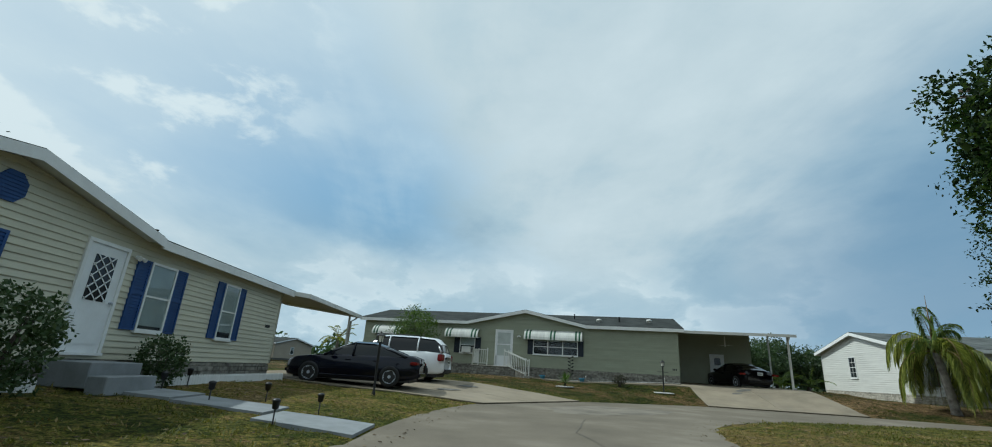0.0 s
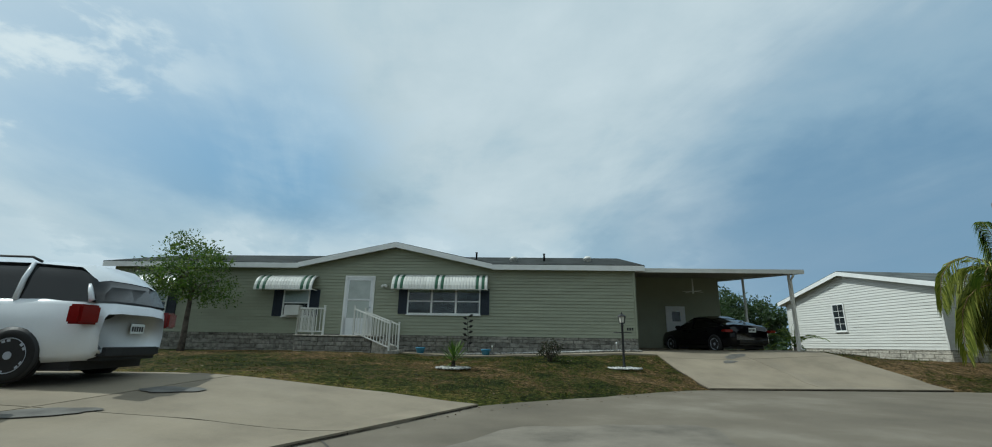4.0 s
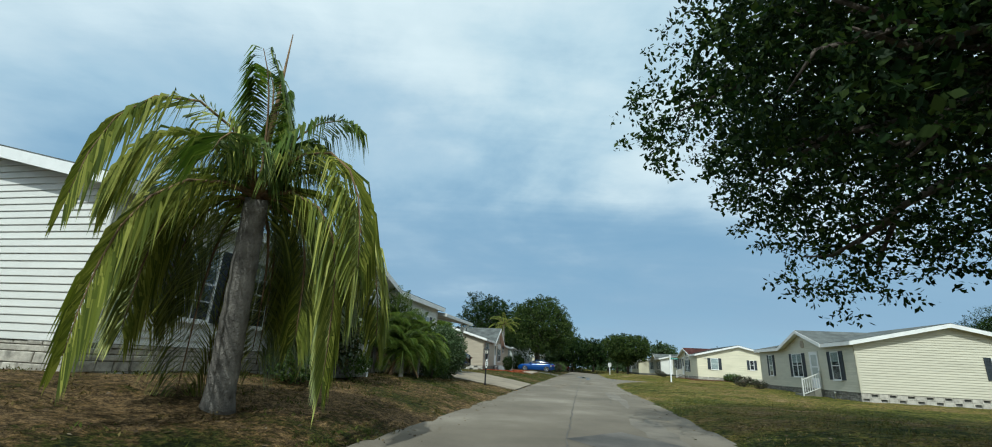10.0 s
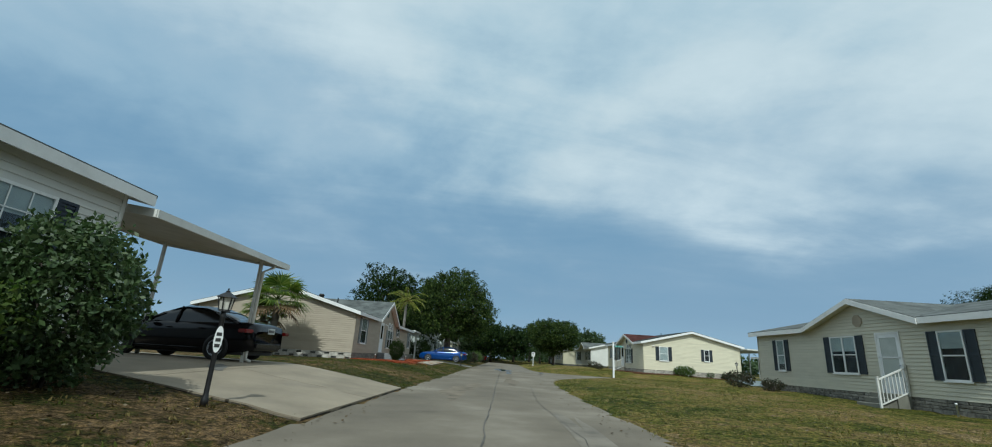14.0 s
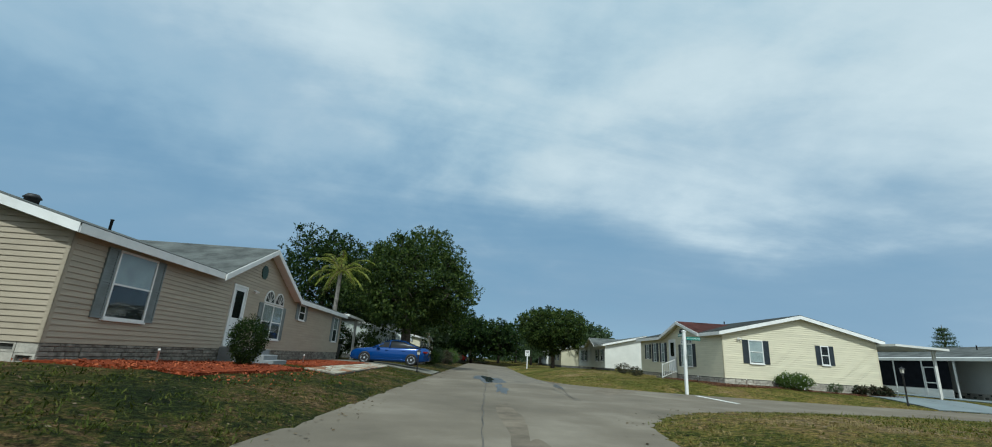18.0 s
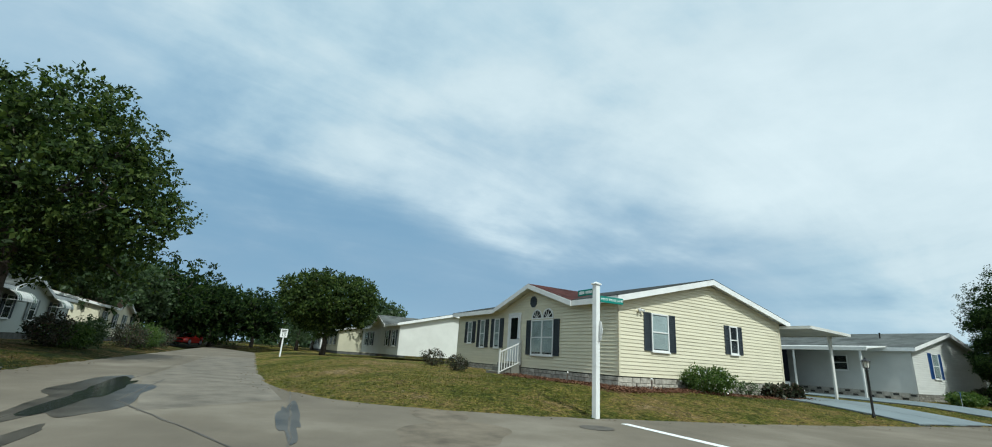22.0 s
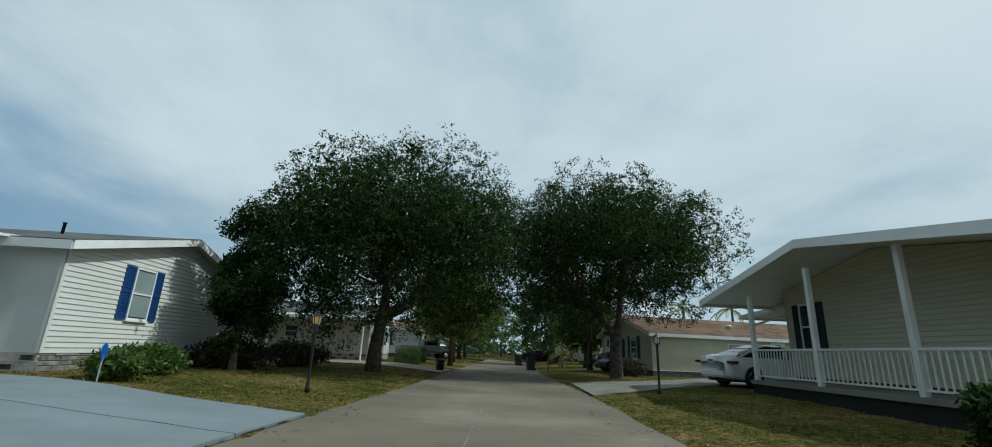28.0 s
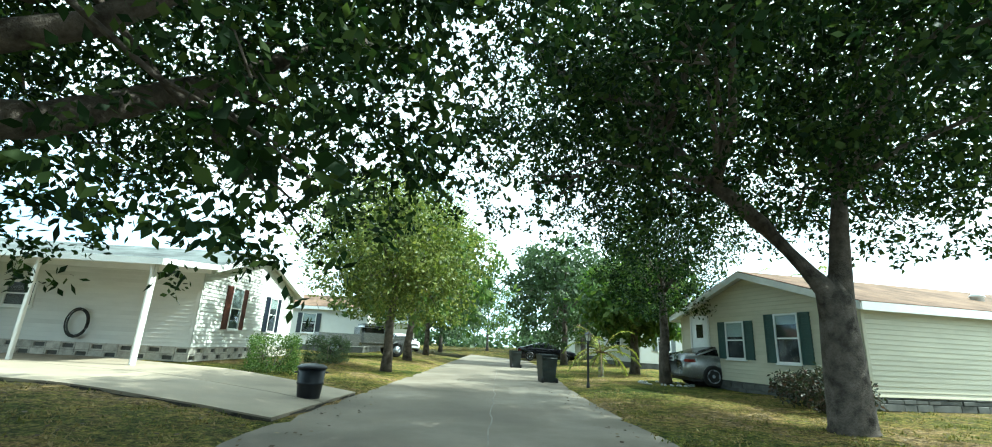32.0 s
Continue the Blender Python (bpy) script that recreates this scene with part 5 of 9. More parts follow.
hL.skirting(("front", "right"), "lattice", "block_white", 0.4)
hL.window("right", 2.3, 1.0, 0.8, 1.45, "shutter_brown", 0.5)
hL.window("right", 5.6, 1.0, 0.8, 1.4, "shutter_navy", 0.3)
hL.window("front", 10.9, 1.35, 0.85, 0.75, None, 0.0)

# houses further along the streets
hN = House((*along((98.8, -6.6), -9, 14), 0.45), 171, 14.0, 9.0, 0.4, 2.85, 3.9, "siding_white", "shingle_grey", "white mobile home down the street", cross=(7.5, 2.4, 3.7), course=0.2, clad=())
for _x in (12.6, 10.4, 4.4, 2.2):
    hN.window("front", _x, 1.1, 0.9, 1.3, "shutter_slate", 0.4, shutter_w=0.3)


def far_house(at, turn, L, W, siding, roof, label, cross=None, gw=True):
    h = House((*at, height1(*at)), turn, L, W, 0.35, 2.8, 3.8, siding, roof, label, cross=cross, course=0.2, clad=())
    h.skirting((), "plain", "stone")
    for k in range(max(2, int(L / 3.2))):
        h.window("front", 1.6 + 3.2 * k, 1.1, 0.9, 1.3, "shutter_slate" if k % 2 else "shutter_grey", 0.4, shutter_w=0.3)
    if gw:
        h.window("left", W * 0.45, 1.1, 0.8, 1.2, None, 0.4)
        h.window("right", W * 0.45, 1.1, 0.8, 1.2, None, 0.4)
    return h


far_house(along((121, -9), -9, 14), 171, 14, 8.5, "siding_beige", "shingle_grey", "beige mobile home far down the street", (6, 2.4, 3.6))
far_house(along((142, -13), -9, 14), 171, 14, 8.5, "siding_white", "shingle_dark", "white mobile home far down the street", (6, 2.4, 3.6))
hP = far_house((96.0, 17.2), -10, 14, 9, "siding_grey", "shingle_grey", "grey mobile home behind the oak", (7, 2.5, 3.6))
awning(hP, "front", 4.8, 2.7, 2.4, 0.6, 0.8)
awning(hP, "front", 11.2, 2.7, 2.0, 0.6, 0.8)
far_house((113.0, 13.2), -10, 14, 9, "siding_yellow", "shingle_brown", "cream mobile home beyond the oak", (7, 2.5, 3.6))
far_house((134, 13), -10, 14, 9, "siding_beige", "shingle_grey", "beige mobile home at the end of the street", (7, 2.5, 3.6))
far_house(along((60.5, -62), -10, 15), 170, 15, 8, "siding_white", "shingle_brown", "white mobile home beyond the driveway")
far_house(along((56.5, -80), -10, 15), 170, 15, 8, "siding_beige", "shingle_grey", "beige mobile home down the shaded street")
far_house((43.5, -56), 172, 15, 8, "siding_white", "shingle_grey", "white mobile home behind young trees")
far_house((39, -76), 172, 15, 8, "siding_cream", "shingle_brown", "cream mobile home far down the shaded street")
far_house((-50, 86), -20, 14, 9, "siding_tan", "shingle_dark", "cream house far behind the carport")
far_house((-52, 46), -10, 12, 9, "siding_tan", "shingle_dark", "tan house far behind the carport")

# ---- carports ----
carport((-7.6, 17.38, 0.45), 90, 0.0, 7.2, -0.65, 3.3, 2.86, 3.3, [(6.7, -0.2, 0.0), (5.6, 3.1, 0.0)], "white metal carport beside the cream house", fall="y", deck="pan_shaded")
carport((*along((11.45, 28.6), -14, 0.35), 0.95), -14, -0.5, 5.85, -0.1, 8.4, 3.03, 3.8, [(5.5, 0.3, 0.08), (5.6, 4.2, 0.0)], "white metal carport roof on posts beside the sage house", fall="y", deck="pan_shaded")
put("back_wall", boxes("back_wall", [(-0.5, 4.6, 4.6, 4.75, -0.3, 3.44)], "siding_sage"), bpy.data.objects["carport.001"])
carport((*along((23.2, 26.6), -10, 17.35), 0.62), -10, 0.0, 5.6, -0.4, 3.7, 2.8, 3.38, [(4.9, 0.1, -0.05), (5.2, 3.4, 0.0)], "white metal carport over a black car", fall="y")
carport((*along((60.2, 22.1), -7, 22.2), 0.45), -7, 0.0, 4.7, -0.4, 7.0, 2.9, 2.85, [(4.2, 0.1, 0.0), (4.2, 6.2, 0.0)], "white metal carport beside the tan house", deck="pan_shaded")
carport((72.4, -12.15, 0.36), -6.5, -1.05, 11.5, -3.1, 0.05, 2.7, 2.8, [(-0.3, -2.85, -0.05), (3.6, -2.75, 0.0), (7.6, -2.75, 0.0)], "white metal carport with posts and a downspout", fall="y", thick=0.12)


# ---- plants ----
def quads(name, pts, mat):
    """Many loose four-sided leaves; pts is n x 4 x 3."""
    n = len(pts)
    me = bpy.data.meshes.new(name)
    me.vertices.add(4 * n)
    me.vertices.foreach_set("co", np.ascontiguousarray(pts, np.float32).ravel())
    me.loops.add(4 * n)
    me.loops.foreach_set("vertex_index", np.arange(4 * n, dtype=np.int32))
    me.polygons.add(n)
    me.polygons.foreach_set("loop_start", np.arange(0, 4 * n, 4, dtype=np.int32))
    me.update(calc_edges=True)
    me.materials.append(M[mat])
    return me


def leaf_cloud(rng, centres, spread, per, size, droop=0.0, slim=0.5):
    """Leaves scattered about twig ends."""
    c = np.repeat(np.asarray(centres), per, 0)
    n = len(c)
    s = np.repeat(np.broadcast_to(np.asarray(spread, float), (len(centres),)), per)[:, None]
    d = rng.normal(0, 1, (n, 3))
    d /= np.linalg.norm(d, axis=1)[:, None] + 1e-9
    p = c + d * s * rng.uniform(0, 1, (n, 1)) ** 0.5 * (1.0, 1.0, 0.75)
    a = rng.normal(0, 1, (n, 3)) + d * 0.6
    a[:, 2] -= droop
    a /= np.linalg.norm(a, axis=1)[:, None]
    b = np.cross(a, rng.normal(0, 1, (n, 3)))
    b /= np.linalg.norm(b, axis=1)[:, None] + 1e-9
    L = size * rng.uniform(0.6, 1.3, (n, 1))
    a, b = a * L, b * L * slim
    return np.stack([p, p + a * 0.5 + b * 0.5, p + a, p + a * 0.5 - b * 0.5], 1)


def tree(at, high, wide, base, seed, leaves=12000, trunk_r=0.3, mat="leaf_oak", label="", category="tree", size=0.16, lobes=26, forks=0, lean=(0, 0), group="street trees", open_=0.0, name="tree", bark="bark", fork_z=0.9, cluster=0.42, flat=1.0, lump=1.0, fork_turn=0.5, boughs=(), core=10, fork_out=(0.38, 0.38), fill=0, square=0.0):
    """A broad tree: tapered trunk and limbs, and a crown of leafy lobes with gaps between them."""
    rng = np.random.RandomState(seed)
    z0 = height1(*at) - 0.05
    e = thing(name, (*at, z0), 0, label, category, group)
    mid = np.array([lean[0], lean[1], (high + base) / 2])
    half = np.array([wide, wide, (high - base) / 2 * flat])
    # lobes over the crown, fuller above
    g = np.arange(lobes) + 0.5
    ph, th = np.arccos(1 - 1.93 * g / lobes), math.pi * (1 + 5**0.5) * g + seed
    dirs = np.stack([np.cos(th) * np.sin(ph), np.sin(th) * np.sin(ph), np.cos(ph)], -1)
    r_l = rng.uniform(0.2, 0.5, lobes) * lump * min(half[0], half[2] * 1.25)
    k = rng.uniform(0.55 + 0.25 * (1 - lump), 0.86 + 0.12 * (1 - lump), (lobes, 1))
    # broad low skirts: the under side keeps its width
    wider = np.where(dirs[:, 2] < 0.15, np.clip(1 - dirs[:, 2] ** 2, 0.12, 1) ** -square, 1.0)
    cen = mid + dirs * half * k * np.stack([wider, wider, np.ones(lobes)], -1)
    inner = mid + rng.uniform(-0.45, 0.45, (lobes // 4, 3)) * half
    cen = np.vstack([cen, inner])
    r_l = np.r_[r_l, rng.uniform(0.25, 0.35, lobes // 4) * lump**0.5 * min(half[0], half[2])]
    keep = rng.uniform(0, 1, len(cen)) > open_
    cen, r_l = cen[keep], r_l[keep]
    # wood
    chunks = []
    top = np.array([lean[0] * 0.5, lean[1] * 0.5, base + (high - base) * 0.35])
    stems = []
    if forks:
        for i in range(forks):
            a = 2 * math.pi * i / forks + fork_turn
            foot = np.array([0.0, 0.0, fork_z * 0.3])
            tip = top + np.array([math.cos(a) * wide * fork_out[i % 2], math.sin(a) * wide * fork_out[i % 2], rng.uniform(-0.3, 0.6)])
            split = np.array([math.cos(a) * trunk_r * 0.45, math.sin(a) * trunk_r * 0.45, fork_z])
            pts = [foot, split, split * 0.62 + tip * 0.38 + np.array([0, 0, 0.12]), tip]
            chunks.append(tube_data(pts, [trunk_r * 0.9, trunk_r * 0.72, trunk_r * 0.55, trunk_r * 0.34], 10))
            stems.append((pts, trunk_r))
        chunks.append(tube_data([(0, 0, -0.1), (0, 0, 0.12), (0, 0, fork_z * 0.6), (0, 0, fork_z * 0.96), (0, 0, fork_z * 1.12)], [trunk_r * 1.75, trunk_r * 1.3, trunk_r * 1.12, trunk_r * 0.95, trunk_r * 0.25], 12))
    else:
        wob = rng.uniform(-0.12, 0.12, (5, 2)) * trunk_r * 3
        pts = [np.array([wob[i][0] * (i > 0) + top[0] * i / 4, wob[i][1] * (i > 0) + top[1] * i / 4, -0.1 + (top[2] + 0.1) * i / 4]) for i in range(5)]
        chunks.append(tube_data(pts, [trunk_r * 1.45, trunk_r * 1.05, trunk_r * 0.95, trunk_r * 0.8, trunk_r * 0.5], 12))
        stems.append((pts, trunk_r))
    put("trunk", mesh_of("trunk", *merge(chunks), bark, True), e)
    limbs = [tube_data(pts, np.linspace(r0, r1, len(pts)), 10) for pts, r0, r1 in boughs]
    for j, (c, r) in enumerate(zip(cen, r_l)):
        if lobes > 40 and j % 3:
            continue
        pts, tr = stems[int(np.argmin([np.linalg.norm(np.array(s[0][-1])[:2] - c[:2]) for s in stems]))]
        s0 = np.array(pts[-1]) * 0.45 + np.array(pts[-2]) * 0.55 if rng.uniform() < 0.6 else np.array(pts[-1])
        m1 = s0 * 0.55 + c * 0.45 + np.array([0, 0, 0.12 * np.linalg.norm(c - s0)]) + rng.uniform(-0.2, 0.2, 3)
        w = max(0.02, tr * 0.36 * r / max(r_l))
        m0 = s0 * 0.78 + c * 0.22 + np.array([0, 0, 0.05 * np.linalg.norm(c - s0)]) + rng.uniform(-0.3, 0.3, 3)
        m2 = s0 * 0.25 + c * 0.75 + np.array([0, 0, 0.08 * np.linalg.norm(c - s0)]) + rng.uniform(-0.35, 0.35, 3)
        limbs.append(tube_data([s0, m0, m1, m2, c], [w, w * 0.85, w * 0.65, w * 0.45, w * 0.2], 6))
        for _ in range(3):
            q = c + np.clip(rng.normal(0, 1, 3), -1.2, 1.2) * r * 0.45
            limbs.append(tube_data([m1 * 0.4 + c * 0.6, (c + q) / 2 + rng.uniform(-0.1, 0.1, 3), q], [w * 0.4, w * 0.28, w * 0.1], 5))
    put("branch_work", mesh_of("branch_work", *merge(limbs), bark, True), e)
    # twig ends on and in each lobe
    twigs, spread = [], []
    per = 14
    total = leaves // per
    share = r_l**2 / (r_l**2).sum()
    for c, r, f in zip(cen, r_l, share):
        m = max(6, int(total * f))
        d = rng.normal(0, 1, (m, 3))
        d /= np.linalg.norm(d, axis=1)[:, None]
        rad = r * rng.uniform(0.45, 1.0, (m, 1)) ** 0.5 * (1 + 0.25 * np.sin(5 * d[:, :1] + c[0]) * np.cos(4 * d[:, 1:2] + c[1]))
        twigs.append(c + d * rad * (1.1, 1.1, 0.85))
        spread.append(np.full(m, min(cluster, 0.5 * r + 0.08)) * rng.uniform(0.5, 1.1, m))
    twigs, spread = np.vstack(twigs), np.concatenate(spread)
    shell = leaf_cloud(rng, twigs, spread, per, size, 0.35)
    # close inner foliage that shuts out the light
    if core:
        inner = np.repeat(cen, core, 0) + rng.normal(0, 0.25, (core * len(cen), 3)) * np.repeat(r_l, core)[:, None]
        shell = np.concatenate([shell, leaf_cloud(rng, inner[rng.uniform(0, 1, len(inner)) > open_ * 2], 0.2, 4, size * 1.5, 0.2, 0.65)])
    if fill:
        d = rng.normal(0, 1, (fill, 3))
        d *= rng.uniform(0, 1, (fill, 1)) ** 0.4 / np.linalg.norm(d, axis=1)[:, None]
        d[:, 2] = np.abs(d[:, 2] + 0.15) - 0.15
        shell = np.concatenate([shell, leaf_cloud(rng, mid + d * half * (0.8, 0.8, 0.78), 0.3, 6, size * 1.5, 0.2, 0.65)])
    put("crown", quads("crown", shell, mat), e)
    return e


def shrub(at, wide, high, seed, mat="leaf_hedge", label="", category="shrub", leaves=2600, size=0.09, box=None, flowers=0, base=0.05, shape="round", name="shrub", group="garden shrubs", z=None):
    """A bush of small leaves about a few woody stems."""
    rng = np.random.RandomState(seed)
    e = thing(name, (*at, (height1(*at) if z is None else z) - 0.02), 0 if box is None else box[2], label, category, group)
    n = leaves // 10
    if box is not None:
        bx, by = box[0], box[1]
        c = rng.uniform(-1, 1, (n, 3))
        face = rng.randint(0, 3, n)
        c[np.arange(n), face] = np.where(rng.uniform(0, 1, n) < 0.8, np.sign(c[np.arange(n), face]) * rng.uniform(0.82, 1.0, n), c[np.arange(n), face])
        c = np.sign(c) * np.abs(c) ** 0.85
        rr = np.maximum(1, np.linalg.norm(c[:, :2] * 0.86, axis=1))[:, None]
        c[:, :2] /= rr
        c = c * (bx / 2, by / 2, high / 2) + (0, 0, high / 2 + base)
        c[:, 2] *= 1 - 0.2 * (np.abs(c[:, 0]) * 2 / bx) ** 3
        c[:, 2] += 0.06 * np.sin(c[:, 0] * 2.3) * (c[:, 2] > high * 0.6)
        sp = 0.14
    else:
        d = rng.normal(0, 1, (n, 3))
        d /= np.linalg.norm(d, axis=1)[:, None]
        rad = rng.uniform(0.3, 1, (n, 1)) ** 0.4 * (1 + 0.16 * np.sin(6 * d[:, :1] + seed) * np.cos(5 * d[:, 1:2]))
        c = d * rad * (wide, wide, high / 2) + (0, 0, high / 2 + base)
        if shape == "goblet":
            f = 0.55 + 0.55 * np.clip(c[:, 2:3] / high, 0, 1)
            c[:, :2] *= f
        sp = 0.16 * max(0.6, wide)
    put("foliage", quads("foliage", leaf_cloud(rng, c, sp, 10, size, 0.1), mat), e)
    stems = []
    for i in range(6):
        a = rng.uniform(0, 6.28)
        w = (box[0] * 0.35 if box is not None else wide * 0.5)
        stems.append(tube_data([(0.05 * math.cos(a), 0.05 * math.sin(a), -0.05), (w * 0.4 * math.cos(a), w * 0.3 * math.sin(a), high * 0.35), (w * math.cos(a), w * 0.6 * math.sin(a), high * 0.75)], [0.025, 0.018, 0.008], 5))
    put("woody_base", mesh_of("woody_base", *merge(stems), "bark", True), e)
    if flowers:
        pick = c[rng.choice(len(c), flowers)] * 1.03
        put("blossom", quads("blossom", leaf_cloud(rng, pick, 0.05, 4, 0.07, 0, 1.0), "flower_white"), e)
    return e


def frond_data(rng, start, az, rise, length, droop, leaflet, count, hang=0.6, curl=1.0, width=0.035):
    """A feather frond: an arching rib with leaflets hanging from both sides."""
    pts, d, p = [], np.array([math.cos(az) * math.cos(rise), math.sin(az) * math.cos(rise), math.sin(rise)]), np.array(start, float)
    n = 14
    for i in range(n + 1):
        pts.append(p.copy())
        d = d + np.array([0, 0, -droop * (0.4 + 1.2 * i / n) / n * 2.2])
        d /= np.linalg.norm(d)
        p = p + d * length / n
    pts = np.array(pts)
    t = np.linspace(0.12, 1.0, count)
    idx = t * n
    i0 = np.clip(idx.astype(int), 0, n - 1)
    f = (idx - i0)[:, None]
    pos = pts[i0] * (1 - f) + pts[i0 + 1] * f
    tan = pts[i0 + 1] - pts[i0]
    tan /= np.linalg.norm(tan, axis=1)[:, None]
    side = np.cross(tan, (0, 0, 1.0))
    side /= np.linalg.norm(side, axis=1)[:, None] + 1e-6
    out = []
    for sg in (-1, 1):
        ln = (leaflet * (0.35 + 0.65 * np.sin(np.pi * np.clip(t * 0.92 + 0.06, 0, 1))) * rng.uniform(0.8, 1.15, count))[:, None]
        dir_ = side * sg * rng.uniform(0.7, 1.0, (count, 1)) + tan * rng.uniform(0.35, 0.7, (count, 1)) + np.array([0, 0, 1]) * rng.uniform(-0.15, 0.25, (count, 1))
        dir_ /= np.linalg.norm(dir_, axis=1)[:, None]
        wv = np.cross(dir_, tan)
        wv /= np.linalg.norm(wv, axis=1)[:, None] + 1e-6
        m = pos + dir_ * ln * 0.5 + np.array([0, 0, -1]) * ln * 0.12 * hang
        e = pos + dir_ * ln * 0.8 + np.array([0, 0, -1]) * ln * 0.6 * hang * rng.uniform(0.7, 1.2, (count, 1))
        w = wv * width * 0.5
        out.append(np.stack([pos, m + w, e, m - w], 1))
    return pts, np.concatenate(out)


def feather_palm(at, trunk_h, r0, fronds, length, seed, leaflet=0.5, count=60, droop=0.5, rises=(-0.2, 1.3), label="", mat="leaf_palm", lean=(0.0, 0.0), spear=0.0, dead=0, hang=0.6, z=None, name="palm_tree", width=0.035, group="palms", bulge=0.0, fresh=0, bare=None):
    rng = np.random.RandomState(seed)
    e = thing(name, (*at, (height1(*at) if z is None else z) - 0.05), 0, label, "palm tree", group)
    n = 16
    pts = [(lean[0] * (i / n) ** 1.4, lean[1] * (i / n) ** 1.4, trunk_h * i / n) for i in range(n + 1)]
    rad = [r0 * (1.25 if i == 0 else 1.0 - 0.25 * i / n + bulge * math.sin(math.pi * i / n)) + (0.012 if i % 2 else 0.0) for i in range(n + 1)]
    put("trunk", tube("trunk", pts, rad, "palm_bark", 12), e)
    head = np.array(pts[-1])
    for i in range(fronds):
        az = i * 2.39996 + rng.uniform(-0.2, 0.2)
        rise = rises[0] + (rises[1] - rises[0]) * (1 - i / max(1, fronds - 1)) + rng.uniform(-0.2, 0.2)
        sag = droop * rng.uniform(0.6, 1.25)
        if bare is not None and i >= fresh and math.cos(az - bare[0]) > math.cos(bare[1]):
            az += 2.1 if math.sin(az - bare[0]) > 0 else -2.1
        rib, lv = frond_data(rng, head + np.array([0, 0, rng.uniform(-0.1, 0.1)]), az, rise, length * rng.uniform(0.72, 1.12) * (0.7 if i < fresh else 1), sag * (0.42 if i < fresh else 1), leaflet, count, hang, width=width)
        f = put("frond", quads("frond", lv, "leaf_date" if i < fresh else mat), e)
        put("rib", tube("rib", rib[::2], [0.028 * (1 - 0.8 * k / 7) for k in range(len(rib[::2]))], "leaf_date" if mat != "leaf_palm" else "frond_dead", 5), f)
    for i in range(dead):
        az = rng.uniform(0, 6.28)
        rib, lv = frond_data(rng, head - np.array([0, 0, 0.15]), az, -0.75, length * 0.7, 0.3, leaflet * 0.7, 30, 1.0, width=width)
        f = put("dead_frond", quads("dead_frond", lv, "frond_dead"), e)
        put("rib", tube("rib", rib[::2], [0.025] * len(rib[::2]), "frond_dead", 5), f)
    if spear:
        put("spear", tube("spear", [head, head + np.array([0.03, 0.02, spear * 0.6]), head + np.array([0.08, 0.03, spear])], [0.05, 0.03, 0.008], "frond_dead", 6), e)
    return e


def fan_palm(at, trunk_h, r0, fans, reach, seed, label="", lean=(0, 0), z=None):
    """A cabbage-type palm with pleated fan leaves."""
    rng = np.random.RandomState(seed)
    e = thing("fan_palm", (*at, (height1(*at) if z is None else z) - 0.05), 0, label, "palm tree", "palms")
    n = 10
    pts = [(lean[0] * i / n, lean[1] * i / n, trunk_h * i / n) for i in range(n + 1)]
    put("trunk", tube("trunk", pts, [r0 * (1.2 - 0.3 * i / n) + (0.02 if i % 2 else 0) for i in range(n + 1)], "palm_bark", 10), e)
    head = np.array(pts[-1])
    for i in range(fans):
        az, rise = i * 2.39996, 1.2 - 1.9 * i / fans + rng.uniform(-0.15, 0.15)
        d = np.array([math.cos(az) * math.cos(rise), math.sin(az) * math.cos(rise), math.sin(rise)])
        hub = head + d * reach * 0.5
        side = np.cross(d, (0, 0, 1.0))
        side /= np.linalg.norm(side)
        out = []
        for k in range(22):
            a = (k - 10.5) / 10.5 * 1.75
            v = d * math.cos(a) + side * math.sin(a)
            L = reach * 0.62 * rng.uniform(0.9, 1.1)
            tip = hub + v * L + np.array([0, 0, -0.3 * L * rng.uniform(0.6, 1.4)])
            m = hub + v * L * 0.5
            w = np.cross(v, np.cross(d, side)) * 0.045
            out.append(np.stack([hub, m + w, tip, m - w]))
        f = put("fan_leaf", quads("fan_leaf", np.array(out), "leaf_date" if i < fans - 4 else "frond_dead"), e)
        put("stalk", tube("stalk", [head, head + d * reach * 0.25, hub], [0.03, 0.022, 0.014], "leaf_date", 5), f)
    return e


def conifer(at, high, wide, seed, label="", tiers=12):
    rng = np.random.RandomState(seed)
    e = thing("conifer", (*at, 0.2), 0, label, "tree", "street trees")
    put("trunk", tube("trunk", [(0, 0, 0), (0, 0, high * 0.5), (0, 0, high)], [0.25, 0.15, 0.03], "bark", 8), e)
    tw = []
    for t in range(tiers):
        z = high * (0.2 + 0.78 * t / tiers)
        r = wide * (1 - t / tiers) ** 0.7 + 0.2
        for k in range(9):
            a = 2 * math.pi * k / 9 + t
            for q in np.linspace(0.25, 1, 7):
                tw.append((r * q * math.cos(a), r * q * math.sin(a), z + 0.12 * r * q * q))
    put("crown", quads("crown", leaf_cloud(rng, np.array(tw), 0.28, 8, 0.3, 0.0, 0.25), "leaf_far"), e)


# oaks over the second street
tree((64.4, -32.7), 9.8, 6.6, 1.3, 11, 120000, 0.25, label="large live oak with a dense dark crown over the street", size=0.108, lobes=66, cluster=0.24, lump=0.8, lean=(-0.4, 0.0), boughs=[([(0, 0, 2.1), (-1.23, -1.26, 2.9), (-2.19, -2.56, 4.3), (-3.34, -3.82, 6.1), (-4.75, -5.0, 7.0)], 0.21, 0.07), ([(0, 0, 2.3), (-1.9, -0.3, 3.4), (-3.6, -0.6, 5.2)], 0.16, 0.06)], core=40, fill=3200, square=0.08)
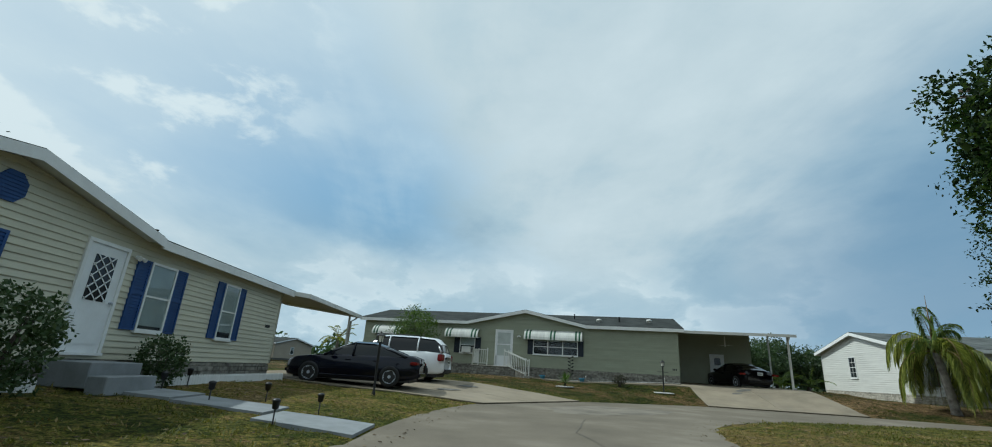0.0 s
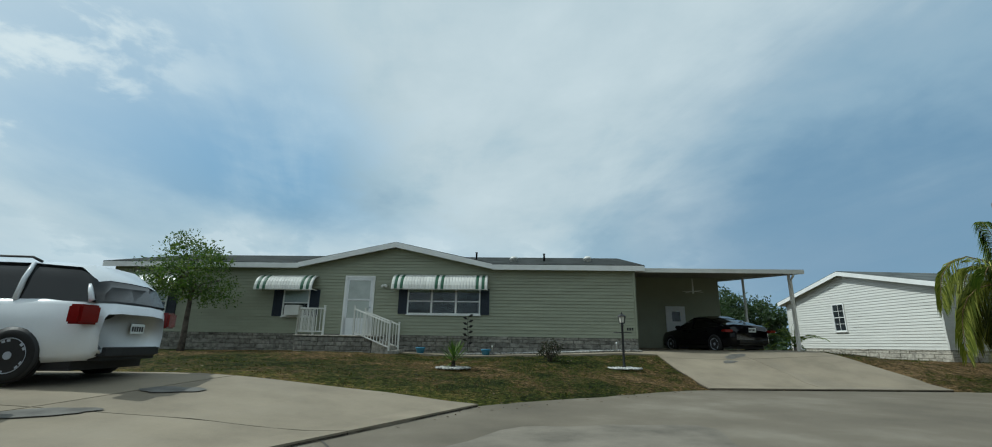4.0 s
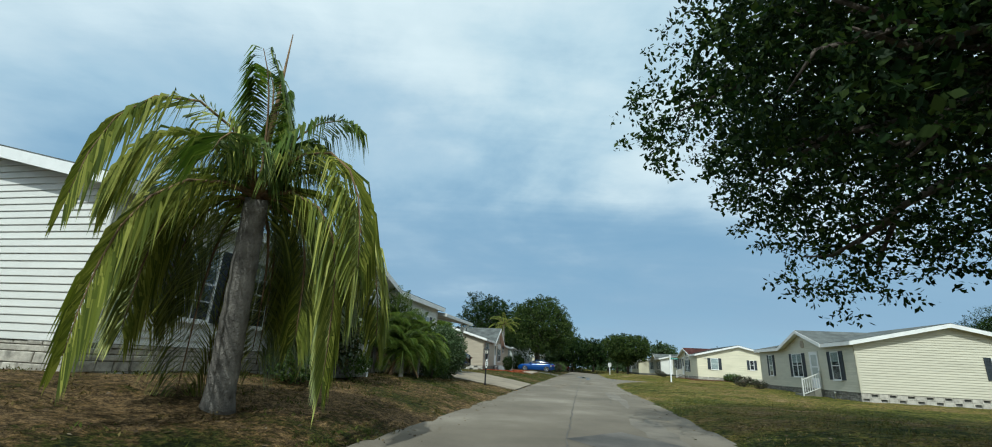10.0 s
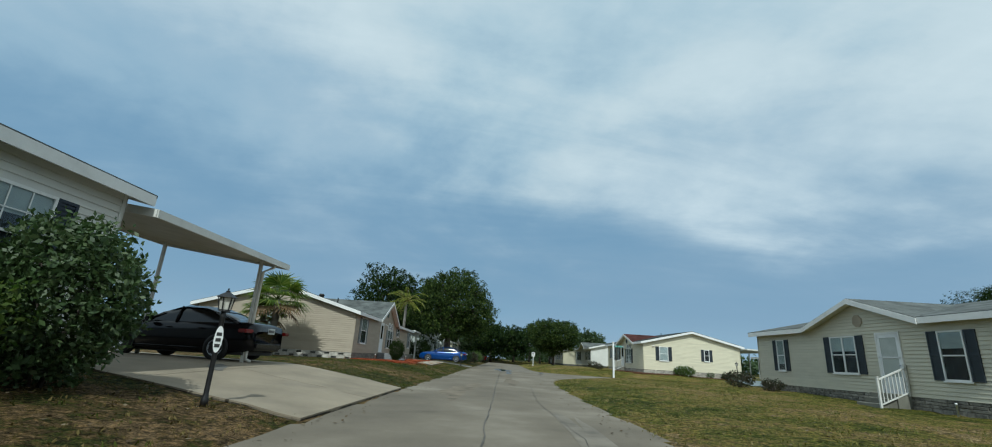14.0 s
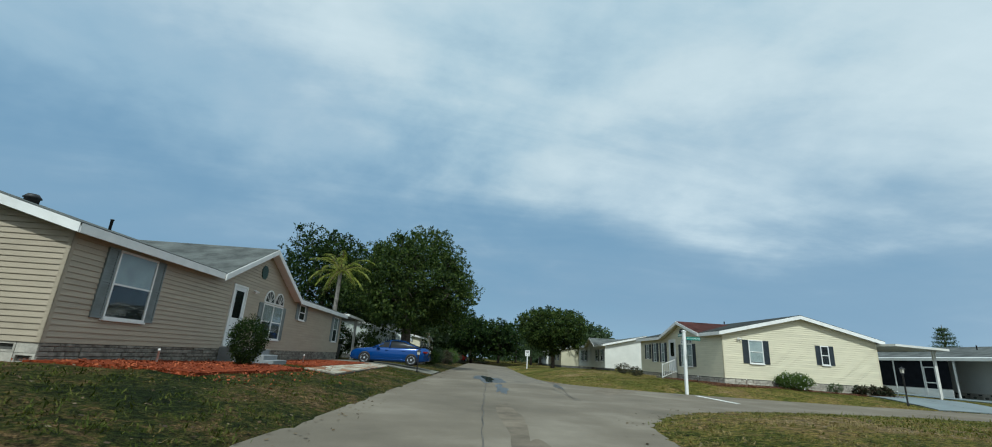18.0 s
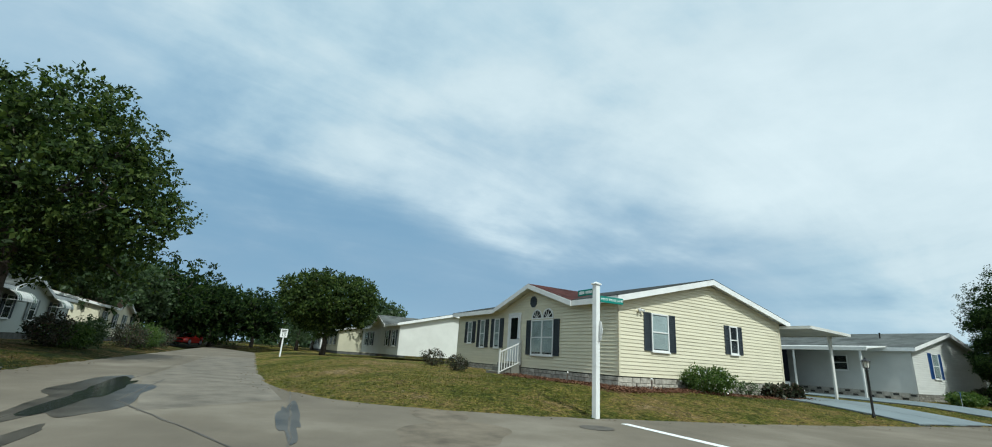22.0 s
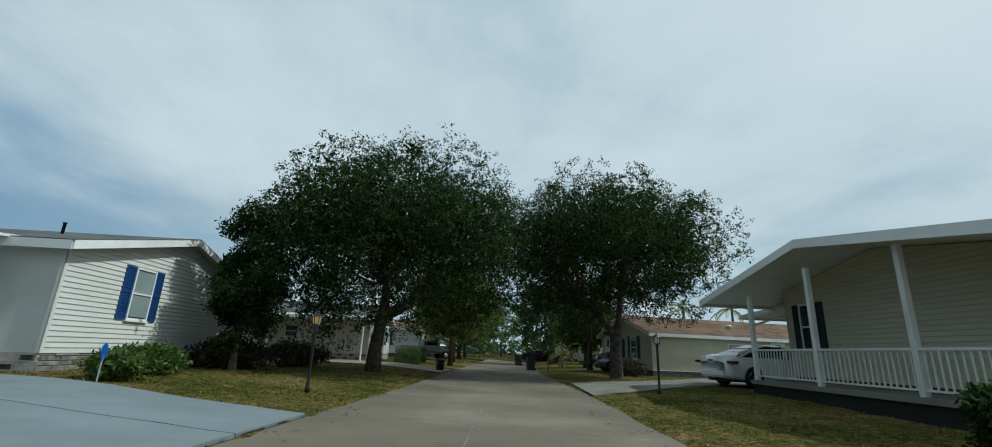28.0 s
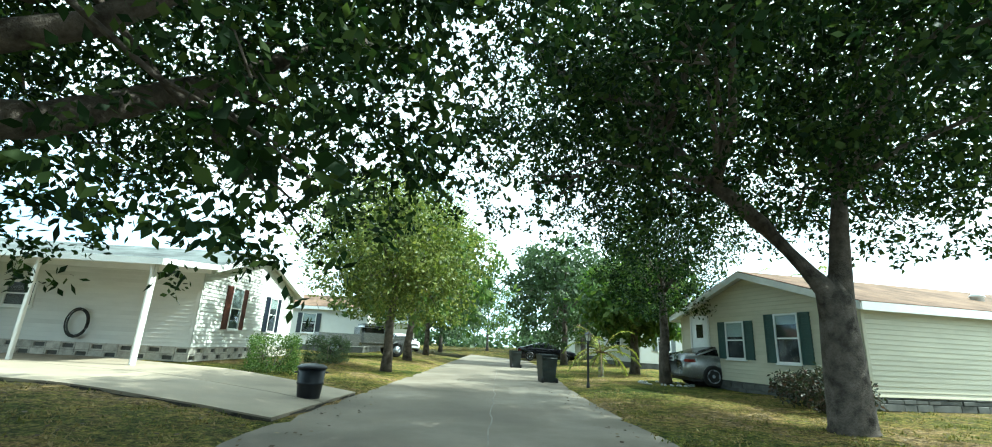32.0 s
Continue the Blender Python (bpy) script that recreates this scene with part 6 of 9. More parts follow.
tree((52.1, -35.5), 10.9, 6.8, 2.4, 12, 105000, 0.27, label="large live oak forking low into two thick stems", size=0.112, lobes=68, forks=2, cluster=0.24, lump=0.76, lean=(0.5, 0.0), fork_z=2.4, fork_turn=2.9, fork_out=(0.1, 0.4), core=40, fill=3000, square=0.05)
tree((49.7, -44.2), 6.8, 3.3, 2.1, 13, 17000, 0.17, label="small oak with bare lower limbs in a stone ring", size=0.13, lobes=26, open_=0.3, core=0)
tree((59.4, -46.8), 7.4, 3.3, 1.6, 14, 30000, 0.16, "leaf_young", label="light green young tree beside the street", size=0.15, lobes=22)
tree((68.5, -28.5), 5.6, 1.1, 0.0, 15, 22000, 0.1, label="dense dark evergreen beside the white gable", size=0.11, lobes=22)
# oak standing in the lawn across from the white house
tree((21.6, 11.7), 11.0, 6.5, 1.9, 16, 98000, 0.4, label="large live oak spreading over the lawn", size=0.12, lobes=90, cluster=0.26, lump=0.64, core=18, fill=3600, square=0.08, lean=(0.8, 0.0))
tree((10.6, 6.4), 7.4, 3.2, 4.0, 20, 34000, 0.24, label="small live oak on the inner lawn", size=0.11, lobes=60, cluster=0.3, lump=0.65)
# down the first street
tree((90.0, 15.0), 11.3, 5.6, 1.9, 17, 42000, 0.4, label="broad dark oak beyond the blue car", size=0.2, lobes=64, cluster=0.3, lump=0.7, core=36, mat="leaf_green")
tree((97.0, 23.5), 12.4, 5.0, 3.0, 18, 18000, 0.28, label="tall airy tree behind the carport", size=0.28, lobes=24, open_=0.12)
tree((105.2, -2.6), 7.4, 4.4, 1.6, 19, 25000, 0.2, label="round-headed tree on a front lawn down the street", size=0.26, lobes=44, cluster=0.3, lump=0.7, mat="leaf_green")
for _i, (_x, _y, _h, _w) in enumerate([(116, 15, 9, 4.5), (126, 12, 8, 4.5), (139, 10, 9, 5), (155, 5, 10, 6), (150, -14, 8, 5), (120, -14, 7, 3.5), (104, 20, 10, 5)]):
    tree((_x, _y), _h, _w, 1.5, 30 + _i, 5800, 0.22, "leaf_far", label="leafy tree far down the street", size=0.42, lobes=18)
for _i, (_x, _y, _h, _w) in enumerate([(58.0, -56, 9.5, 4.8), (55.8, -67, 10, 5), (47.5, -50, 6, 2.6), (47.0, -60, 9, 4.8), (40, -72, 9, 5), (52, -86, 10, 6), (41, -108, 11, 8), (34, -84, 9, 5)]):
    tree((_x, _y), _h, _w, 1.5, 50 + _i, 8000, 0.2, "leaf_light" if _i % 2 == 0 else "leaf_far", label="leafy tree beside the shaded street", size=0.35, lobes=18)
tree((-21.0, 13.5), 8.3, 4.4, 2.5, 70, 24000, 0.3, label="dark tree rising behind the cream house", size=0.2, lobes=22, open_=0.2)
tree((-4.9, 30.4), 4.1, 1.7, 1.3, 71, 6000, 0.09, "leaf_light", label="thin young tree in front of the sage house", size=0.1, lobes=16, open_=0.2)
for _i, (_x, _y, _h, _w) in enumerate([(16.5, 45, 3.3, 2.4), (20, 47, 4.0, 2.6), (23.5, 44, 3.4, 2.3), (13, 49, 3.8, 2.6), (27, 48, 5, 3), (9, 52, 5, 3), (48, 44, 7, 3.5), (54, 40, 6, 3)]):
    tree((_x, _y), _h, _w, 0.4, 80 + _i, 6000, 0.12, "leaf_far", label="wild thicket behind the lots", size=0.2, lobes=16)
for _i, (_x, _y, _h, _w) in enumerate([(138, 6.5, 10, 5), (141, 2.5, 9, 4.5), (139, -2.5, 8.5, 4.5), (131, 11, 10, 5.5), (160, 0, 11, 7), (165, -12, 10, 7), (118, 22, 10, 5.5)]):
    tree((_x, _y), _h, _w, 0.8, 200 + _i, 6500, 0.25, "leaf_oak", label="dark leafy tree closing the street's far end", size=0.42, lobes=22)
for _i, (_x, _y, _h, _w) in enumerate([(21.5, 40.0, 3.6, 2.3), (24.8, 41.8, 4.0, 2.5), (27.3, 41.5, 3.6, 2.4), (19.0, 42.5, 3.4, 2.4), (22.5, 45.5, 4.6, 2.8)]):
    tree((_x, _y), _h, _w, 0.2, 220 + _i, 6500, 0.12, "leaf_far", label="wild thicket behind the white gable", size=0.21, lobes=26)
for _i, (_x, _y, _w, _h) in enumerate([(93.3, 13.4, 0.9, 1.5), (94.6, 12.6, 0.8, 1.2), (96.0, 12.2, 0.9, 1.6), (103.5, 10.6, 1.1, 1.5), (105.6, 9.9, 1.2, 1.7), (108.0, 9.6, 1.1, 1.4), (111.0, 9.0, 1.2, 1.6)]):
    shrub((_x, _y), _w, _h, 240 + _i, ("leaf_dark", "leaf_light", "leaf_hedge")[_i % 3], "garden shrub in front of a house down the street", leaves=2600, size=0.13)
conifer((108, -66), 10.0, 2.6, 90, "layered pine standing far behind the houses")
conifer((128, -6), 8.0, 1.6, 91, "slim pine far down the street")

# palms
feather_palm((23.0, 24.1), 2.95, 0.2, 31, 3.4, 5, 0.8, 96, 3.2, (0.3, 1.5), "queen palm with long drooping yellow-green fronds", lean=(-0.7, -0.35), spear=2.9, dead=0, hang=1.7, width=0.046, fresh=6, bare=(-2.7, 0.8))
for _i, (_x, _y, _h) in enumerate([(32.6, 24.6, 1.3), (33.6, 24.2, 1.7), (34.5, 24.0, 1.5), (35.4, 23.7, 1.2), (33.9, 25.1, 1.9), (33.0, 23.7, 1.0), (34.4, 23.4, 1.1)]):
    feather_palm((_x, _y), _h, 0.08, 44, 1.4, 100 + _i, 0.36, 90, 0.9, (0.0, 1.45), "clump of small date palms with feathery green fronds", "leaf_date", hang=0.7, width=0.022, dead=4)
fan_palm((57.7, 26.0), 3.0, 0.17, 24, 1.8, 6, "cabbage palm with fan leaves beside the tan gable")
fan_palm((58.6, 26.9), 2.2, 0.16, 18, 1.4, 7, "shorter cabbage palm beside the tan gable")
feather_palm((85.0, 20.4), 6.3, 0.17, 18, 2.8, 8, 0.5, 40, 0.8, (-0.3, 1.2), "slim queen palm with a pale trunk beyond the carport", hang=0.9, width=0.06)
for _i, (_x, _y) in enumerate([(31, -60), (27, -57)]):
    feather_palm((_x, _y), 6.5, 0.16, 14, 3.0, 110 + _i, 0.5, 30, 0.8, (-0.2, 1.2), "tall queen palm behind the brown roof", width=0.07)
feather_palm((50.4, -47.8), 1.0, 0.12, 16, 1.9, 120, 0.35, 30, 0.8, (-0.2, 1.2), "low palm beside the shaded street", "leaf_palm", width=0.04)
feather_palm((-13.0, 40.0), 2.2, 0.14, 14, 2.0, 121, 0.4, 26, 0.8, (-0.2, 1.2), "palm between the far houses", width=0.05)

# shrubs and hedges
shrub((57.0, 38.0), 2.0, 3.6, 181, "leaf_oak", "dark bush behind the carport", leaves=7000, size=0.16)
tree((28.3, 25.0), 3.7, 1.2, 0.0, 130, 26000, 0.08, "leaf_magnolia", label="dark-leaved small magnolia by the porch", size=0.13, lobes=30, category="tree", cluster=0.3, core=8)
shrub((38.1, 22.9), 1.0, 2.3, 131, "leaf_hedge", "large loose green bush beside the driveway", leaves=14000, size=0.1)
shrub((36.6, 23.2), 0.8, 1.5, 132, "leaf_light", "loose green bush beside the palms", leaves=4000, size=0.09)
shrub((26.3, 24.5), 0.6, 0.85, 180, "leaf_light", "yellow-green shrub before the porch railing", leaves=3000, size=0.08)
shrub((29.0, 24.4), 0.7, 0.8, 133, "leaf_light", "low yellow-green shrub under the magnolia", leaves=3000, size=0.08)
shrub((64.95, 19.75), 0.62, 1.45, 134, "leaf_oak", "clipped dark green bush in red mulch", leaves=9000, size=0.06, shape="goblet", base=0.0)
shrub((-6.7, 6.5), 0.72, 1.45, 135, "leaf_hedge", "straggling dark green shrub by the door", leaves=3600, size=0.09)
shrub((-7.1, 10.45), 0.5, 1.05, 136, "leaf_hedge", "small dark shrub below the window", leaves=2600, size=0.08)
shrub((72.7, -6.3), 0.95, 0.8, 137, "leaf_light", "flowering bush with white blossom beside the gable", leaves=6000, size=0.09, flowers=90)
shrub((72.6, -8.9), 0.35, 0.55, 138, "leaf_hedge", "small green bush beside the gable", leaves=900, size=0.06)
for _i, (_x, _y) in enumerate([(72.3, -10.2), (72.2, -10.9), (72.1, -11.6)]):
    shrub((_x, _y), 0.3, 0.45, 139 + _i, "leaf_dark", "low reddish grassy plant beside the gable", leaves=900, size=0.16)
shrub((57.4, -14.8), 1.5, 0.92, 145, "leaf_oak", "long clipped hedge beside the driveway", "hedge", 26000, 0.075, box=(3.1, 1.5, 168))
shrub((62.6, -43.6), 1.0, 0.85, 146, "leaf_light", "clipped yellow-green hedge by the gable", "hedge", 7000, 0.06, box=(2.4, 1.2, 100))
shrub((61.6, -49.0), 1.0, 0.9, 147, "leaf_hedge", "clipped dark hedge beyond the gable", "hedge", 7000, 0.06, box=(2.6, 1.2, 80))
shrub((69.4, -25.2), 0.8, 0.6, 148, "leaf_light", "weedy flower bed below the window", leaves=3000, size=0.12)
shrub((69.2, -23.6), 0.6, 0.5, 149, "leaf_light", "weedy low plants beside the slab", leaves=1600, size=0.12)
shrub((69.0, -29.9), 1.2, 0.9, 150, "leaf_dark", "low dark shrubs under the oak", leaves=5000, size=0.12)
shrub((67.6, -33.4), 1.3, 0.9, 151, "leaf_dark", "low dark shrubs under the oak", leaves=5000, size=0.12)
shrub((50.2, -37.6), 0.9, 0.9, 152, "leaf_dark", "dark shrub before the brown-roofed house", leaves=3500, size=0.1)
shrub((80.5, -0.9), 0.5, 0.6, 153, "leaf_dark", "low dark shrub along the skirting", leaves=1200, size=0.08)
shrub((83.5, -1.4), 0.6, 0.7, 154, "leaf_dark", "low dark shrub along the skirting", leaves=1400, size=0.08)
shrub((53.0, 2.1), 0.7, 0.8, 155, "leaf_dark", "low dark shrub at the end of the house", leaves=1800, size=0.09)
shrub((50.8, 2.0), 0.5, 0.5, 156, "leaf_dark", "low dark shrub along the skirting", leaves=1200, size=0.08)
shrub((7.1, 26.6), 0.35, 0.6, 157, "leaf_dark", "small shrub on the lawn", leaves=900, size=0.07)
shrub((81.0, 22.0), 1.0, 1.6, 158, "leaf_dark", "dark plants beside the carport", leaves=4000, size=0.12)
for _i, (_x, _y, _w, _h) in enumerate([(88.2, 20.4, 1.3, 2.6), (88.6, 18.3, 1.2, 2.1), (87.4, 27.6, 1.4, 3.0), (84.4, 27.9, 1.4, 2.8)]):
    shrub((_x, _y), _w, _h, 190 + _i, "leaf_oak", "tall dark hedge bush in the oak's shade", leaves=6000, size=0.13)
shrub((94.0, 13.2), 0.8, 1.1, 159, "leaf_light", "garden shrubs along the street", leaves=2500, size=0.12)
shrub((101.0, 12.6), 0.9, 1.2, 160, "leaf_far", "garden shrubs along the street", leaves=2500, size=0.12)
for _i, (_x, _y, _w) in enumerate([(20.0, 33.0, 0.7), (20.8, 31.4, 0.5), (22.2, 37.0, 1.0)]):
    feather_palm((_x, _y), 0.4, 0.07, 9, 1.5, 170 + _i, 0.35, 24, 0.7, (0.3, 1.3), "young palm at the corner of the white gable", "leaf_date", width=0.03)


def tree_line():
    """Woods closing the horizon all round."""
    rng = np.random.RandomState(300)
    n = 420
    a = rng.uniform(0, 6.283, n)
    r = rng.uniform(185, 260, n)
    top = rng.uniform(4.5, 10.5, n)
    mid = np.stack([45 + r * np.cos(a), -10 + r * np.sin(a), top * 0.5], -1)
    wide = rng.uniform(3.5, 7.0, n)
    per = 130
    d = rng.normal(0, 1, (n * per, 3))
    d /= np.linalg.norm(d, axis=1)[:, None]
    c = np.repeat(mid, per, 0) + d * np.repeat(np.stack([wide, wide, top * 0.5], -1), per, 0) * rng.uniform(0.5, 1.05, (n * per, 1))
    c[:, 2] = np.maximum(c[:, 2], 0.3)
    me = quads("woods", leaf_cloud(rng, c, 0.6, 1, 1.9, 0.1, 0.7), "leaf_far")
    tagged(new("woods", me), "dark line of far woods behind the park", "woods", kind="stuff")


tree_line()


# ---- vehicles ----
def loft(name, rings, mat, cap=True):
    verts, faces = [], []
    k = len(rings[0])
    for r in rings:
        verts += r
    for i in range(len(rings) - 1):
        for j in range(k - 1):
            faces.append((i * k + j, i * k + j + 1, (i + 1) * k + j + 1, (i + 1) * k + j))
    if cap:
        faces += [tuple(range(k)), tuple(range(len(verts) - 1, len(verts) - k - 1, -1))]
    return mesh_of(name, verts, faces, mat, True)


def car(at, turn, paint, label, style="sedan", z=None, group="parked cars", name="car"):
    """A parked car, nose along +x, with its floor at the origin's height."""
    suv = style == "suv"
    L, Wd, H = (4.95, 0.96, 1.78) if suv else (4.75, 0.915, 1.46)
    e = thing(name, (*at, (height1(*at) + 0.04) if z is None else z), turn, label, "car", group)
    f, r = L / 2, -L / 2
    # x, half width, sill height, belt height
    if suv:
        st = [(f, 0.62, 0.42, 0.78), (f - 0.08, 0.8, 0.3, 0.98), (f - 0.35, 0.92, 0.24, 1.06), (f - 1.2, 0.96, 0.24, 1.13), (0.6, 0.96, 0.24, 1.16), (-0.6, 0.96, 0.24, 1.18), (r + 0.8, 0.96, 0.26, 1.2), (r + 0.25, 0.93, 0.3, 1.2), (r + 0.06, 0.87, 0.36, 1.12), (r, 0.78, 0.42, 0.98)]
        gh = [(f - 1.25, 1.12, 0.0), (f - 1.75, 1.15, 0.42), (f - 2.15, 1.16, 0.6), (0.0, 1.17, 0.62), (r + 1.2, 1.18, 0.6), (r + 0.5, 1.19, 0.54), (r + 0.22, 1.19, 0.3), (r + 0.1, 1.18, 0.0)]
    else:
        st = [(f, 0.55, 0.36, 0.62), (f - 0.1, 0.74, 0.24, 0.74), (f - 0.4, 0.88, 0.2, 0.84), (f - 1.3, 0.91, 0.19, 0.96), (0.6, 0.915, 0.19, 0.99), (-0.6, 0.915, 0.19, 1.01), (r + 0.9, 0.91, 0.2, 1.04), (r + 0.3, 0.86, 0.25, 1.06), (r + 0.05, 0.8, 0.32, 0.98), (r, 0.72, 0.36, 0.82)]
        gh = [(f - 1.3, 0.95, 0.0), (f - 1.8, 0.97, 0.28), (f - 2.25, 0.98, 0.43), (0.0, 0.99, 0.46), (-0.7, 1.0, 0.44), (r + 1.25, 1.02, 0.3), (r + 0.75, 1.04, 0.12), (r + 0.45, 1.05, 0.0)]
    rings = []
    for x, w, zb, zt in st:
        hgt = zt - zb
        half = [(w * 0.3, zb), (w * 0.86, zb), (w * 0.97, zb + 0.1 * hgt), (w, zb + 0.45 * hgt), (w * 0.985, zb + 0.62 * hgt), (w * 0.955, zb + 0.9 * hgt), (w * 0.88, zt), (w * 0.5, zt + 0.025)]
        rings.append([(x, -y, z) for y, z in half] + [(x, y, z) for y, z in reversed(half)])
    body = put("body", loft("body", rings, paint), e)
    rings, roofs = [], []
    for x, zb, up in gh:
        w = Wd * 0.9
        half = [(w, zb - 0.03), (w * (1 - 0.1 * min(1, up / 0.4)), zb + up * 0.55), (w * (1 - 0.2 * min(1, up / 0.4)), zb + up * 0.93), (w * 0.55, zb + up + 0.012), (0.0, zb + up + 0.022)]
        rings.append([(x, -y, z) for y, z in half] + [(x, y, z) for y, z in reversed(half[:-1])])
        if up > 0.27:
            top = [(w * 0.83, zb + up * 0.9 + 0.012), (w * 0.55, zb + up + 0.026), (0, zb + up + 0.036)]
            roofs.append([(x, -y, z) for y, z in top] + [(x, y, z) for y, z in reversed(top[:-1])])
    glass = put("greenhouse", loft("greenhouse", rings, "car_glass"), e, label="dark car windows")
    put("roof_panel", loft("roof_panel", roofs, paint, False), glass)
    pil = []
    for k in ([1, 3, 5] if not suv else [1, 3, 4, 6]):
        x, zb, up = gh[k]
        x2 = x - (0.25 if k == 1 else -0.12 if k >= 5 else 0.0)
        for s in (-1, 1):
            w = Wd * 0.9
            base_x = gh[0][0] - 0.05 if k == 1 else (gh[-1][0] + 0.05 if k == len(gh) - 2 or (k == 5 and not suv) else x)
            pil.append(tube_data([(base_x, s * (w + 0.008), zb - 0.02), ((base_x + x2) / 2, s * (w * 0.93 + 0.012), zb + up * 0.5), (x2, s * (w * 0.8 + 0.02), zb + up * 0.93)], [0.04, 0.035, 0.03], 6))
    put("pillar_frame", mesh_of("pillar_frame", *merge(pil), paint, True), glass)
    R = 0.37 if suv else 0.335
    axles = (f - 0.93, r + (1.03 if suv else 1.0))
    tyre = lathe("tyre", [(R * 0.66, -0.1), (R * 0.93, -0.11), (R, -0.08), (R, 0.08), (R * 0.93, 0.11), (R * 0.66, 0.1), (R * 0.62, 0.06), (R * 0.62, -0.06), (R * 0.66, -0.1)], "tyre", 28)
    v, fa = [], []
    spokes = []
    for k in range(5):
        a = 2 * math.pi * k / 5
        for o in (-0.16, 0.16):
            spokes.append(beam_data((0.05 * math.cos(a + o * 2), 0.05 * math.sin(a + o * 2), 0.085), (R * 0.62 * math.cos(a + o), R * 0.62 * math.sin(a + o), 0.095), 0.045, 0.03))
    rimv = lathe("rim_disc", [(0.0, 0.05), (R * 0.6, 0.03), (R * 0.64, 0.1), (R * 0.67, 0.11), (R * 0.67, 0.09), (0.0, 0.02)], "alloy", 28)
    spk = mesh_of("wheel_spider", *merge(spokes + [tube_data([(0, 0, 0.05), (0, 0, 0.1)], [0.07, 0.055], 12)]), "alloy")
    back = lathe("brake_disc", [(0.0, 0.03), (R * 0.6, 0.034), (R * 0.6, 0.05), (0.0, 0.052)], "plastic_black", 20)
    for ax in axles:
        for s in (-1, 1):
            wheel = put("wheel", tyre, e, (ax, s * (Wd - 0.095), R), (-90 * s, 0, 0))
            put("rim", rimv, wheel)
            put("wheel_spider", spk, wheel)
            put("brake_disc", back, wheel, (0, 0, 0.022))
            # black disc on the uncut body stands for the shaded wheel well
            put("wheel_arch", lathe("wheel_arch", [(R * 0.5, -0.05), (R + 0.022, -0.05), (R + 0.022, 0.01), (R * 0.5, 0.006)], "plastic_black", 28), e, (ax, s * (Wd - 0.008), R + 0.01), (-90 * s, 0, 0))
    zt = st[-2][3]
    zf = st[1][3]
    for s in (-1, 1):
        put("tail_light", soft_box("tail_light", (r - 0.015, r + (0.26 if not suv else 0.2), -0.17, 0.17, zt - (0.3 if suv else 0.21), zt - (0.02 if suv else 0.11)), "tail_red", 0.03), body, (0.0, s * 0.68, 0), (0, 0, -8 * s))
        put("head_light", soft_box("head_light", (f - 0.42, f - 0.06, -0.12, 0.14, zf - 0.12, zf + 0.0), "lamp_clear", 0.03), body, (0.0, s * 0.66, -0.02), (0, 0, -18 * s))
        put("wing_mirror", soft_box("wing_mirror", (-0.1, 0.1, -0.11, 0.11, -0.07, 0.07), paint, 0.04), body, (gh[1][0] + 0.12, s * (Wd + 0.1), gh[1][1] + 0.06))
        for hx in (0.15, -0.85):
            put("door_handle", soft_box("door_handle", (-0.1, 0.1, -0.015, 0.015, -0.015, 0.015), paint, 0.01, 1), body, (hx, s * (Wd + 0.005), 0.84 if not suv else 0.98))
        put("side_trim", soft_box("side_trim", (-1.25, 1.2, -0.012, 0.012, -0.02, 0.02), paint if not suv else "plastic_black", 0.008, 1), body, (0, s * (Wd * 0.985), 0.3 if not suv else 0.4))
    put("rear_bumper", soft_box("rear_bumper", (r - 0.05, r + 0.25, -0.72, 0.72, 0.3, 0.56), "plastic_black" if suv else paint, 0.07, 3), body)
    put("front_bumper", soft_box("front_bumper", (f - 0.3, f + 0.03, -0.66, 0.66, 0.26, 0.5), "plastic_black" if suv else paint, 0.07, 3), body)
    put("grille", soft_box("grille", (f - 0.08, f + 0.02, -0.42, 0.42, 0.5, 0.64 if not suv else 0.86), "plastic_black", 0.03), body)
    put("number_plate", soft_box("number_plate", (r - 0.045, r - 0.02, -0.16, 0.16, zt - (0.42 if suv else 0.2), zt - (0.26 if suv else 0.04)), "plate", 0.006, 1), body)
    put("plate_mark", boxes("plate_mark", [(r - 0.049, r - 0.0452, -0.12 + 0.06 * i, -0.08 + 0.06 * i, zt - (0.38 if suv else 0.16), zt - (0.3 if suv else 0.08)) for i in range(5)], "ink_dark"), body)
    put("underbody", boxes("underbody", [(r + 0.3, f - 0.35, -Wd + 0.16, Wd - 0.16, 0.16, 0.32)], "plastic_black"), body)
    if suv:
        for s in (-1, 1):
            put("roof_rail", tube("roof_rail", [(0.75, s * 0.68, H + 0.0), (0.6, s * 0.68, H + 0.06), (-1.2, s * 0.68, H + 0.05), (-1.35, s * 0.68, H - 0.02)], [0.02] * 4, "plastic_black", 6), glass)
    return e


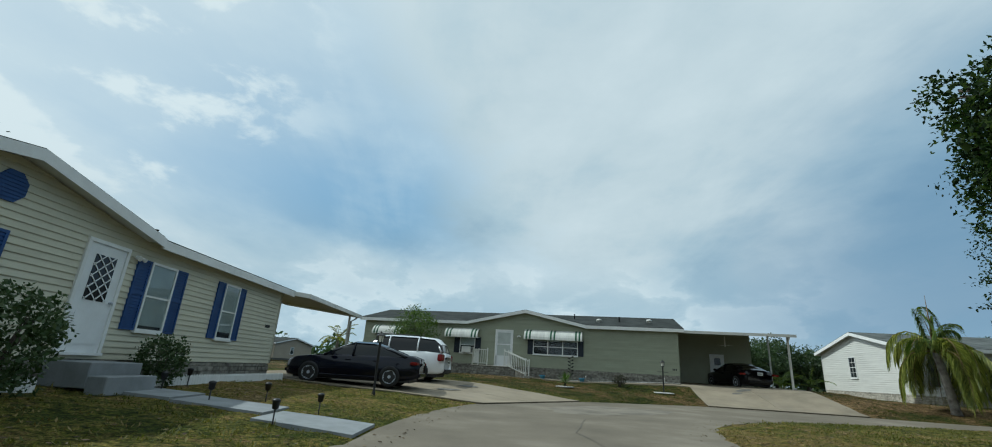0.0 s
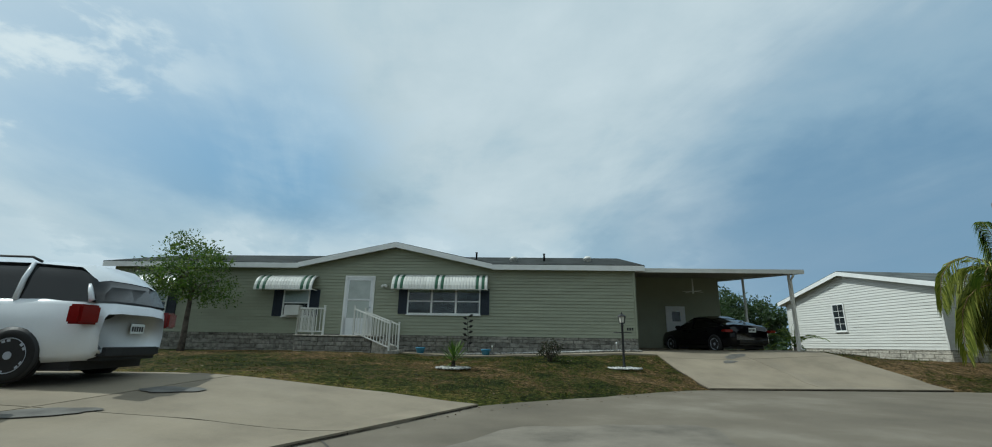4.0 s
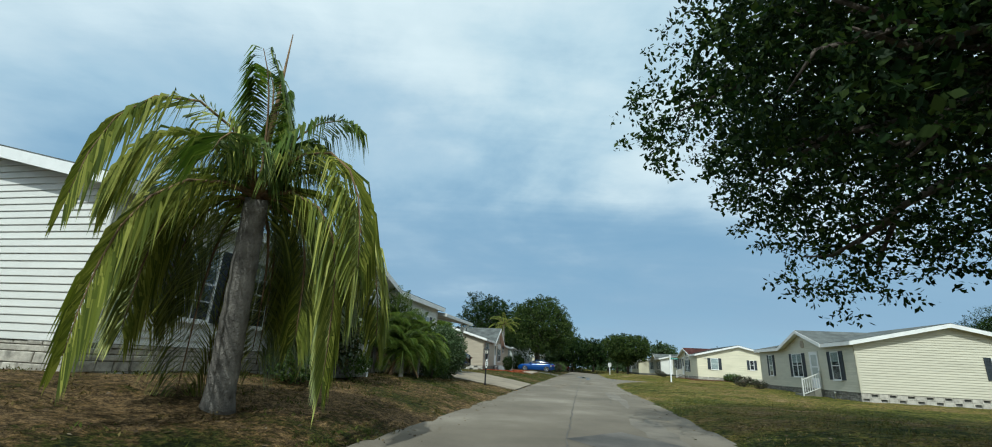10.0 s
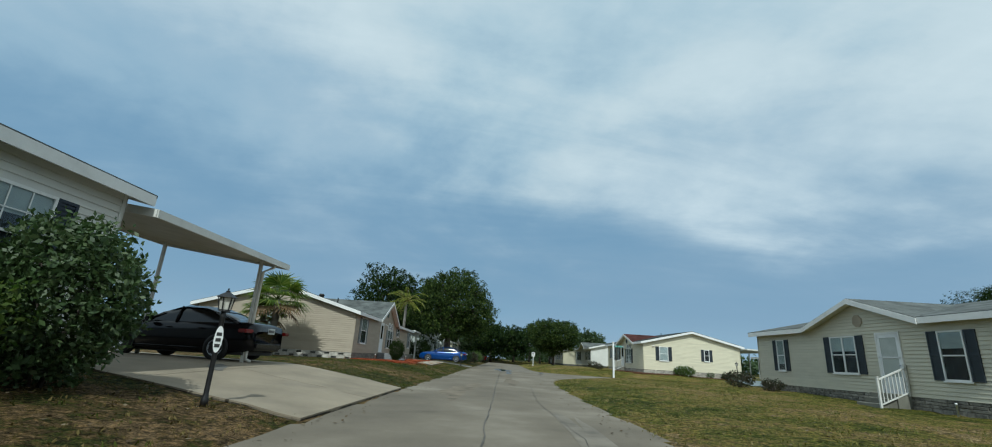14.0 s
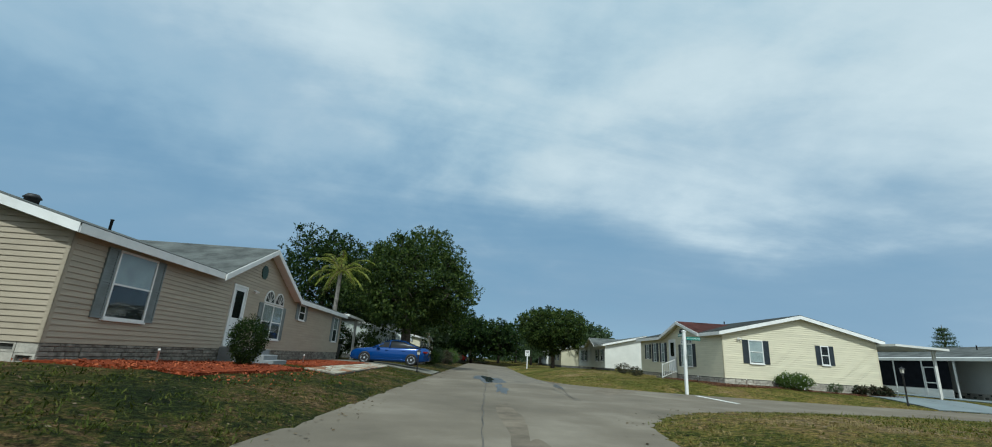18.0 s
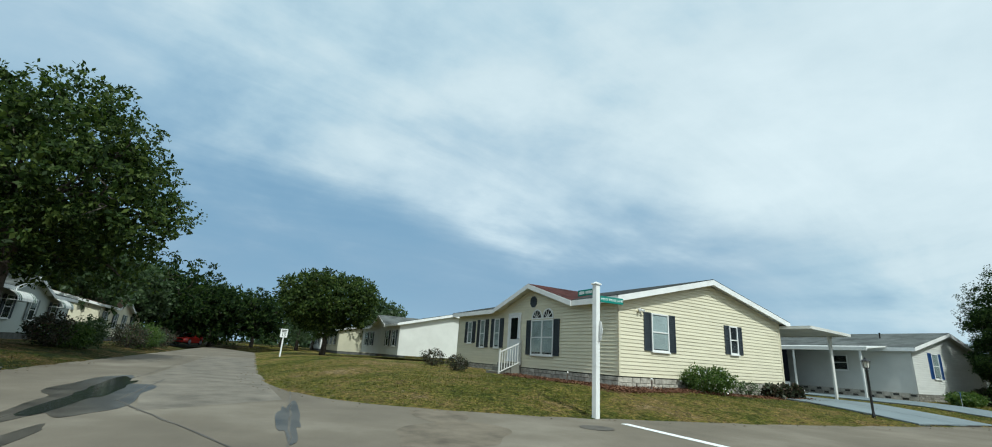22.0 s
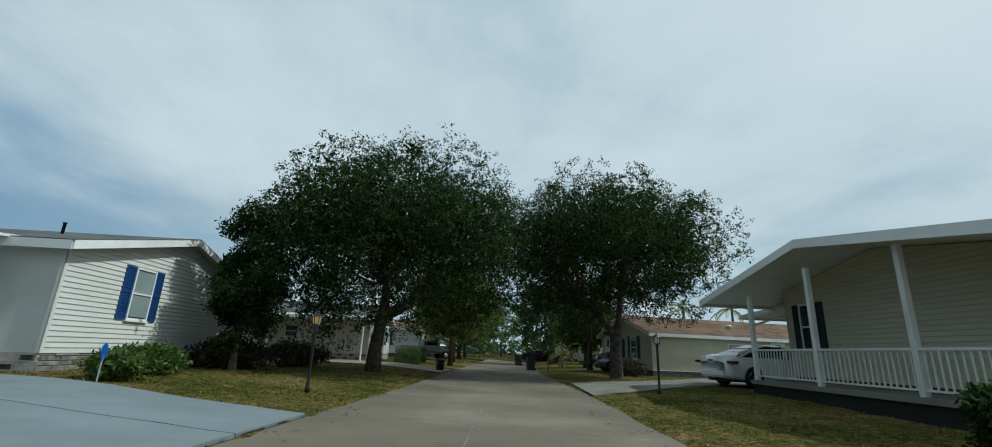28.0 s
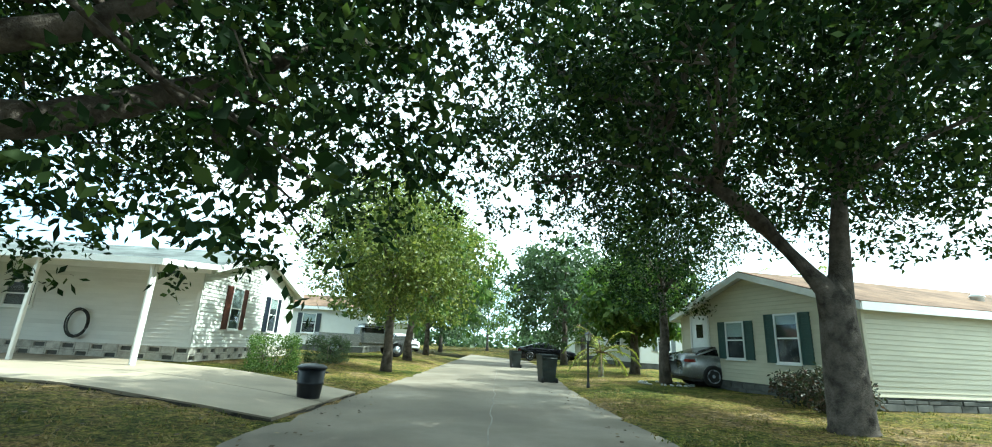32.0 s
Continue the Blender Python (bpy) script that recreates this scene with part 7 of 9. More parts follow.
def pickup(at, turn, paint, label):
    e = thing("pickup", (*at, height1(*at) + 0.03), turn, label, "pickup truck", "parked cars")
    put("bed", soft_box("bed", (-2.6, -0.4, -0.95, 0.95, 0.5, 1.15), paint, 0.08), e)
    put("cab", soft_box("cab", (-0.4, 1.2, -0.93, 0.93, 0.5, 1.75), paint, 0.2, 3), e)
    put("cab_glass", soft_box("cab_glass", (-0.3, 1.0, -0.945, 0.945, 1.15, 1.62), "car_glass", 0.1), e)
    put("bonnet", soft_box("bonnet", (1.1, 2.6, -0.93, 0.93, 0.5, 1.12), paint, 0.12, 3), e)
    t = lathe("tyre", [(0.0, -0.12), (0.36, -0.12), (0.39, -0.08), (0.39, 0.08), (0.36, 0.12), (0.2, 0.1), (0.0, 0.1)], "tyre", 20)
    h = lathe("hub", [(0.0, 0.11), (0.2, 0.11), (0.21, 0.13), (0.0, 0.14)], "alloy", 16)
    for x in (-1.7, 1.7):
        for s in (-1, 1):
            w = put("wheel", t, e, (x, s * 0.88, 0.39), (-90 * s, 0, 0))
            put("hub", h, w)


car((-4.88, 17.75), 180, "paint_navy", "dark navy sedan parked on the concrete driveway")
car((-4.35, 21.35), 174, "paint_white", "white sport utility car parked beside the navy sedan", "suv")
car((15.5, 30.3), 93, "paint_black", "black sedan parked under the sage house's carport", z=0.93)
car((46.2, 24.7), 77, "paint_black", "black sedan parked nose-in under the carport")
car((79.95, 15.85), 82, "paint_blue", "bright blue sedan parked on the driveway")
car((49.9, -27.5), 176, "paint_white", "white sedan parked beside the railed porch")
car((47.2, -43.6), 170, "paint_silver", "silver car parked beyond the oak")
car((138.0, 5.2), 150, "paint_red", "red car parked far down the street")
car((57.4, -73.0), 110, "paint_white", "white car parked far down the shaded street")
car((46.0, -66.0), 160, "paint_black", "dark car parked far down the shaded street")
pickup((60.5, -57.0), 195, "paint_silver", "silver pickup truck parked beside the street")


# ---- lamps, signs and small things ----
M["bulb_on"] = bpy.data.materials.new("bulb_on")
M["bulb_on"].use_nodes = True
_t, _add, _link = nodes_of(M["bulb_on"])
_o, _e2 = _add("ShaderNodeOutputMaterial"), _add("ShaderNodeEmission", i_Strength=0.35, i_Color=(1.0, 0.62, 0.25, 1))
_link(_e2, _o)


def lamp_post(at, label, high=1.85, lit=False, bar=False, plaque=False, turn=0):
    """A black garden lamp: fluted pole, collar and a six-sided lantern."""
    e = thing("lamp_post", (*at, height1(*at) - 0.02), turn, label, "lamp post", "garden lamp posts")
    h = high - 0.36
    put("pole", lathe("pole", [(0.055, 0), (0.055, 0.1), (0.042, 0.14), (0.036, 0.2), (0.036, h - 0.1), (0.05, h - 0.06), (0.03, h - 0.03), (0.045, h)], "iron_black", 14), e)
    if bar:
        put("cross_bar", tube("cross_bar", [(-0.28, 0, h - 0.28), (0.28, 0, h - 0.28)], [0.014, 0.014], "iron_black", 6), e)
    lan = put("lantern", mesh_of("lantern", *merge([tube_data([(0, 0, h), (0, 0, h + 0.03)], [0.09, 0.085], 6)] + [beam_data((0.085 * math.cos(a), 0.085 * math.sin(a), h + 0.02), (0.115 * math.cos(a), 0.115 * math.sin(a), h + 0.22), 0.014, 0.014, (math.sin(a), -math.cos(a), 0)) for a in [math.pi / 3 * i for i in range(6)]]), "iron_black"), e)
    put("lantern_glass", lathe("lantern_glass", [(0.0, h + 0.03), (0.072, h + 0.03), (0.1, h + 0.22), (0.0, h + 0.22)], "lamp_glass", 6, False), lan)
    put("lantern_cap", lathe("lantern_cap", [(0.145, h + 0.215), (0.13, h + 0.235), (0.07, h + 0.28), (0.03, h + 0.3), (0.03, h + 0.32), (0.012, h + 0.33), (0.012, h + 0.36), (0.0, h + 0.365)], "iron_black", 6, False), lan)
    if lit:
        put("bulb", lathe("bulb", [(0.0, h + 0.05), (0.09, h + 0.06), (0.104, h + 0.2), (0.0, h + 0.21)], "bulb_on", 6, False), lan)
    if plaque:
        v = [(0.06 * math.cos(a), -0.055, h - 0.42 + 0.2 * math.sin(a)) for a in [2 * math.pi * i / 16 for i in range(16)]]
        pl = put("plaque", mesh_of("plaque", v, [tuple(reversed(range(16)))], "ink_white"), e)
        put("plaque_mark", boxes("plaque_mark", [(-0.035, 0.035, -0.06, -0.056, h - 0.54 + 0.085 * i, h - 0.49 + 0.085 * i) for i in range(3)], "ink_dark"), pl)
    return e


lamp_post((-3.45, 14.65), "black lantern post on the lawn beside the driveway", 1.9)
lamp_post((9.28, 25.95), "black lantern post ringed with white stones", 1.75, bar=True, turn=-14)
lamp_post((38.6, 20.95), "black lantern post with an oval plaque beside the driveway", 1.75, plaque=True, turn=-65)
lamp_post((68.85, -9.0), "black lantern post leaning beside the blue driveway", 1.85)
lamp_post((65.65, -24.45), "black lantern post with its lamp lit", 1.9, lit=True)
lamp_post((60.55, -7.7), "black lantern post with its lamp lit", 1.75, lit=True)
lamp_post((55.85, -25.4), "black lantern post beside the grey driveway", 1.8)
lamp_post((76.9, 14.25), "thin dark post in front of the blue car", 1.3)
lamp_post((53.2, -43.2), "black lantern post far along the shaded street", 1.8)


def text_on(e, words, size, at, turn, mat):
    cu = bpy.data.curves.new("lettering", "FONT")
    cu.body, cu.size, cu.align_x, cu.align_y = words, size, "CENTER", "CENTER"
    cu.extrude = 0.002
    ob = new("lettering_source", cu)
    dep = bpy.context.evaluated_depsgraph_get()
    me = bpy.data.meshes.new_from_object(ob.evaluated_get(dep))
    bpy.data.objects.remove(ob)
    me.materials.clear()
    me.materials.append(M[mat])
    return put("lettering", me, e, at, turn)


def street_sign():
    at = (71.0, 1.3)
    e = thing("street_sign", (*at, height1(*at) - 0.05), 0, "white square post with two green street name blades", "street sign")
    put("post", soft_box("post", (-0.065, 0.065, -0.065, 0.065, 0.0, 3.03), "trim_white", 0.008, 1), e)
    put("cap", mesh_of("cap", [(-0.09, -0.09, 3.03), (0.09, -0.09, 3.03), (0.09, 0.09, 3.03), (-0.09, 0.09, 3.03), (-0.09, -0.09, 3.06), (0.09, -0.09, 3.06), (0.09, 0.09, 3.06), (-0.09, 0.09, 3.06), (0, 0, 3.11)], [(3, 2, 1, 0), (0, 1, 5, 4), (1, 2, 6, 5), (2, 3, 7, 6), (3, 0, 4, 7), (4, 5, 8), (5, 6, 8), (6, 7, 8), (7, 4, 8)], "trim_white"), e)
    # one blade along each street
    b1 = put("name_blade", soft_box("name_blade", (0.12, 0.82, -0.012, 0.012, -0.075, 0.075), "sign_green", 0.004, 1), e, (0, 0, 2.71), (0, 0, -100))
    text_on(b1, "MISTY RIDGE LANE", 0.078, (0.475, -0.0145, 0), (90, 0, 0), "ink_white")
    text_on(b1, "MISTY RIDGE LANE", 0.078, (0.475, 0.0145, 0), (90, 0, 180), "ink_white")
    b2 = put("name_blade", soft_box("name_blade", (0.1, 0.7, -0.012, 0.012, -0.075, 0.075), "sign_green", 0.004, 1), e, (0, 0, 2.88), (0, 0, -9))
    for s in (-1, 1):
        put("lettering_mark", boxes("lettering_mark", [(0.15 + 0.042 * i, 0.18 + 0.042 * i, s * 0.0125, s * 0.0145, -0.035, 0.035) for i in range(12) if i not in (6,)], "ink_white"), b2)
    put("round_sign", lathe("round_sign", [(0.0, -0.004), (0.29, -0.004), (0.29, 0.004), (0.0, 0.004)], "trim_white", 8, False), e, (0.03, -0.085, 1.95), (90, 0, -25), label="back of an eight-sided sign")
    return e


street_sign()


def post_sign(at, turn, high, label, w=0.3, h=0.4, words=""):
    e = thing("post_sign", (*at, height1(*at)), turn, label, "road sign", "road signs")
    put("post", soft_box("post", (-0.05, 0.05, -0.05, 0.05, 0, high), "trim_white", 0.008, 1), e)
    b = put("board", soft_box("board", (-w / 2, w / 2, -0.08, -0.055, high - h, high), "trim_white", 0.01, 1), e)
    put("board_mark", boxes("board_mark", [(-w * 0.36, w * 0.36, -0.086, -0.0805, high - h * 0.2, high - h * 0.1), (-w * 0.3, w * 0.3, -0.086, -0.0805, high - h * 0.4, high - h * 0.28)], "ink_dark"), b)
    if words:
        text_on(b, words, h * 0.55, (0, -0.084, high - h * 0.7), (90, 0, 0), "ink_dark")


post_sign((101.5, 1.5), -100, 2.0, "white speed limit sign on a white post", 0.5, 0.62, "15")


# steps and porches
def steps(at, turn, n, run, rise, wide, mat, label, z=None, rail=True, high=0.9, gap=0.12):
    """A short stair climbing along +x to a landing."""
    e = thing("porch_steps", (*at, height1(*at) if z is None else z), turn, label, "steps", "porch steps")
    for i in range(n):
        put("tread", soft_box("tread", (i * run, (i + 1) * run + 0.03, 0, wide, 0 if mat != "trim_white" else (i + 1) * rise - 0.06, (i + 1) * rise), mat, 0.01, 1), e)
    put("landing", soft_box("landing", (n * run, n * run + 1.15, 0, wide, 0, n * rise + 0.02), mat, 0.012, 1), e)
    if rail:
        stair_rail(e, (0.05, 0.05, rise), (n * run, 0.05, n * rise + 0.02), gap=gap, high=high)
    return e


# sage house: stone porch with a white railing
_p = along(along((11.45, 28.6), 166, 12.7), 256, 1.5)
porch = thing("porch", (*_p, height1(*_p) - 0.05), -14, "stone-faced porch with white railings and steps", "porch")
_rng = random.Random(5)
put("deck", boxes("deck", [(0.05, 2.75, 0.05, 1.5, 0, 0.58)], "concrete_grey"), porch)
_wall = put("porch_wall", boxes("porch_wall", [(0.03, 2.78, 0.03, 0.06, 0, 0.57), (0.02, 0.05, 0.03, 1.4, 0, 0.57)], "skirt_dark"), porch)
for _r in range(4):
    _s = 0.0
    while _s < 2.75:
        _w = min(_rng.choice((0.3, 0.42, 0.55)), 2.8 - _s)
        put("stone", soft_box("stone", (_s + 0.005, _s + _w - 0.005, -0.03 - _rng.uniform(0, 0.02), 0.03, _r * 0.15 - 0.04, _r * 0.15 + 0.1), "stone", 0.012, 1), _wall)
        _s += _w
put("cap_slab", soft_box("cap_slab", (-0.04, 2.82, -0.06, 1.5, 0.58, 0.63), "stone_pale", 0.015, 1), porch)
stair_rail(porch, (0.05, 0.0, 0.63), (1.0, 0.0, 0.63), high=0.95)
stair_rail(porch, (0.05, 0.0, 0.63), (0.05, 1.35, 0.63), high=0.95)
stair_rail(porch, (2.1, 0.0, 0.63), (3.5, -0.3, 0.12), high=0.95)
stair_rail(porch, (2.1, 1.2, 0.63), (3.5, 1.0, 0.12), high=0.95)
for _i in range(3):
    put("step", soft_box("step", (2.8 + 0.3 * _i, 3.12 + 0.3 * _i, 0.0, 1.2, 0.0, 0.45 - 0.15 * _i), "stone_pale", 0.015, 1), porch)

# cream house: concrete stoop in front of the door
stoop = thing("stoop", (-7.8, 7.95, 0.38), 90, "pale concrete stoop with two steps", "steps")
put("top_step", soft_box("top_step", (0.5, 1.75, -0.85, 0.0, 0.0, 0.44), "paver", 0.015, 1), stoop)
put("low_step", soft_box("low_step", (0.5, 1.75, -1.2, -0.85, -0.1, 0.22), "paver", 0.015, 1), stoop)

# white house: steps running along the front with a white railing
_p = along(along((23.2, 26.6), -10, 4.35), 260, 1.35)
_st = thing("porch_steps", (*_p, 0.62), -10, "porch steps with a white picket railing", "steps", "porch steps")
# landing coloured dark to hold the shade under the porch
put("landing", soft_box("landing", (0.0, 1.7, 0.0, 1.3, 0.0, 0.55), "skirt_dark", 0.012, 1), _st)
for _i in range(3):
    put("tread", soft_box("tread", (1.7 + 0.3 * _i, 2.03 + 0.3 * _i, 0.05, 1.25, 0.0, 0.42 - 0.14 * _i), "concrete_grey", 0.012, 1), _st)
stair_rail(_st, (0.1, 0.03, 0.55), (1.65, 0.03, 0.55), high=0.95, gap=0.13, post=0.09)
stair_rail(_st, (1.65, 0.03, 0.55), (2.75, 0.03, 0.0), high=0.95, gap=0.13, post=0.09)

# cream house across the street, and the corner house
for _c, _ang, _s, _z in (((41.4, 1.86), -8, 4.3, 0.2), ((73.7, -2.81), -6.5, 6.4, 0.48)):
    _p = along(along(_c, _ang, _s + 0.9), _ang + 90, 0.5)
    _st = thing("porch_steps", (*_p, _z - 0.05), _ang + 180, "door steps with a white picket railing", "steps", "porch steps")
    put("landing", soft_box("landing", (0.3, 1.5, 0.0, 0.5, 0.0, 0.55), "concrete_grey", 0.012, 1), _st)
    for _i in range(2):
        put("tread", soft_box("tread", (0.4, 1.45, -0.3 - 0.3 * _i, -0.3 * _i, 0.0, 0.38 - 0.18 * _i), "concrete_grey", 0.012, 1), _st)
    stair_rail(_st, (1.5, 0.42, 0.5), (1.5, -0.6, 0.05), high=0.95, gap=0.13)

# tan house: low steps
_p = along(along((60.2, 22.1), -7, 6.8), 263, 1.2)
_st = thing("porch_steps", (*_p, 0.47), -7, "low concrete door steps", "steps", "porch steps")
put("landing", soft_box("landing", (0.0, 1.4, 0.0, 1.15, 0.0, 0.5), "paver", 0.012, 1), _st)
put("tread", soft_box("tread", (0.1, 1.3, -0.35, 0.0, 0.0, 0.32), "paver", 0.012, 1), _st)
put("tread", soft_box("tread", (0.1, 1.3, -0.7, -0.35, 0.0, 0.16), "paver", 0.012, 1), _st)

# sage carport's side door
_bp = bpy.data.objects["carport.001"]
put("carport_door", boxes("carport_door", [(2.0, 2.9, 4.53, 4.6, 0.05, 2.05)], "door_white"), _bp)
put("carport_door_pane", boxes("carport_door_pane", [(2.28, 2.66, 4.52, 4.528, 1.35, 1.8)], "car_glass"), _bp)
put("carport_fan", mesh_of("carport_fan", *merge([tube_data([(2.6, 2.5, 2.45), (2.6, 2.5, 3.1)], [0.05, 0.02], 8)] + [beam_data((2.6, 2.5, 2.55), (2.6 + 0.5 * math.cos(a), 2.5 + 0.5 * math.sin(a), 2.53), 0.11, 0.012) for a in (0.3, 1.9, 3.4, 5.0)]), "metal_white"), _bp)

# white house with porch: roof, posts, dark screens
ep = thing("screened_porch", (*along((71.1, -24.3), -8, 15.6), 0.33), 172, "deep porch with white posts and dark insect screens", "porch")
put("porch_roof", mesh_of("porch_roof", [(-0.5, -2.4, 2.62), (14.6, -2.4, 2.62), (14.6, 0.0, 2.86), (-0.5, 0.0, 2.86), (-0.5, -2.4, 2.68), (14.6, -2.4, 2.68), (14.6, 0.0, 2.92), (-0.5, 0.0, 2.92)], [(3, 2, 1, 0), (4, 5, 6, 7), (0, 1, 5, 4), (1, 2, 6, 5), (2, 3, 7, 6), (3, 0, 4, 7)], "metal_white"), ep)
put("fascia", beam("fascia", (-0.5, -2.43, 2.72), (14.6, -2.43, 2.72), 0.06, 0.2, "metal_white"), ep)
for _x in (14.2, 10.6, 8.2, 5.8, 3.4, 1.0):
    put("post", soft_box("post", (_x - 0.05, _x + 0.05, -2.35, -2.25, 0, 2.62), "metal_white", 0.01, 1), ep)
for _a, _b in ((5.85, 8.15), (3.45, 5.75), (1.05, 3.35), (8.25, 10.2)):
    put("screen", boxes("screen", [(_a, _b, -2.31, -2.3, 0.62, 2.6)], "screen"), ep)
    put("knee_wall", boxes("knee_wall", [(_a, _b, -2.34, -2.28, 0.0, 0.58)], "siding_white"), ep)
put("screen_door", boxes("screen_door", [(8.3, 8.36, -2.36, -2.3, 0, 2.1), (9.15, 9.21, -2.36, -2.3, 0, 2.1), (8.36, 9.15, -2.36, -2.3, 2.04, 2.1), (8.36, 9.15, -2.36, -2.3, 0.95, 1.02), (8.36, 9.15, -2.36, -2.3, 0, 0.3)], "metal_white"), ep)
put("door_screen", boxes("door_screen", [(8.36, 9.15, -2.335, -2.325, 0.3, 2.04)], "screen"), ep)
put("porch_slab", boxes("porch_slab", [(-0.5, 14.5, -2.4, 0.0, -0.2, 0.02)], "concrete_grey"), ep)

# railed porch: deck, posts, railings
fp = thing("railed_porch", (*along((55.0, -16.4), 168, 0.25), 0.25), 168, "white porch posts and picket railing round a raised deck", "porch")
put("deck", boxes("deck", [(0.0, 18.0, 0.25, 1.75, 0.28, 0.4), (0.0, 1.75, 1.75, 8.9, 0.28, 0.4)], "concrete_grey"), fp)
# near-black sheets stand for the shade in the hollow under the deck
put("deck_skirt", boxes("deck_skirt", [(0.05, 18.0, 0.3, 0.36, -0.3, 0.28), (0.05, 0.11, 0.36, 8.9, -0.3, 0.28)], "hollow_shade"), fp)
for _x, _y in ((0.15, 0.4), (4.2, 0.4), (8.4, 0.4), (12.6, 0.4), (0.15, 3.2), (0.15, 6.0), (0.15, 8.8)):
    put("post", soft_box("post", (_x - 0.065, _x + 0.065, _y - 0.065, _y + 0.065, 0.38, 2.95 if _x > 1 or _y < 1 else (3.36 if _y < 7 else 2.95)), "metal_white", 0.012, 1), fp)
for _a, _b in (((0.15, 0.4), (4.2, 0.4)), ((4.2, 0.4), (8.4, 0.4)), ((8.4, 0.4), (12.6, 0.4)), ((0.15, 0.4), (0.15, 3.2)), ((0.15, 3.2), (0.15, 6.0)), ((0.15, 6.0), (0.15, 8.8))):
    stair_rail(fp, (*_a, 0.4), (*_b, 0.4), high=0.9, gap=0.14, post=0.07)
carport((*along(along((55.0, -16.4), 168, 2.2), 258, 9.2), 0.2), 168, 0.5, 8.0, 0.2, 4.6, 3.0, 2.75, [(0.8, 4.2, 0.0), (4.0, 4.2, 0.0)], "white metal carport behind the railed porch", fall="y")

# white house with brown shutters: carport along its front
carport((*along((65.2, -45.0), -10, 15.5), 0.25), 170, -0.5, 16.0, -2.9, 0.0, 2.55, 2.85, [(15.7, -2.65, 0.0), (12.9, -2.65, 0.0), (10.0, -2.65, 0.0), (7.0, -2.65, 0.0)], "long white carport roof on posts in tree shade", fall="y")


def bin_(at, label, turn=0, mat="bin_green"):
    e = thing("wheelie_bin", (*at, height1(*at) + 0.03), turn, label, "bin", "bins")
    v = [(x * w, y * w, z) for z, w in ((0.06, 0.78), (0.95, 1.0)) for x, y in ((-0.3, -0.32), (0.3, -0.32), (0.3, 0.32), (-0.3, 0.32))]
    put("tub", mesh_of("tub", v, [(3, 2, 1, 0), (4, 5, 6, 7), (0, 1, 5, 4), (1, 2, 6, 5), (2, 3, 7, 6), (3, 0, 4, 7)], mat), e)
    put("lid", soft_box("lid", (-0.33, 0.33, -0.36, 0.34, 0.95, 1.03), mat, 0.03), e)
    put("handle", tube("handle", [(-0.25, 0.38, 0.9), (0.25, 0.38, 0.9)], [0.018, 0.018], mat, 6), e)
    w = lathe("bin_wheel", [(0.0, -0.03), (0.11, -0.03), (0.12, 0), (0.11, 0.03), (0.0, 0.03)], "tyre", 14)
    for s in (-1, 1):
        put("bin_wheel", w, e, (0.27 * s, 0.3, 0.12), (0, 90, 0))


def rubbish_can(at, label):
    """A small ribbed can with a lid and two side grips."""
    e = thing("rubbish_can", (*at, height1(*at) + 0.02), 10, label, "bin", "bins")
    put("tub", lathe("tub", [(0.0, 0.0), (0.19, 0.0), (0.2, 0.02), (0.225, 0.26), (0.24, 0.27), (0.24, 0.3), (0.23, 0.31), (0.25, 0.55), (0.0, 0.55)], "can_blue", 24), e)
    put("lid", lathe("lid", [(0.27, 0.54), (0.27, 0.57), (0.2, 0.61), (0.05, 0.63), (0.0, 0.63)], "can_blue", 24), e)
    for s in (-1, 1):
        put("grip", tube("grip", [(0.24 * s, -0.06, 0.47), (0.29 * s, -0.05, 0.47), (0.29 * s, 0.05, 0.47), (0.24 * s, 0.06, 0.47)], [0.012] * 4, "can_blue", 6), e)


rubbish_can((61.0, -38.6), "dark blue plastic rubbish can at the driveway's edge")
bin_((53.7, -45.6), "dark wheeled rubbish bin beside the street", 0)
bin_((51.6, -56.5), "dark wheeled rubbish bin further along the street", 0)


bin_((83.4, 19.75), "dark wheelie bin under the tan house's carport", 80)
bin_((84.2, 20.0), "dark wheelie bin under the tan house's carport", 95)


def pipe(at, label="white plastic pipe standing by the house"):
    e = thing("vent_pipe", (*at, height1(*at) - 0.03), 0, label, "pipe", "white pipes")
    put("tube", lathe("tube", [(0.024, 0), (0.024, 0.34), (0.03, 0.34), (0.03, 0.4), (0.0, 0.405)], "trim_white", 10), e)


for _p in [(62.3, 20.9), (71.3, 19.3), (8.0, 28.9), (10.2, 28.3), (5.8, 29.4), (73.1, -3.7), (75.6, -2.4), (43.3, 1.9), (46.1, 1.6), (72.0, -12.3)]:
    pipe(_p)

# low white picket edging and lights in front of the cream house
fence = thing("picket_edging", (-7.0, 8.9, 0.36), 89, "low white picket edging along a flower bed", "fence")
_pk = mesh_of("edging_picket", [(-0.045, -0.012, 0), (0.045, -0.012, 0), (0.045, -0.012, 0.17), (0, -0.012, 0.23), (-0.045, -0.012, 0.17), (-0.045, 0.012, 0), (0.045, 0.012, 0), (0.045, 0.012, 0.17), (0, 0.012, 0.23), (-0.045, 0.012, 0.17)], [(0, 1, 2, 3, 4), (9, 8, 7, 6, 5), (0, 5, 6, 1), (1, 6, 7, 2), (2, 7, 8, 3), (3, 8, 9, 4), (4, 9, 5, 0)], "trim_white")
put("edging_rail", boxes("edging_rail", [(0.0, 7.2, 0.0, 0.02, 0.08, 0.12), (-4.0, -1.3, 0.0, 0.02, 0.08, 0.12)], "trim_white"), fence)
for _i in range(72):
    put("picket", _pk, fence, (0.05 + 0.1 * _i, -0.014, 0))
for _i in range(27):
    put("picket", _pk, fence, (-3.95 + 0.1 * _i, -0.014, 0))


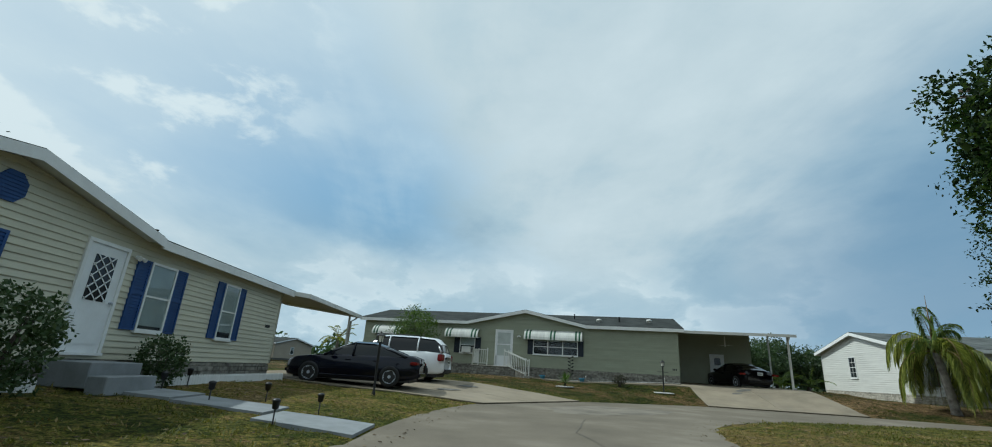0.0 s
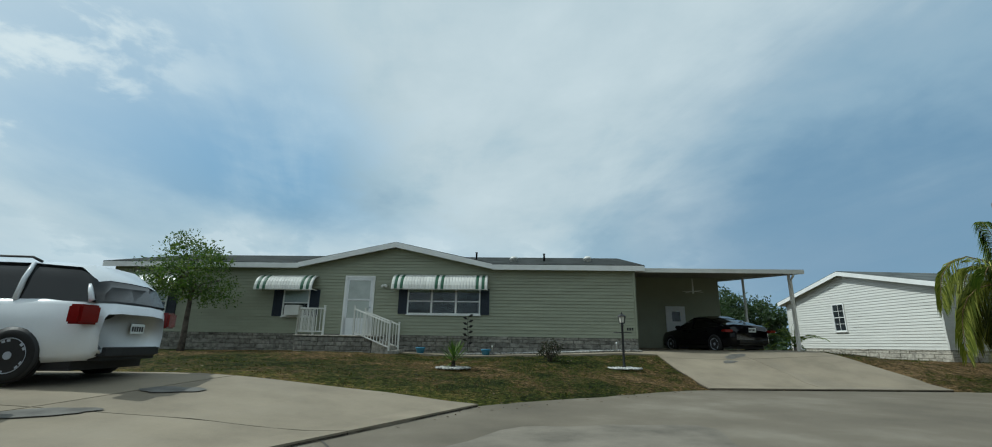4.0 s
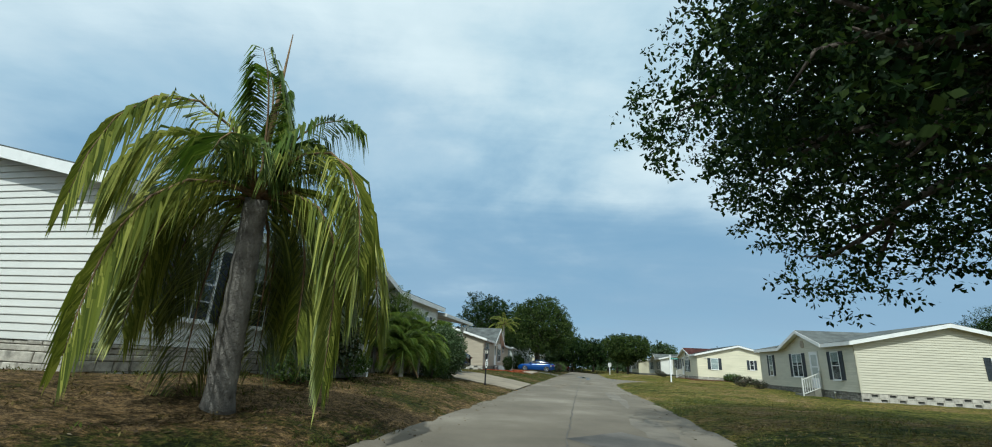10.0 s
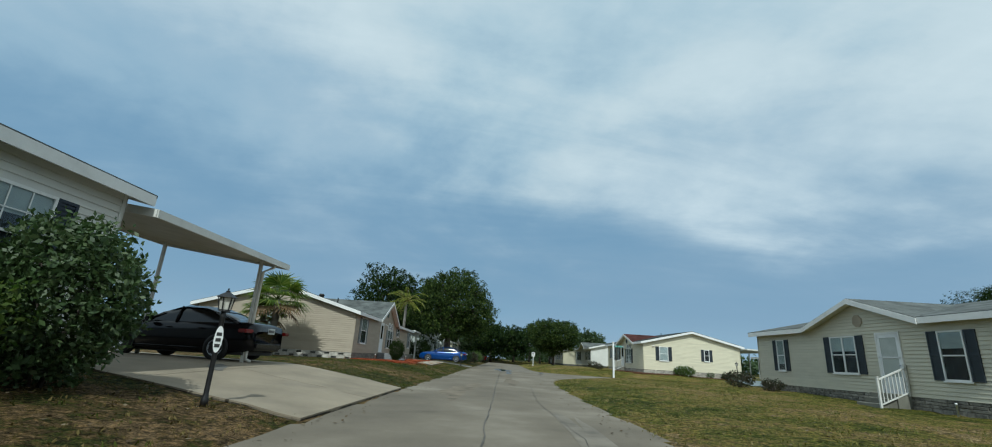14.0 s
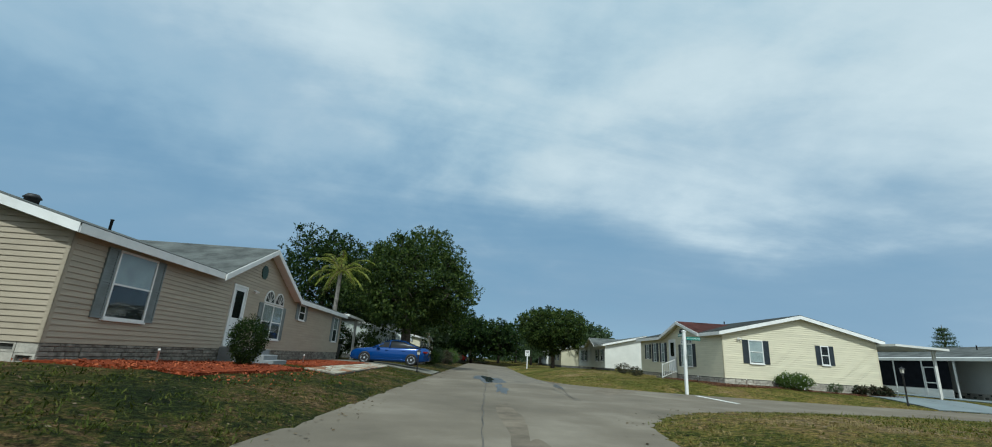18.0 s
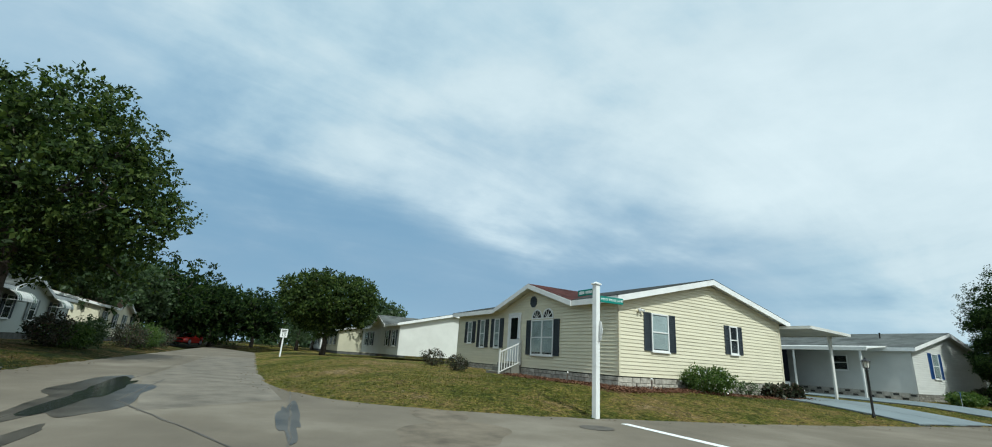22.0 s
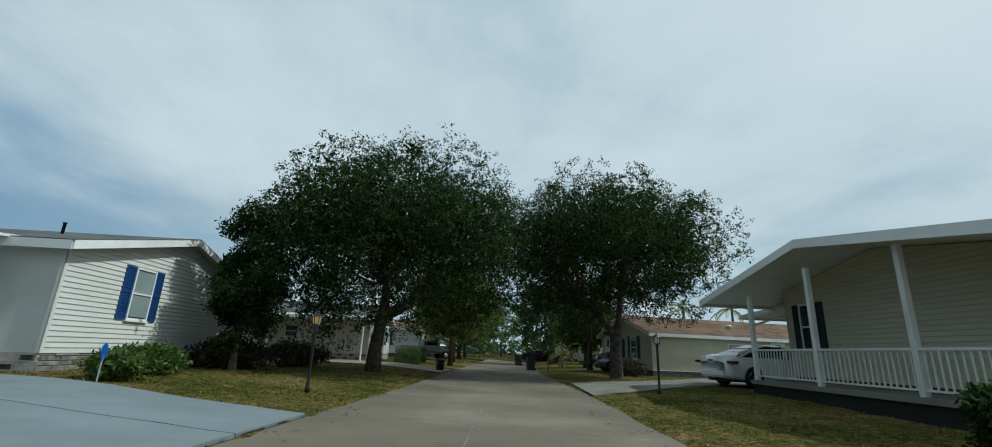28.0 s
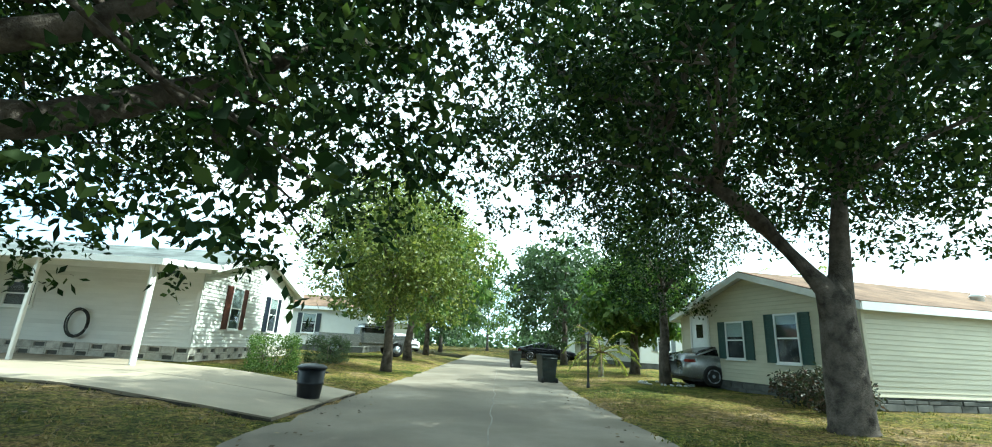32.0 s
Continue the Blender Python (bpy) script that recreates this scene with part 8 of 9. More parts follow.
def storage_shed(at, turn, label):
    """A small white shed with a low gable and a double door."""
    e = thing("storage_shed", (*at, height1(*at) + 0.12), turn, label, "shed")
    put("shell", mesh_of("shell", [(0, 0, 0), (1.9, 0, 0), (1.9, 0.72, 0), (0, 0.72, 0), (0, 0, 1.9), (1.9, 0, 1.9), (1.9, 0.72, 1.9), (0, 0.72, 1.9), (0.95, 0, 2.15), (0.95, 0.72, 2.15)], [(0, 1, 5, 8, 4), (1, 2, 6, 5), (3, 7, 9, 6, 2), (0, 4, 7, 3), (3, 2, 1, 0)], "siding_white"), e)
    for s, x in ((1, -0.06), (-1, 1.96)):
        put("roof", mesh_of("roof", [(x, -0.08, 1.885), (x, 0.72, 1.885), (0.95, 0.72, 2.155), (0.95, -0.08, 2.155), (x, -0.08, 1.92), (x, 0.72, 1.92), (0.95, 0.72, 2.19), (0.95, -0.08, 2.19)], [(0, 1, 2, 3), (7, 6, 5, 4), (0, 3, 7, 4), (1, 5, 6, 2), (0, 4, 5, 1), (3, 2, 6, 7)], "trim_white"), e)
    for x in (0.5, 0.97):
        put("door", soft_box("door", (x, x + 0.44, -0.025, 0.0, 0.08, 1.75), "door_white", 0.006, 1), e)
    return e


storage_shed((71.95, -45.45), -10, "white sided shed against the house under the carport")


def solar_light(at):
    e = thing("path_light", (*at, height1(*at) - 0.03), random.Random(at[0]).uniform(0, 360), "small black path light on a stake", "garden light", "path lights")
    put("stake", lathe("stake", [(0.006, 0), (0.012, 0.05), (0.012, 0.26), (0.0, 0.26)], "iron_black", 8), e)
    put("head", lathe("head", [(0.02, 0.25), (0.05, 0.27), (0.06, 0.37), (0.075, 0.38), (0.05, 0.41), (0.0, 0.42)], "iron_black", 8), e)


for _p in [(-6.6, 9.9), (-5.2, 9.2), (-4.6, 10.2), (-3.3, 7.7), (-3.2, 9.4), (-6.9, 11.2)]:
    solar_light(_p)


def slab(name, corners, mat, label, category, lift, group="", kind=""):
    ob = draped(name, corners, mat, lift, 0.5, 0.14, label, category, kind=kind or "structure")
    return ob


for _i, _c in enumerate([[(-2.0, 7.5), (-2.0, 8.9), (-3.7, 9.0), (-3.7, 7.8)], [(-3.85, 8.5), (-3.85, 9.6), (-5.6, 9.7), (-5.6, 8.7)], [(-5.75, 8.9), (-5.75, 10.0), (-6.9, 10.0), (-6.9, 8.9)]]):
    draped("garden_path_%d" % (_i + 1), _c, "paver", 0.05, 0.6, 0.14, "pale blue-grey concrete garden slab", "garden path")
draped("garden_path_4", [along((11.45, 28.6), 166, 9.4), along((11.45, 28.6), 166, -0.4), along(along((11.45, 28.6), 166, -0.4), 256, 1.1), along(along((11.45, 28.6), 166, 9.4), 256, 1.1)], "concrete", 0.05, 0.5, 0.1, "pale concrete path along the sage house", "garden path")
draped("mulch_bed_1", [along(along((60.2, 22.1), -7, -0.3), 263, 0.05), along(along((60.2, 22.1), -7, 6.4), 263, 0.05), along(along((60.2, 22.1), -7, 6.1), 263, 3.2), along(along((60.2, 22.1), -7, 0.2), 263, 3.0)], "mulch_red", 0.06, 0.25, 0.1, "bed of bright red bark mulch", "flower bed")
draped("mulch_bed_2", [along(along((60.2, 22.1), -7, 8.4), 263, 0.05), along(along((60.2, 22.1), -7, 18.0), 263, 0.05), along(along((60.2, 22.1), -7, 17.6), 263, 2.95), along(along((60.2, 22.1), -7, 8.2), 263, 2.95)], "mulch_red", 0.06, 0.25, 0.1, "bed of bright red bark mulch", "flower bed")
_path = draped("garden_path_5", [along(along((60.2, 22.1), -7, 6.8), 263, 3.05), along(along((60.2, 22.1), -7, 17.6), 263, 3.05), along(along((60.2, 22.1), -7, 17.3), 263, 4.1), along(along((60.2, 22.1), -7, 6.2), 263, 4.2)], "joint", 0.035, 0.4, 0.08, "path of broken pale and rusty flagstones beside the mulch", "garden path")
_rng4 = np.random.RandomState(21)
_nu, _nv = 22, 3
_kx, _ky = np.meshgrid(np.linspace(6.5, 17.45, _nu + 1), np.linspace(3.07, 4.12, _nv + 1), indexing="ij")
_kx[1:-1] += _rng4.uniform(-0.16, 0.16, _kx[1:-1].shape)
_ky[:, 1:-1] += _rng4.uniform(-0.12, 0.12, _ky[:, 1:-1].shape)
for _i in range(_nu):
    for _j in range(_nv):
        _q = np.array([[_kx[a, b], _ky[a, b]] for a, b in ((_i, _j), (_i + 1, _j), (_i + 1, _j + 1), (_i, _j + 1))])
        _q = _q.mean(0) + (_q - _q.mean(0)) * 0.93
        draped("flagstone", [along(along((60.2, 22.1), -7, a), 263, b) for a, b in _q], "flag_rust" if _rng4.uniform() < 0.22 else "flag_pale", 0.06 + _rng4.uniform(0, 0.012), 0.5, 0.04, parent=_path)
draped("mulch_bed_3", [along(along((73.7, -2.81), -96.5, 0.0), 173.5, 0.02), along(along((73.7, -2.81), -96.5, 9.3), 173.5, 0.02), along(along((73.7, -2.81), -96.5, 9.3), 173.5, 0.9), along(along((73.7, -2.81), -96.5, -0.6), 173.5, 0.9)], "mulch_dull", 0.018, 0.25, 0.06, "narrow bed of dull red mulch along the gable", "flower bed")
draped("mulch_bed_4", [along(along((73.7, -2.81), -6.5, -0.6), 83.5, 0.02), along(along((73.7, -2.81), -6.5, 6.0), 83.5, 0.02), along(along((73.7, -2.81), -6.5, 6.0), 83.5, 0.8), along(along((73.7, -2.81), -6.5, -0.6), 83.5, 0.8)], "mulch_dull", 0.018, 0.25, 0.06, "narrow bed of dull red mulch along the front", "flower bed")


def bark_chips(name, beds, n, seed, mat, label):
    """Chips of bark strewn over mulch beds and just past their rims."""
    rng = np.random.RandomState(seed)
    out = []
    for bed in beds:
        a, b, c, d = [np.array(p) for p in bed]
        u, v = rng.uniform(-0.04, 1.04, (n, 1)), rng.normal(0.5, 0.36, (n, 1))
        p = (a * (1 - u) + b * u) * (1 - v) + (d * (1 - u) + c * u) * v + rng.normal(0, 0.05, (n, 2))
        z = np.maximum(height(p[:, 0], p[:, 1]), 0.02) + rng.uniform(0.02, 0.085, n)
        t, L, w = rng.uniform(0, 6.283, n), rng.uniform(0.012, 0.038, n), rng.uniform(0.006, 0.014, n)
        e1 = np.stack([np.cos(t) * L, np.sin(t) * L, rng.uniform(-0.02, 0.02, n)], -1)
        e2 = np.stack([-np.sin(t) * w, np.cos(t) * w, rng.uniform(-0.01, 0.01, n)], -1)
        m = np.c_[p, z]
        out.append(np.stack([m - e1 - e2, m + e1 - e2, m + e1 + e2, m - e1 + e2], 1))
    tagged(new(name, quads(name, np.concatenate(out), mat)), label, "mulch", kind="stuff")


def wall_bed(at, ang, out, s0, s1, d0, d1):
    return [along(along(at, ang, s), out, d) for s, d in ((s0, d0), (s1, d0), (s1, d1), (s0, d1))]


bark_chips("red_bark_chips", [wall_bed((60.2, 22.1), -7, 263, 0.0, 6.3, 0.1, 3.1), wall_bed((60.2, 22.1), -7, 263, 8.3, 17.8, 0.1, 2.9)], 3500, 41, "chip_red", "loose chips of red bark over the beds")
bark_chips("dull_bark_chips", [wall_bed((73.7, -2.81), -96.5, 173.5, -0.6, 9.3, 0.05, 1.1), wall_bed((73.7, -2.81), -6.5, 83.5, -0.8, 6.0, 0.05, 1.0)], 4000, 42, "chip_dull", "loose chips of faded bark over the beds")


def stone_ring(at, r, n, label, seed=1, inner=0.0):
    rng = random.Random(seed)
    e = thing("stone_ring", (*at, height1(*at)), 0, label, "stones", "stone rings")
    base = [lathe("pebble", [(0.0, -0.02), (0.03, -0.01), (0.045, 0.02), (0.03, 0.045), (0.0, 0.05)], "rock_white", 6), lathe("pebble", [(0.0, -0.02), (0.045, -0.01), (0.058, 0.012), (0.032, 0.035), (0.0, 0.04)], "rock_white", 5)]
    for i in range(n):
        a, d = rng.uniform(0, 6.283), r * math.sqrt(rng.uniform(inner, 1))
        put("pebble", base[i % 2], e, (d * math.cos(a), d * math.sin(a), 0.01), (0, 0, rng.uniform(0, 360)))


stone_ring((9.28, 25.95), 0.5, 170, "ring of white stones round the lamp post", 1)
stone_ring((3.9, 25.2), 0.45, 140, "ring of white stones round the yucca", 2)
stone_ring((49.7, -44.2), 0.95, 60, "ring of pale stones round the small oak", 3, 0.8)

# yucca and ornaments in front of the sage house
_rng2 = np.random.RandomState(9)
yu = thing("yucca", (3.9, 25.2, height1(3.9, 25.2)), 0, "spiky green yucca in a ring of white stones", "plant")
put("stem", tube("stem", [(0, 0, -0.05), (0, 0, 0.22)], [0.06, 0.05], "bark", 8), yu)
_lv = []
for _i in range(90):
    _a, _r = _rng2.uniform(0, 6.28), _rng2.uniform(-0.3, 1.4)
    _d = np.array([math.cos(_a) * math.cos(_r), math.sin(_a) * math.cos(_r), math.sin(_r)])
    _s = np.cross(_d, (0, 0, 1.0)) * 0.03
    _o = np.array([0, 0, 0.16 + 0.2 * _rng2.uniform()])
    _lv.append([_o, _o + _d * 0.3 + _s, _o + _d * 0.6, _o + _d * 0.3 - _s])
put("leaf_rosette", quads("leaf_rosette", np.array(_lv), "leaf_light"), yu)

orn = thing("garden_ornament", (*along(along((11.45, 28.6), 166, 6.6), 256, 0.5), 0.85), -14, "black wrought-iron leaf ornament against the wall", "ornament")
_ch = [tube_data([(0, 0, 0), (0.02, 0, 0.5), (-0.03, 0, 1.0), (0.03, 0, 1.3)], [0.015, 0.012, 0.012, 0.006], 6)]
for _i in range(11):
    _z, _s = 0.25 + 0.1 * _i, (-1) ** _i
    _ch.append(([(0, 0, _z), (_s * 0.1, -0.01, _z + 0.1), (_s * 0.2, 0, _z + 0.08), (_s * 0.12, 0.01, _z)], [(0, 1, 2, 3)]))
put("ironwork", mesh_of("ironwork", *merge(_ch), "iron_black"), orn)
for _s in (5.9, 8.3):
    _p = along(along((11.45, 28.6), 166, _s), 256, 0.75)
    _pt = thing("flower_pot", (*_p, height1(*_p)), 0, "blue glazed flower pot by the path", "pot", "flower pots")
    put("pot", lathe("pot", [(0.11, 0), (0.16, 0.2), (0.18, 0.22), (0.18, 0.26), (0.15, 0.26), (0.14, 0.2), (0.0, 0.19)], "pot_blue", 14), _pt)

# white gravel bed with a low block edging at the foot of the sage wall
_gb = thing("gravel_bed", (*along((11.45, 28.6), 166, 7.2), 0.0), -14, "bed of white stones edged with small blocks", "gravel bed")
_rng3 = np.random.RandomState(12)
_gx, _gy = [g.ravel() for g in np.meshgrid(np.linspace(0.0, 6.9, 116), np.linspace(-0.62, -0.04, 11), indexing="ij")]
_ca, _sa = math.cos(radians(-14)), math.sin(radians(-14))
_o = along((11.45, 28.6), 166, 7.2)
_gz = height(_o[0] + _gx * _ca - _gy * _sa, _o[1] + _gx * _sa + _gy * _ca) + 0.05 + _rng3.uniform(0, 0.045, len(_gx))
put("gravel", mesh_of("gravel", np.stack([_gx + _rng3.uniform(-0.02, 0.02, len(_gx)), _gy, _gz], -1), [(i * 11 + j, (i + 1) * 11 + j, (i + 1) * 11 + j + 1, i * 11 + j + 1) for i in range(115) for j in range(10)], "rock_white"), _gb)
_eb = soft_box("edging_block", (-0.055, 0.055, -0.04, 0.04, -0.1, 0.1), "stone", 0.012, 1)
for _i in range(58):
    _x = 0.06 + 0.12 * _i
    put("edging_block", _eb, _gb, (_x, -0.68, height1(_o[0] + _x * _ca + 0.68 * _sa, _o[1] + _x * _sa - 0.68 * _ca)))

# blue notice at the white gable
_sg = thing("yard_sign", (69.2, -22.9, height1(69.2, -22.9)), 100, "round blue yard notice on a stake", "sign")
put("stake", boxes("stake", [(-0.01, 0.01, -0.01, 0.01, 0, 0.5)], "alloy"), _sg)
put("notice", lathe("notice", [(0.0, -0.008), (0.17, -0.008), (0.17, 0.008), (0.0, 0.008)], "sign_blue", 8, False), _sg, (0, 0, 0.55), (90, 0, 0))
put("notice_mark", boxes("notice_mark", [(-0.1, 0.1, -0.012, -0.0085, 0.53, 0.57), (-0.07, 0.07, -0.012, -0.0085, 0.61, 0.64), (-0.07, 0.07, -0.012, -0.0085, 0.46, 0.49)], "ink_white"), _sg)

# hose on the wall, dish and roof vents
_hp = along(along((65.2, -45.0), -10, 3.2), 80, 0.08)
_hs = thing("garden_hose", (*_hp, 0.9), 170, "coiled garden hose hanging on the wall", "hose")
put("coil", mesh_of("coil", *merge([tube_data([(r * math.cos(a), -0.05 - 0.03 * k, 0.35 + 1.35 * r * math.sin(a)) for a in [2 * math.pi * i / 20 for i in range(21)]], [0.02] * 21, 6) for k, r in enumerate((0.3, 0.27, 0.31))]), "plastic_black", True), _hs)


def roof_bits(h, spots):
    for x, y, kind in spots:
        z = h.eave + h.slope * min(y, h.W - y) + 0.16
        if kind == "stack":
            put("vent_stack", lathe("vent_stack", [(0.04, -0.1), (0.04, 0.3), (0.055, 0.3), (0.055, 0.33), (0.0, 0.33)], "plastic_black", 8), h.roof, (x, y, z))
        else:
            put("roof_vent", lathe("roof_vent", [(0.16, -0.08), (0.16, 0.08), (0.2, 0.1), (0.12, 0.2), (0.0, 0.22)], "metal_white" if kind == "dome" else "plastic_black", 12), h.roof, (x, y, z))


roof_bits(hA, [(9.8, 1.5, "stack"), (12.8, 2.0, "stack")])
roof_bits(hB, [(11.2, 3.2, "dome"), (14.6, 2.4, "stack"), (17.6, 1.6, "stack"), (19.5, 1.8, "dome"), (16.3, 1.2, "dome")])
roof_bits(hD, [(2.0, 3.0, "vent"), (4.2, 2.6, "stack")])
roof_bits(hE, [(8.0, 3.0, "stack"), (13.6, 2.6, "stack")])
roof_bits(hF, [(3.5, 2.0, "vent"), (6.0, 1.5, "dome"), (9.5, 1.0, "dome")])
roof_bits(hK, [(2.0, 2.0, "stack"), (6.5, 1.6, "dome")])
roof_bits(hH, [(4.0, 5.0, "stack")])
put("dish", lathe("dish", [(0.0, 0), (0.15, 0.02), (0.28, 0.08), (0.28, 0.095), (0.15, 0.035), (0.0, 0.015)], "plate", 16), hL.roof, (15.8, 7.2, 3.4), (60, 0, 140))
put("window_unit", soft_box("window_unit", (-0.3, 0.3, -0.35, 0.0, 0, 0.4), "metal_white", 0.02), hB.e, (7.7, 0, 1.22), label="white window air conditioner")

# road patches, seams, puddle
def flat_shape(name, pts, z, mat, label, category="road patch"):
    return tagged(new(name, mesh_of(name, [(x, y, z if z else height1(x, y) + 0.056) for x, y in pts], [tuple(range(len(pts)))], mat)), label, category, kind="structure")


def blob(cx, cy, rx, ry, turn, seed, n=40, rough=0.25):
    rng = random.Random(seed)
    ph = [rng.uniform(0, 6.28) for _ in range(4)]
    out = []
    for i in range(n):
        a = 2 * math.pi * i / n
        k = 1 + rough * (0.5 * math.sin(2 * a + ph[0]) + 0.35 * math.sin(3 * a + ph[1]) + 0.25 * math.sin(5 * a + ph[2]) + 0.15 * math.sin(9 * a + ph[3]))
        x, y = rx * k * math.cos(a), ry * k * math.sin(a)
        out.append((cx + x * math.cos(turn) - y * math.sin(turn), cy + x * math.sin(turn) + y * math.cos(turn)))
    return out


def pool(cx, cy, rx, ry, turn, seed):
    """A long shallow pool with blunt ends and a slightly wavering rim."""
    rng = random.Random(seed)
    out = []
    for i in range(56):
        a = 2 * math.pi * i / 56
        x = math.copysign(abs(math.cos(a)) ** 0.55, math.cos(a)) * rx * rng.uniform(0.97, 1.03)
        y = math.copysign(abs(math.sin(a)) ** 0.6, math.sin(a)) * ry * rng.uniform(0.9, 1.08)
        out.append((cx + x * math.cos(turn) - y * math.sin(turn), cy + x * math.sin(turn) + y * math.cos(turn)))
    return out


flat_shape("road_panel", [(73.0, 9.6), (80.0, 9.55), (90.0, 7.95), (101.0, 6.1), (101.0, 3.25), (90.0, 5.1), (84.2, 6.0), (77.6, 6.75), (74.6, 7.1)], 0.0145, "patch_pale", "paler cast panel of the street")
flat_shape("wet_patch", blob(76.0, 10.3, 4.0, 0.75, -0.14, 2, 60, 0.5), 0.0172, "damp", "damp dark asphalt about the puddle", "road patch")
flat_shape("puddle", blob(76.6, 10.22, 2.9, 0.36, -0.15, 1, 60, 0.55), 0.0205, "water", "shallow puddle in the road's gutter", "puddle")
flat_shape("wet_patch.001", blob(68.4, 11.1, 2.6, 0.22, -0.2, 31, 60, 0.7), 0.0172, "damp", "wet streak along the road's middle", "road patch")
flat_shape("wet_patch.002", blob(72.0, 7.55, 2.1, 0.17, -0.2, 33, 60, 0.5), 0.0176, "damp", "dark wet stain along a crack", "road patch")
for _i, (_x, _y, _rx, _ry, _t) in enumerate([(70.9, 5.2, 2.6, 0.9, -0.5), (56.0, 13.2, 4.5, 0.35, -0.17), (47.5, 16.4, 3.0, 0.5, -0.17), (64.9, -6.5, 2.6, 0.3, -1.75), (64.3, -11.5, 1.6, 0.5, -1.7)]):
    flat_shape("road_stain_%d" % (_i + 1), blob(_x, _y, _rx, _ry, _t, 90 + _i, 80, 0.7), 0.0152, "stain_brown", "brown sandy stain on the road", "stain")
flat_shape("road_patch_1", blob(4.2, 17.0, 2.6, 1.6, 0.7, 3), 0.016, "patch_pale", "pale repaired patch of the road")
for _i, (_x, _y, _rx, _ry) in enumerate([(37, 15.3, 4.5, 0.25), (26.0, 17.0, 2.4, 0.4)]):
    flat_shape("road_patch_%d" % (_i + 4), blob(_x, _y, _rx, _ry, -0.16, 20 + _i, 80, 0.55), 0.0155, "patch_pale", "pale worn streak of the road")
flat_shape("road_patch_3", blob(24.5, 18.0, 1.4, 1.0, -0.16, 5, 4, 0.0), 0.016, "patch_dark", "dark square patch of the road")


def seam(name, pts, w, label, mat="patch_dark"):
    rng = random.Random(len(pts))
    out_l, out_r = [], []
    for i in range(len(pts) - 1):
        (ax, ay), (bx, by) = pts[i], pts[i + 1]
        n = max(1, int(math.hypot(bx - ax, by - ay) / 0.5))
        d = math.hypot(bx - ax, by - ay)
        nx, ny = -(by - ay) / d, (bx - ax) / d
        for k in range(n):
            t = k / n
            j = rng.uniform(-0.03, 0.03)
            ww = w * rng.uniform(0.4, 1.2)
            x, y = ax + (bx - ax) * t + nx * j, ay + (by - ay) * t + ny * j
            out_l.append((x + nx * ww, y + ny * ww, 0.0185))
            out_r.append((x - nx * ww, y - ny * ww, 0.0185))
    v = out_l + out_r
    m = len(out_l)
    tagged(new(name, mesh_of(name, v, [(i, m + i, m + i + 1, i + 1) for i in range(m - 1)], mat)), label, "road seam", kind="structure")


seam("road_seam_1", [(20, 19.7), (34, 17.5), (60, 13.2), (76, 10.4), (110, 4.8), (160, -3.4)], 0.014, "dark tar seam along the middle of the street")
seam("road_seam_2", [(66.9, 3.0), (66.0, -4.0), (64.0, -14.0), (60.4, -28.0), (57.1, -40.0), (51.0, -63.0)], 0.012, "seam along the shaded street with sun glint in its pale colour", "seam_glint")
seam("road_seam_3", [(64.0, 9.4), (69.5, 8.6), (74.5, 9.9), (80.0, 9.0)], 0.022, "dark crack across the junction")
seam("road_seam_4", [(64.0, 9.6), (70.2, 7.95), (78.2, 6.1)], 0.016, "dark crack across the junction")
for _k, _pts in enumerate([[(28.0, 20.6), (30.5, 18.2), (31.0, 15.2)], [(40.0, 19.2), (41.2, 16.4), (42.8, 13.4)], [(50.5, 17.4), (51.0, 14.8), (53.0, 11.8)], [(33.0, 16.4), (38.0, 15.3), (44.0, 14.6), (51.0, 13.2)], [(64.4, -9.0), (65.8, -10.6), (66.6, -12.9)], [(60.6, -19.0), (62.4, -20.4), (64.2, -20.9)], [(2.2, 6.0), (1.8, 10.0), (2.6, 13.2), (4.6, 16.0)]]):
    seam("road_crack_%d" % (_k + 1), _pts, 0.009, "thin dark crack in the worn asphalt")
seam("road_seam_5", [(4.4, 14.6), (2.2, 16.6), (1.4, 18.9)], 0.014, "dark crack across the bend")
flat_shape("manhole_cover", [(69.9 + 0.33 * math.cos(0.4 * i), 2.5 + 0.33 * math.sin(0.4 * i)) for i in range(15)], 0.02, "patch_dark", "round dark utility cover in the road", "manhole cover")
flat_shape("stop_line", [(66.3, 2.0), (70.2, 1.2), (70.25, 1.4), (66.35, 2.2)], 0.0175, "ink_white", "worn white stop line", "road marking")
# third and fourth blots paint the shadow east of the two parked cars
for _i, (_x, _y, _rx, _ry) in enumerate([(14.2, 27.2, 0.5, 0.22), (13.5, 26.6, 0.3, 0.14), (-1.6, 18.9, 0.5, 0.2), (-0.9, 20.4, 0.4, 0.2), (43.0, 22.6, 0.6, 0.2), (59.2, -29.0, 0.7, 0.4)]):
    flat_shape("oil_stain_%d" % (_i + 1), blob(_x, _y, _rx, _ry, 0.4, 60 + _i), None, "oily_shadow", "dark blot of oily stain and painted shadow on the driveway", "stain")


# ---- lawn growth: tufts, weeds and fallen leaves ----
def noise2(x, y, seed):
    """Smooth patchy values between about -1 and 1."""
    rng = np.random.RandomState(seed)
    out = np.zeros(x.shape)
    for k in range(7):
        a, f = rng.uniform(0, 6.28), 0.25 * 1.55**k
        out += np.sin(f * (x * math.cos(a) + y * math.sin(a)) + rng.uniform(0, 6.28)) * np.cos(f * 0.83 * (y * math.cos(a) - x * math.sin(a)) + rng.uniform(0, 6.28))
    return out / 2.2


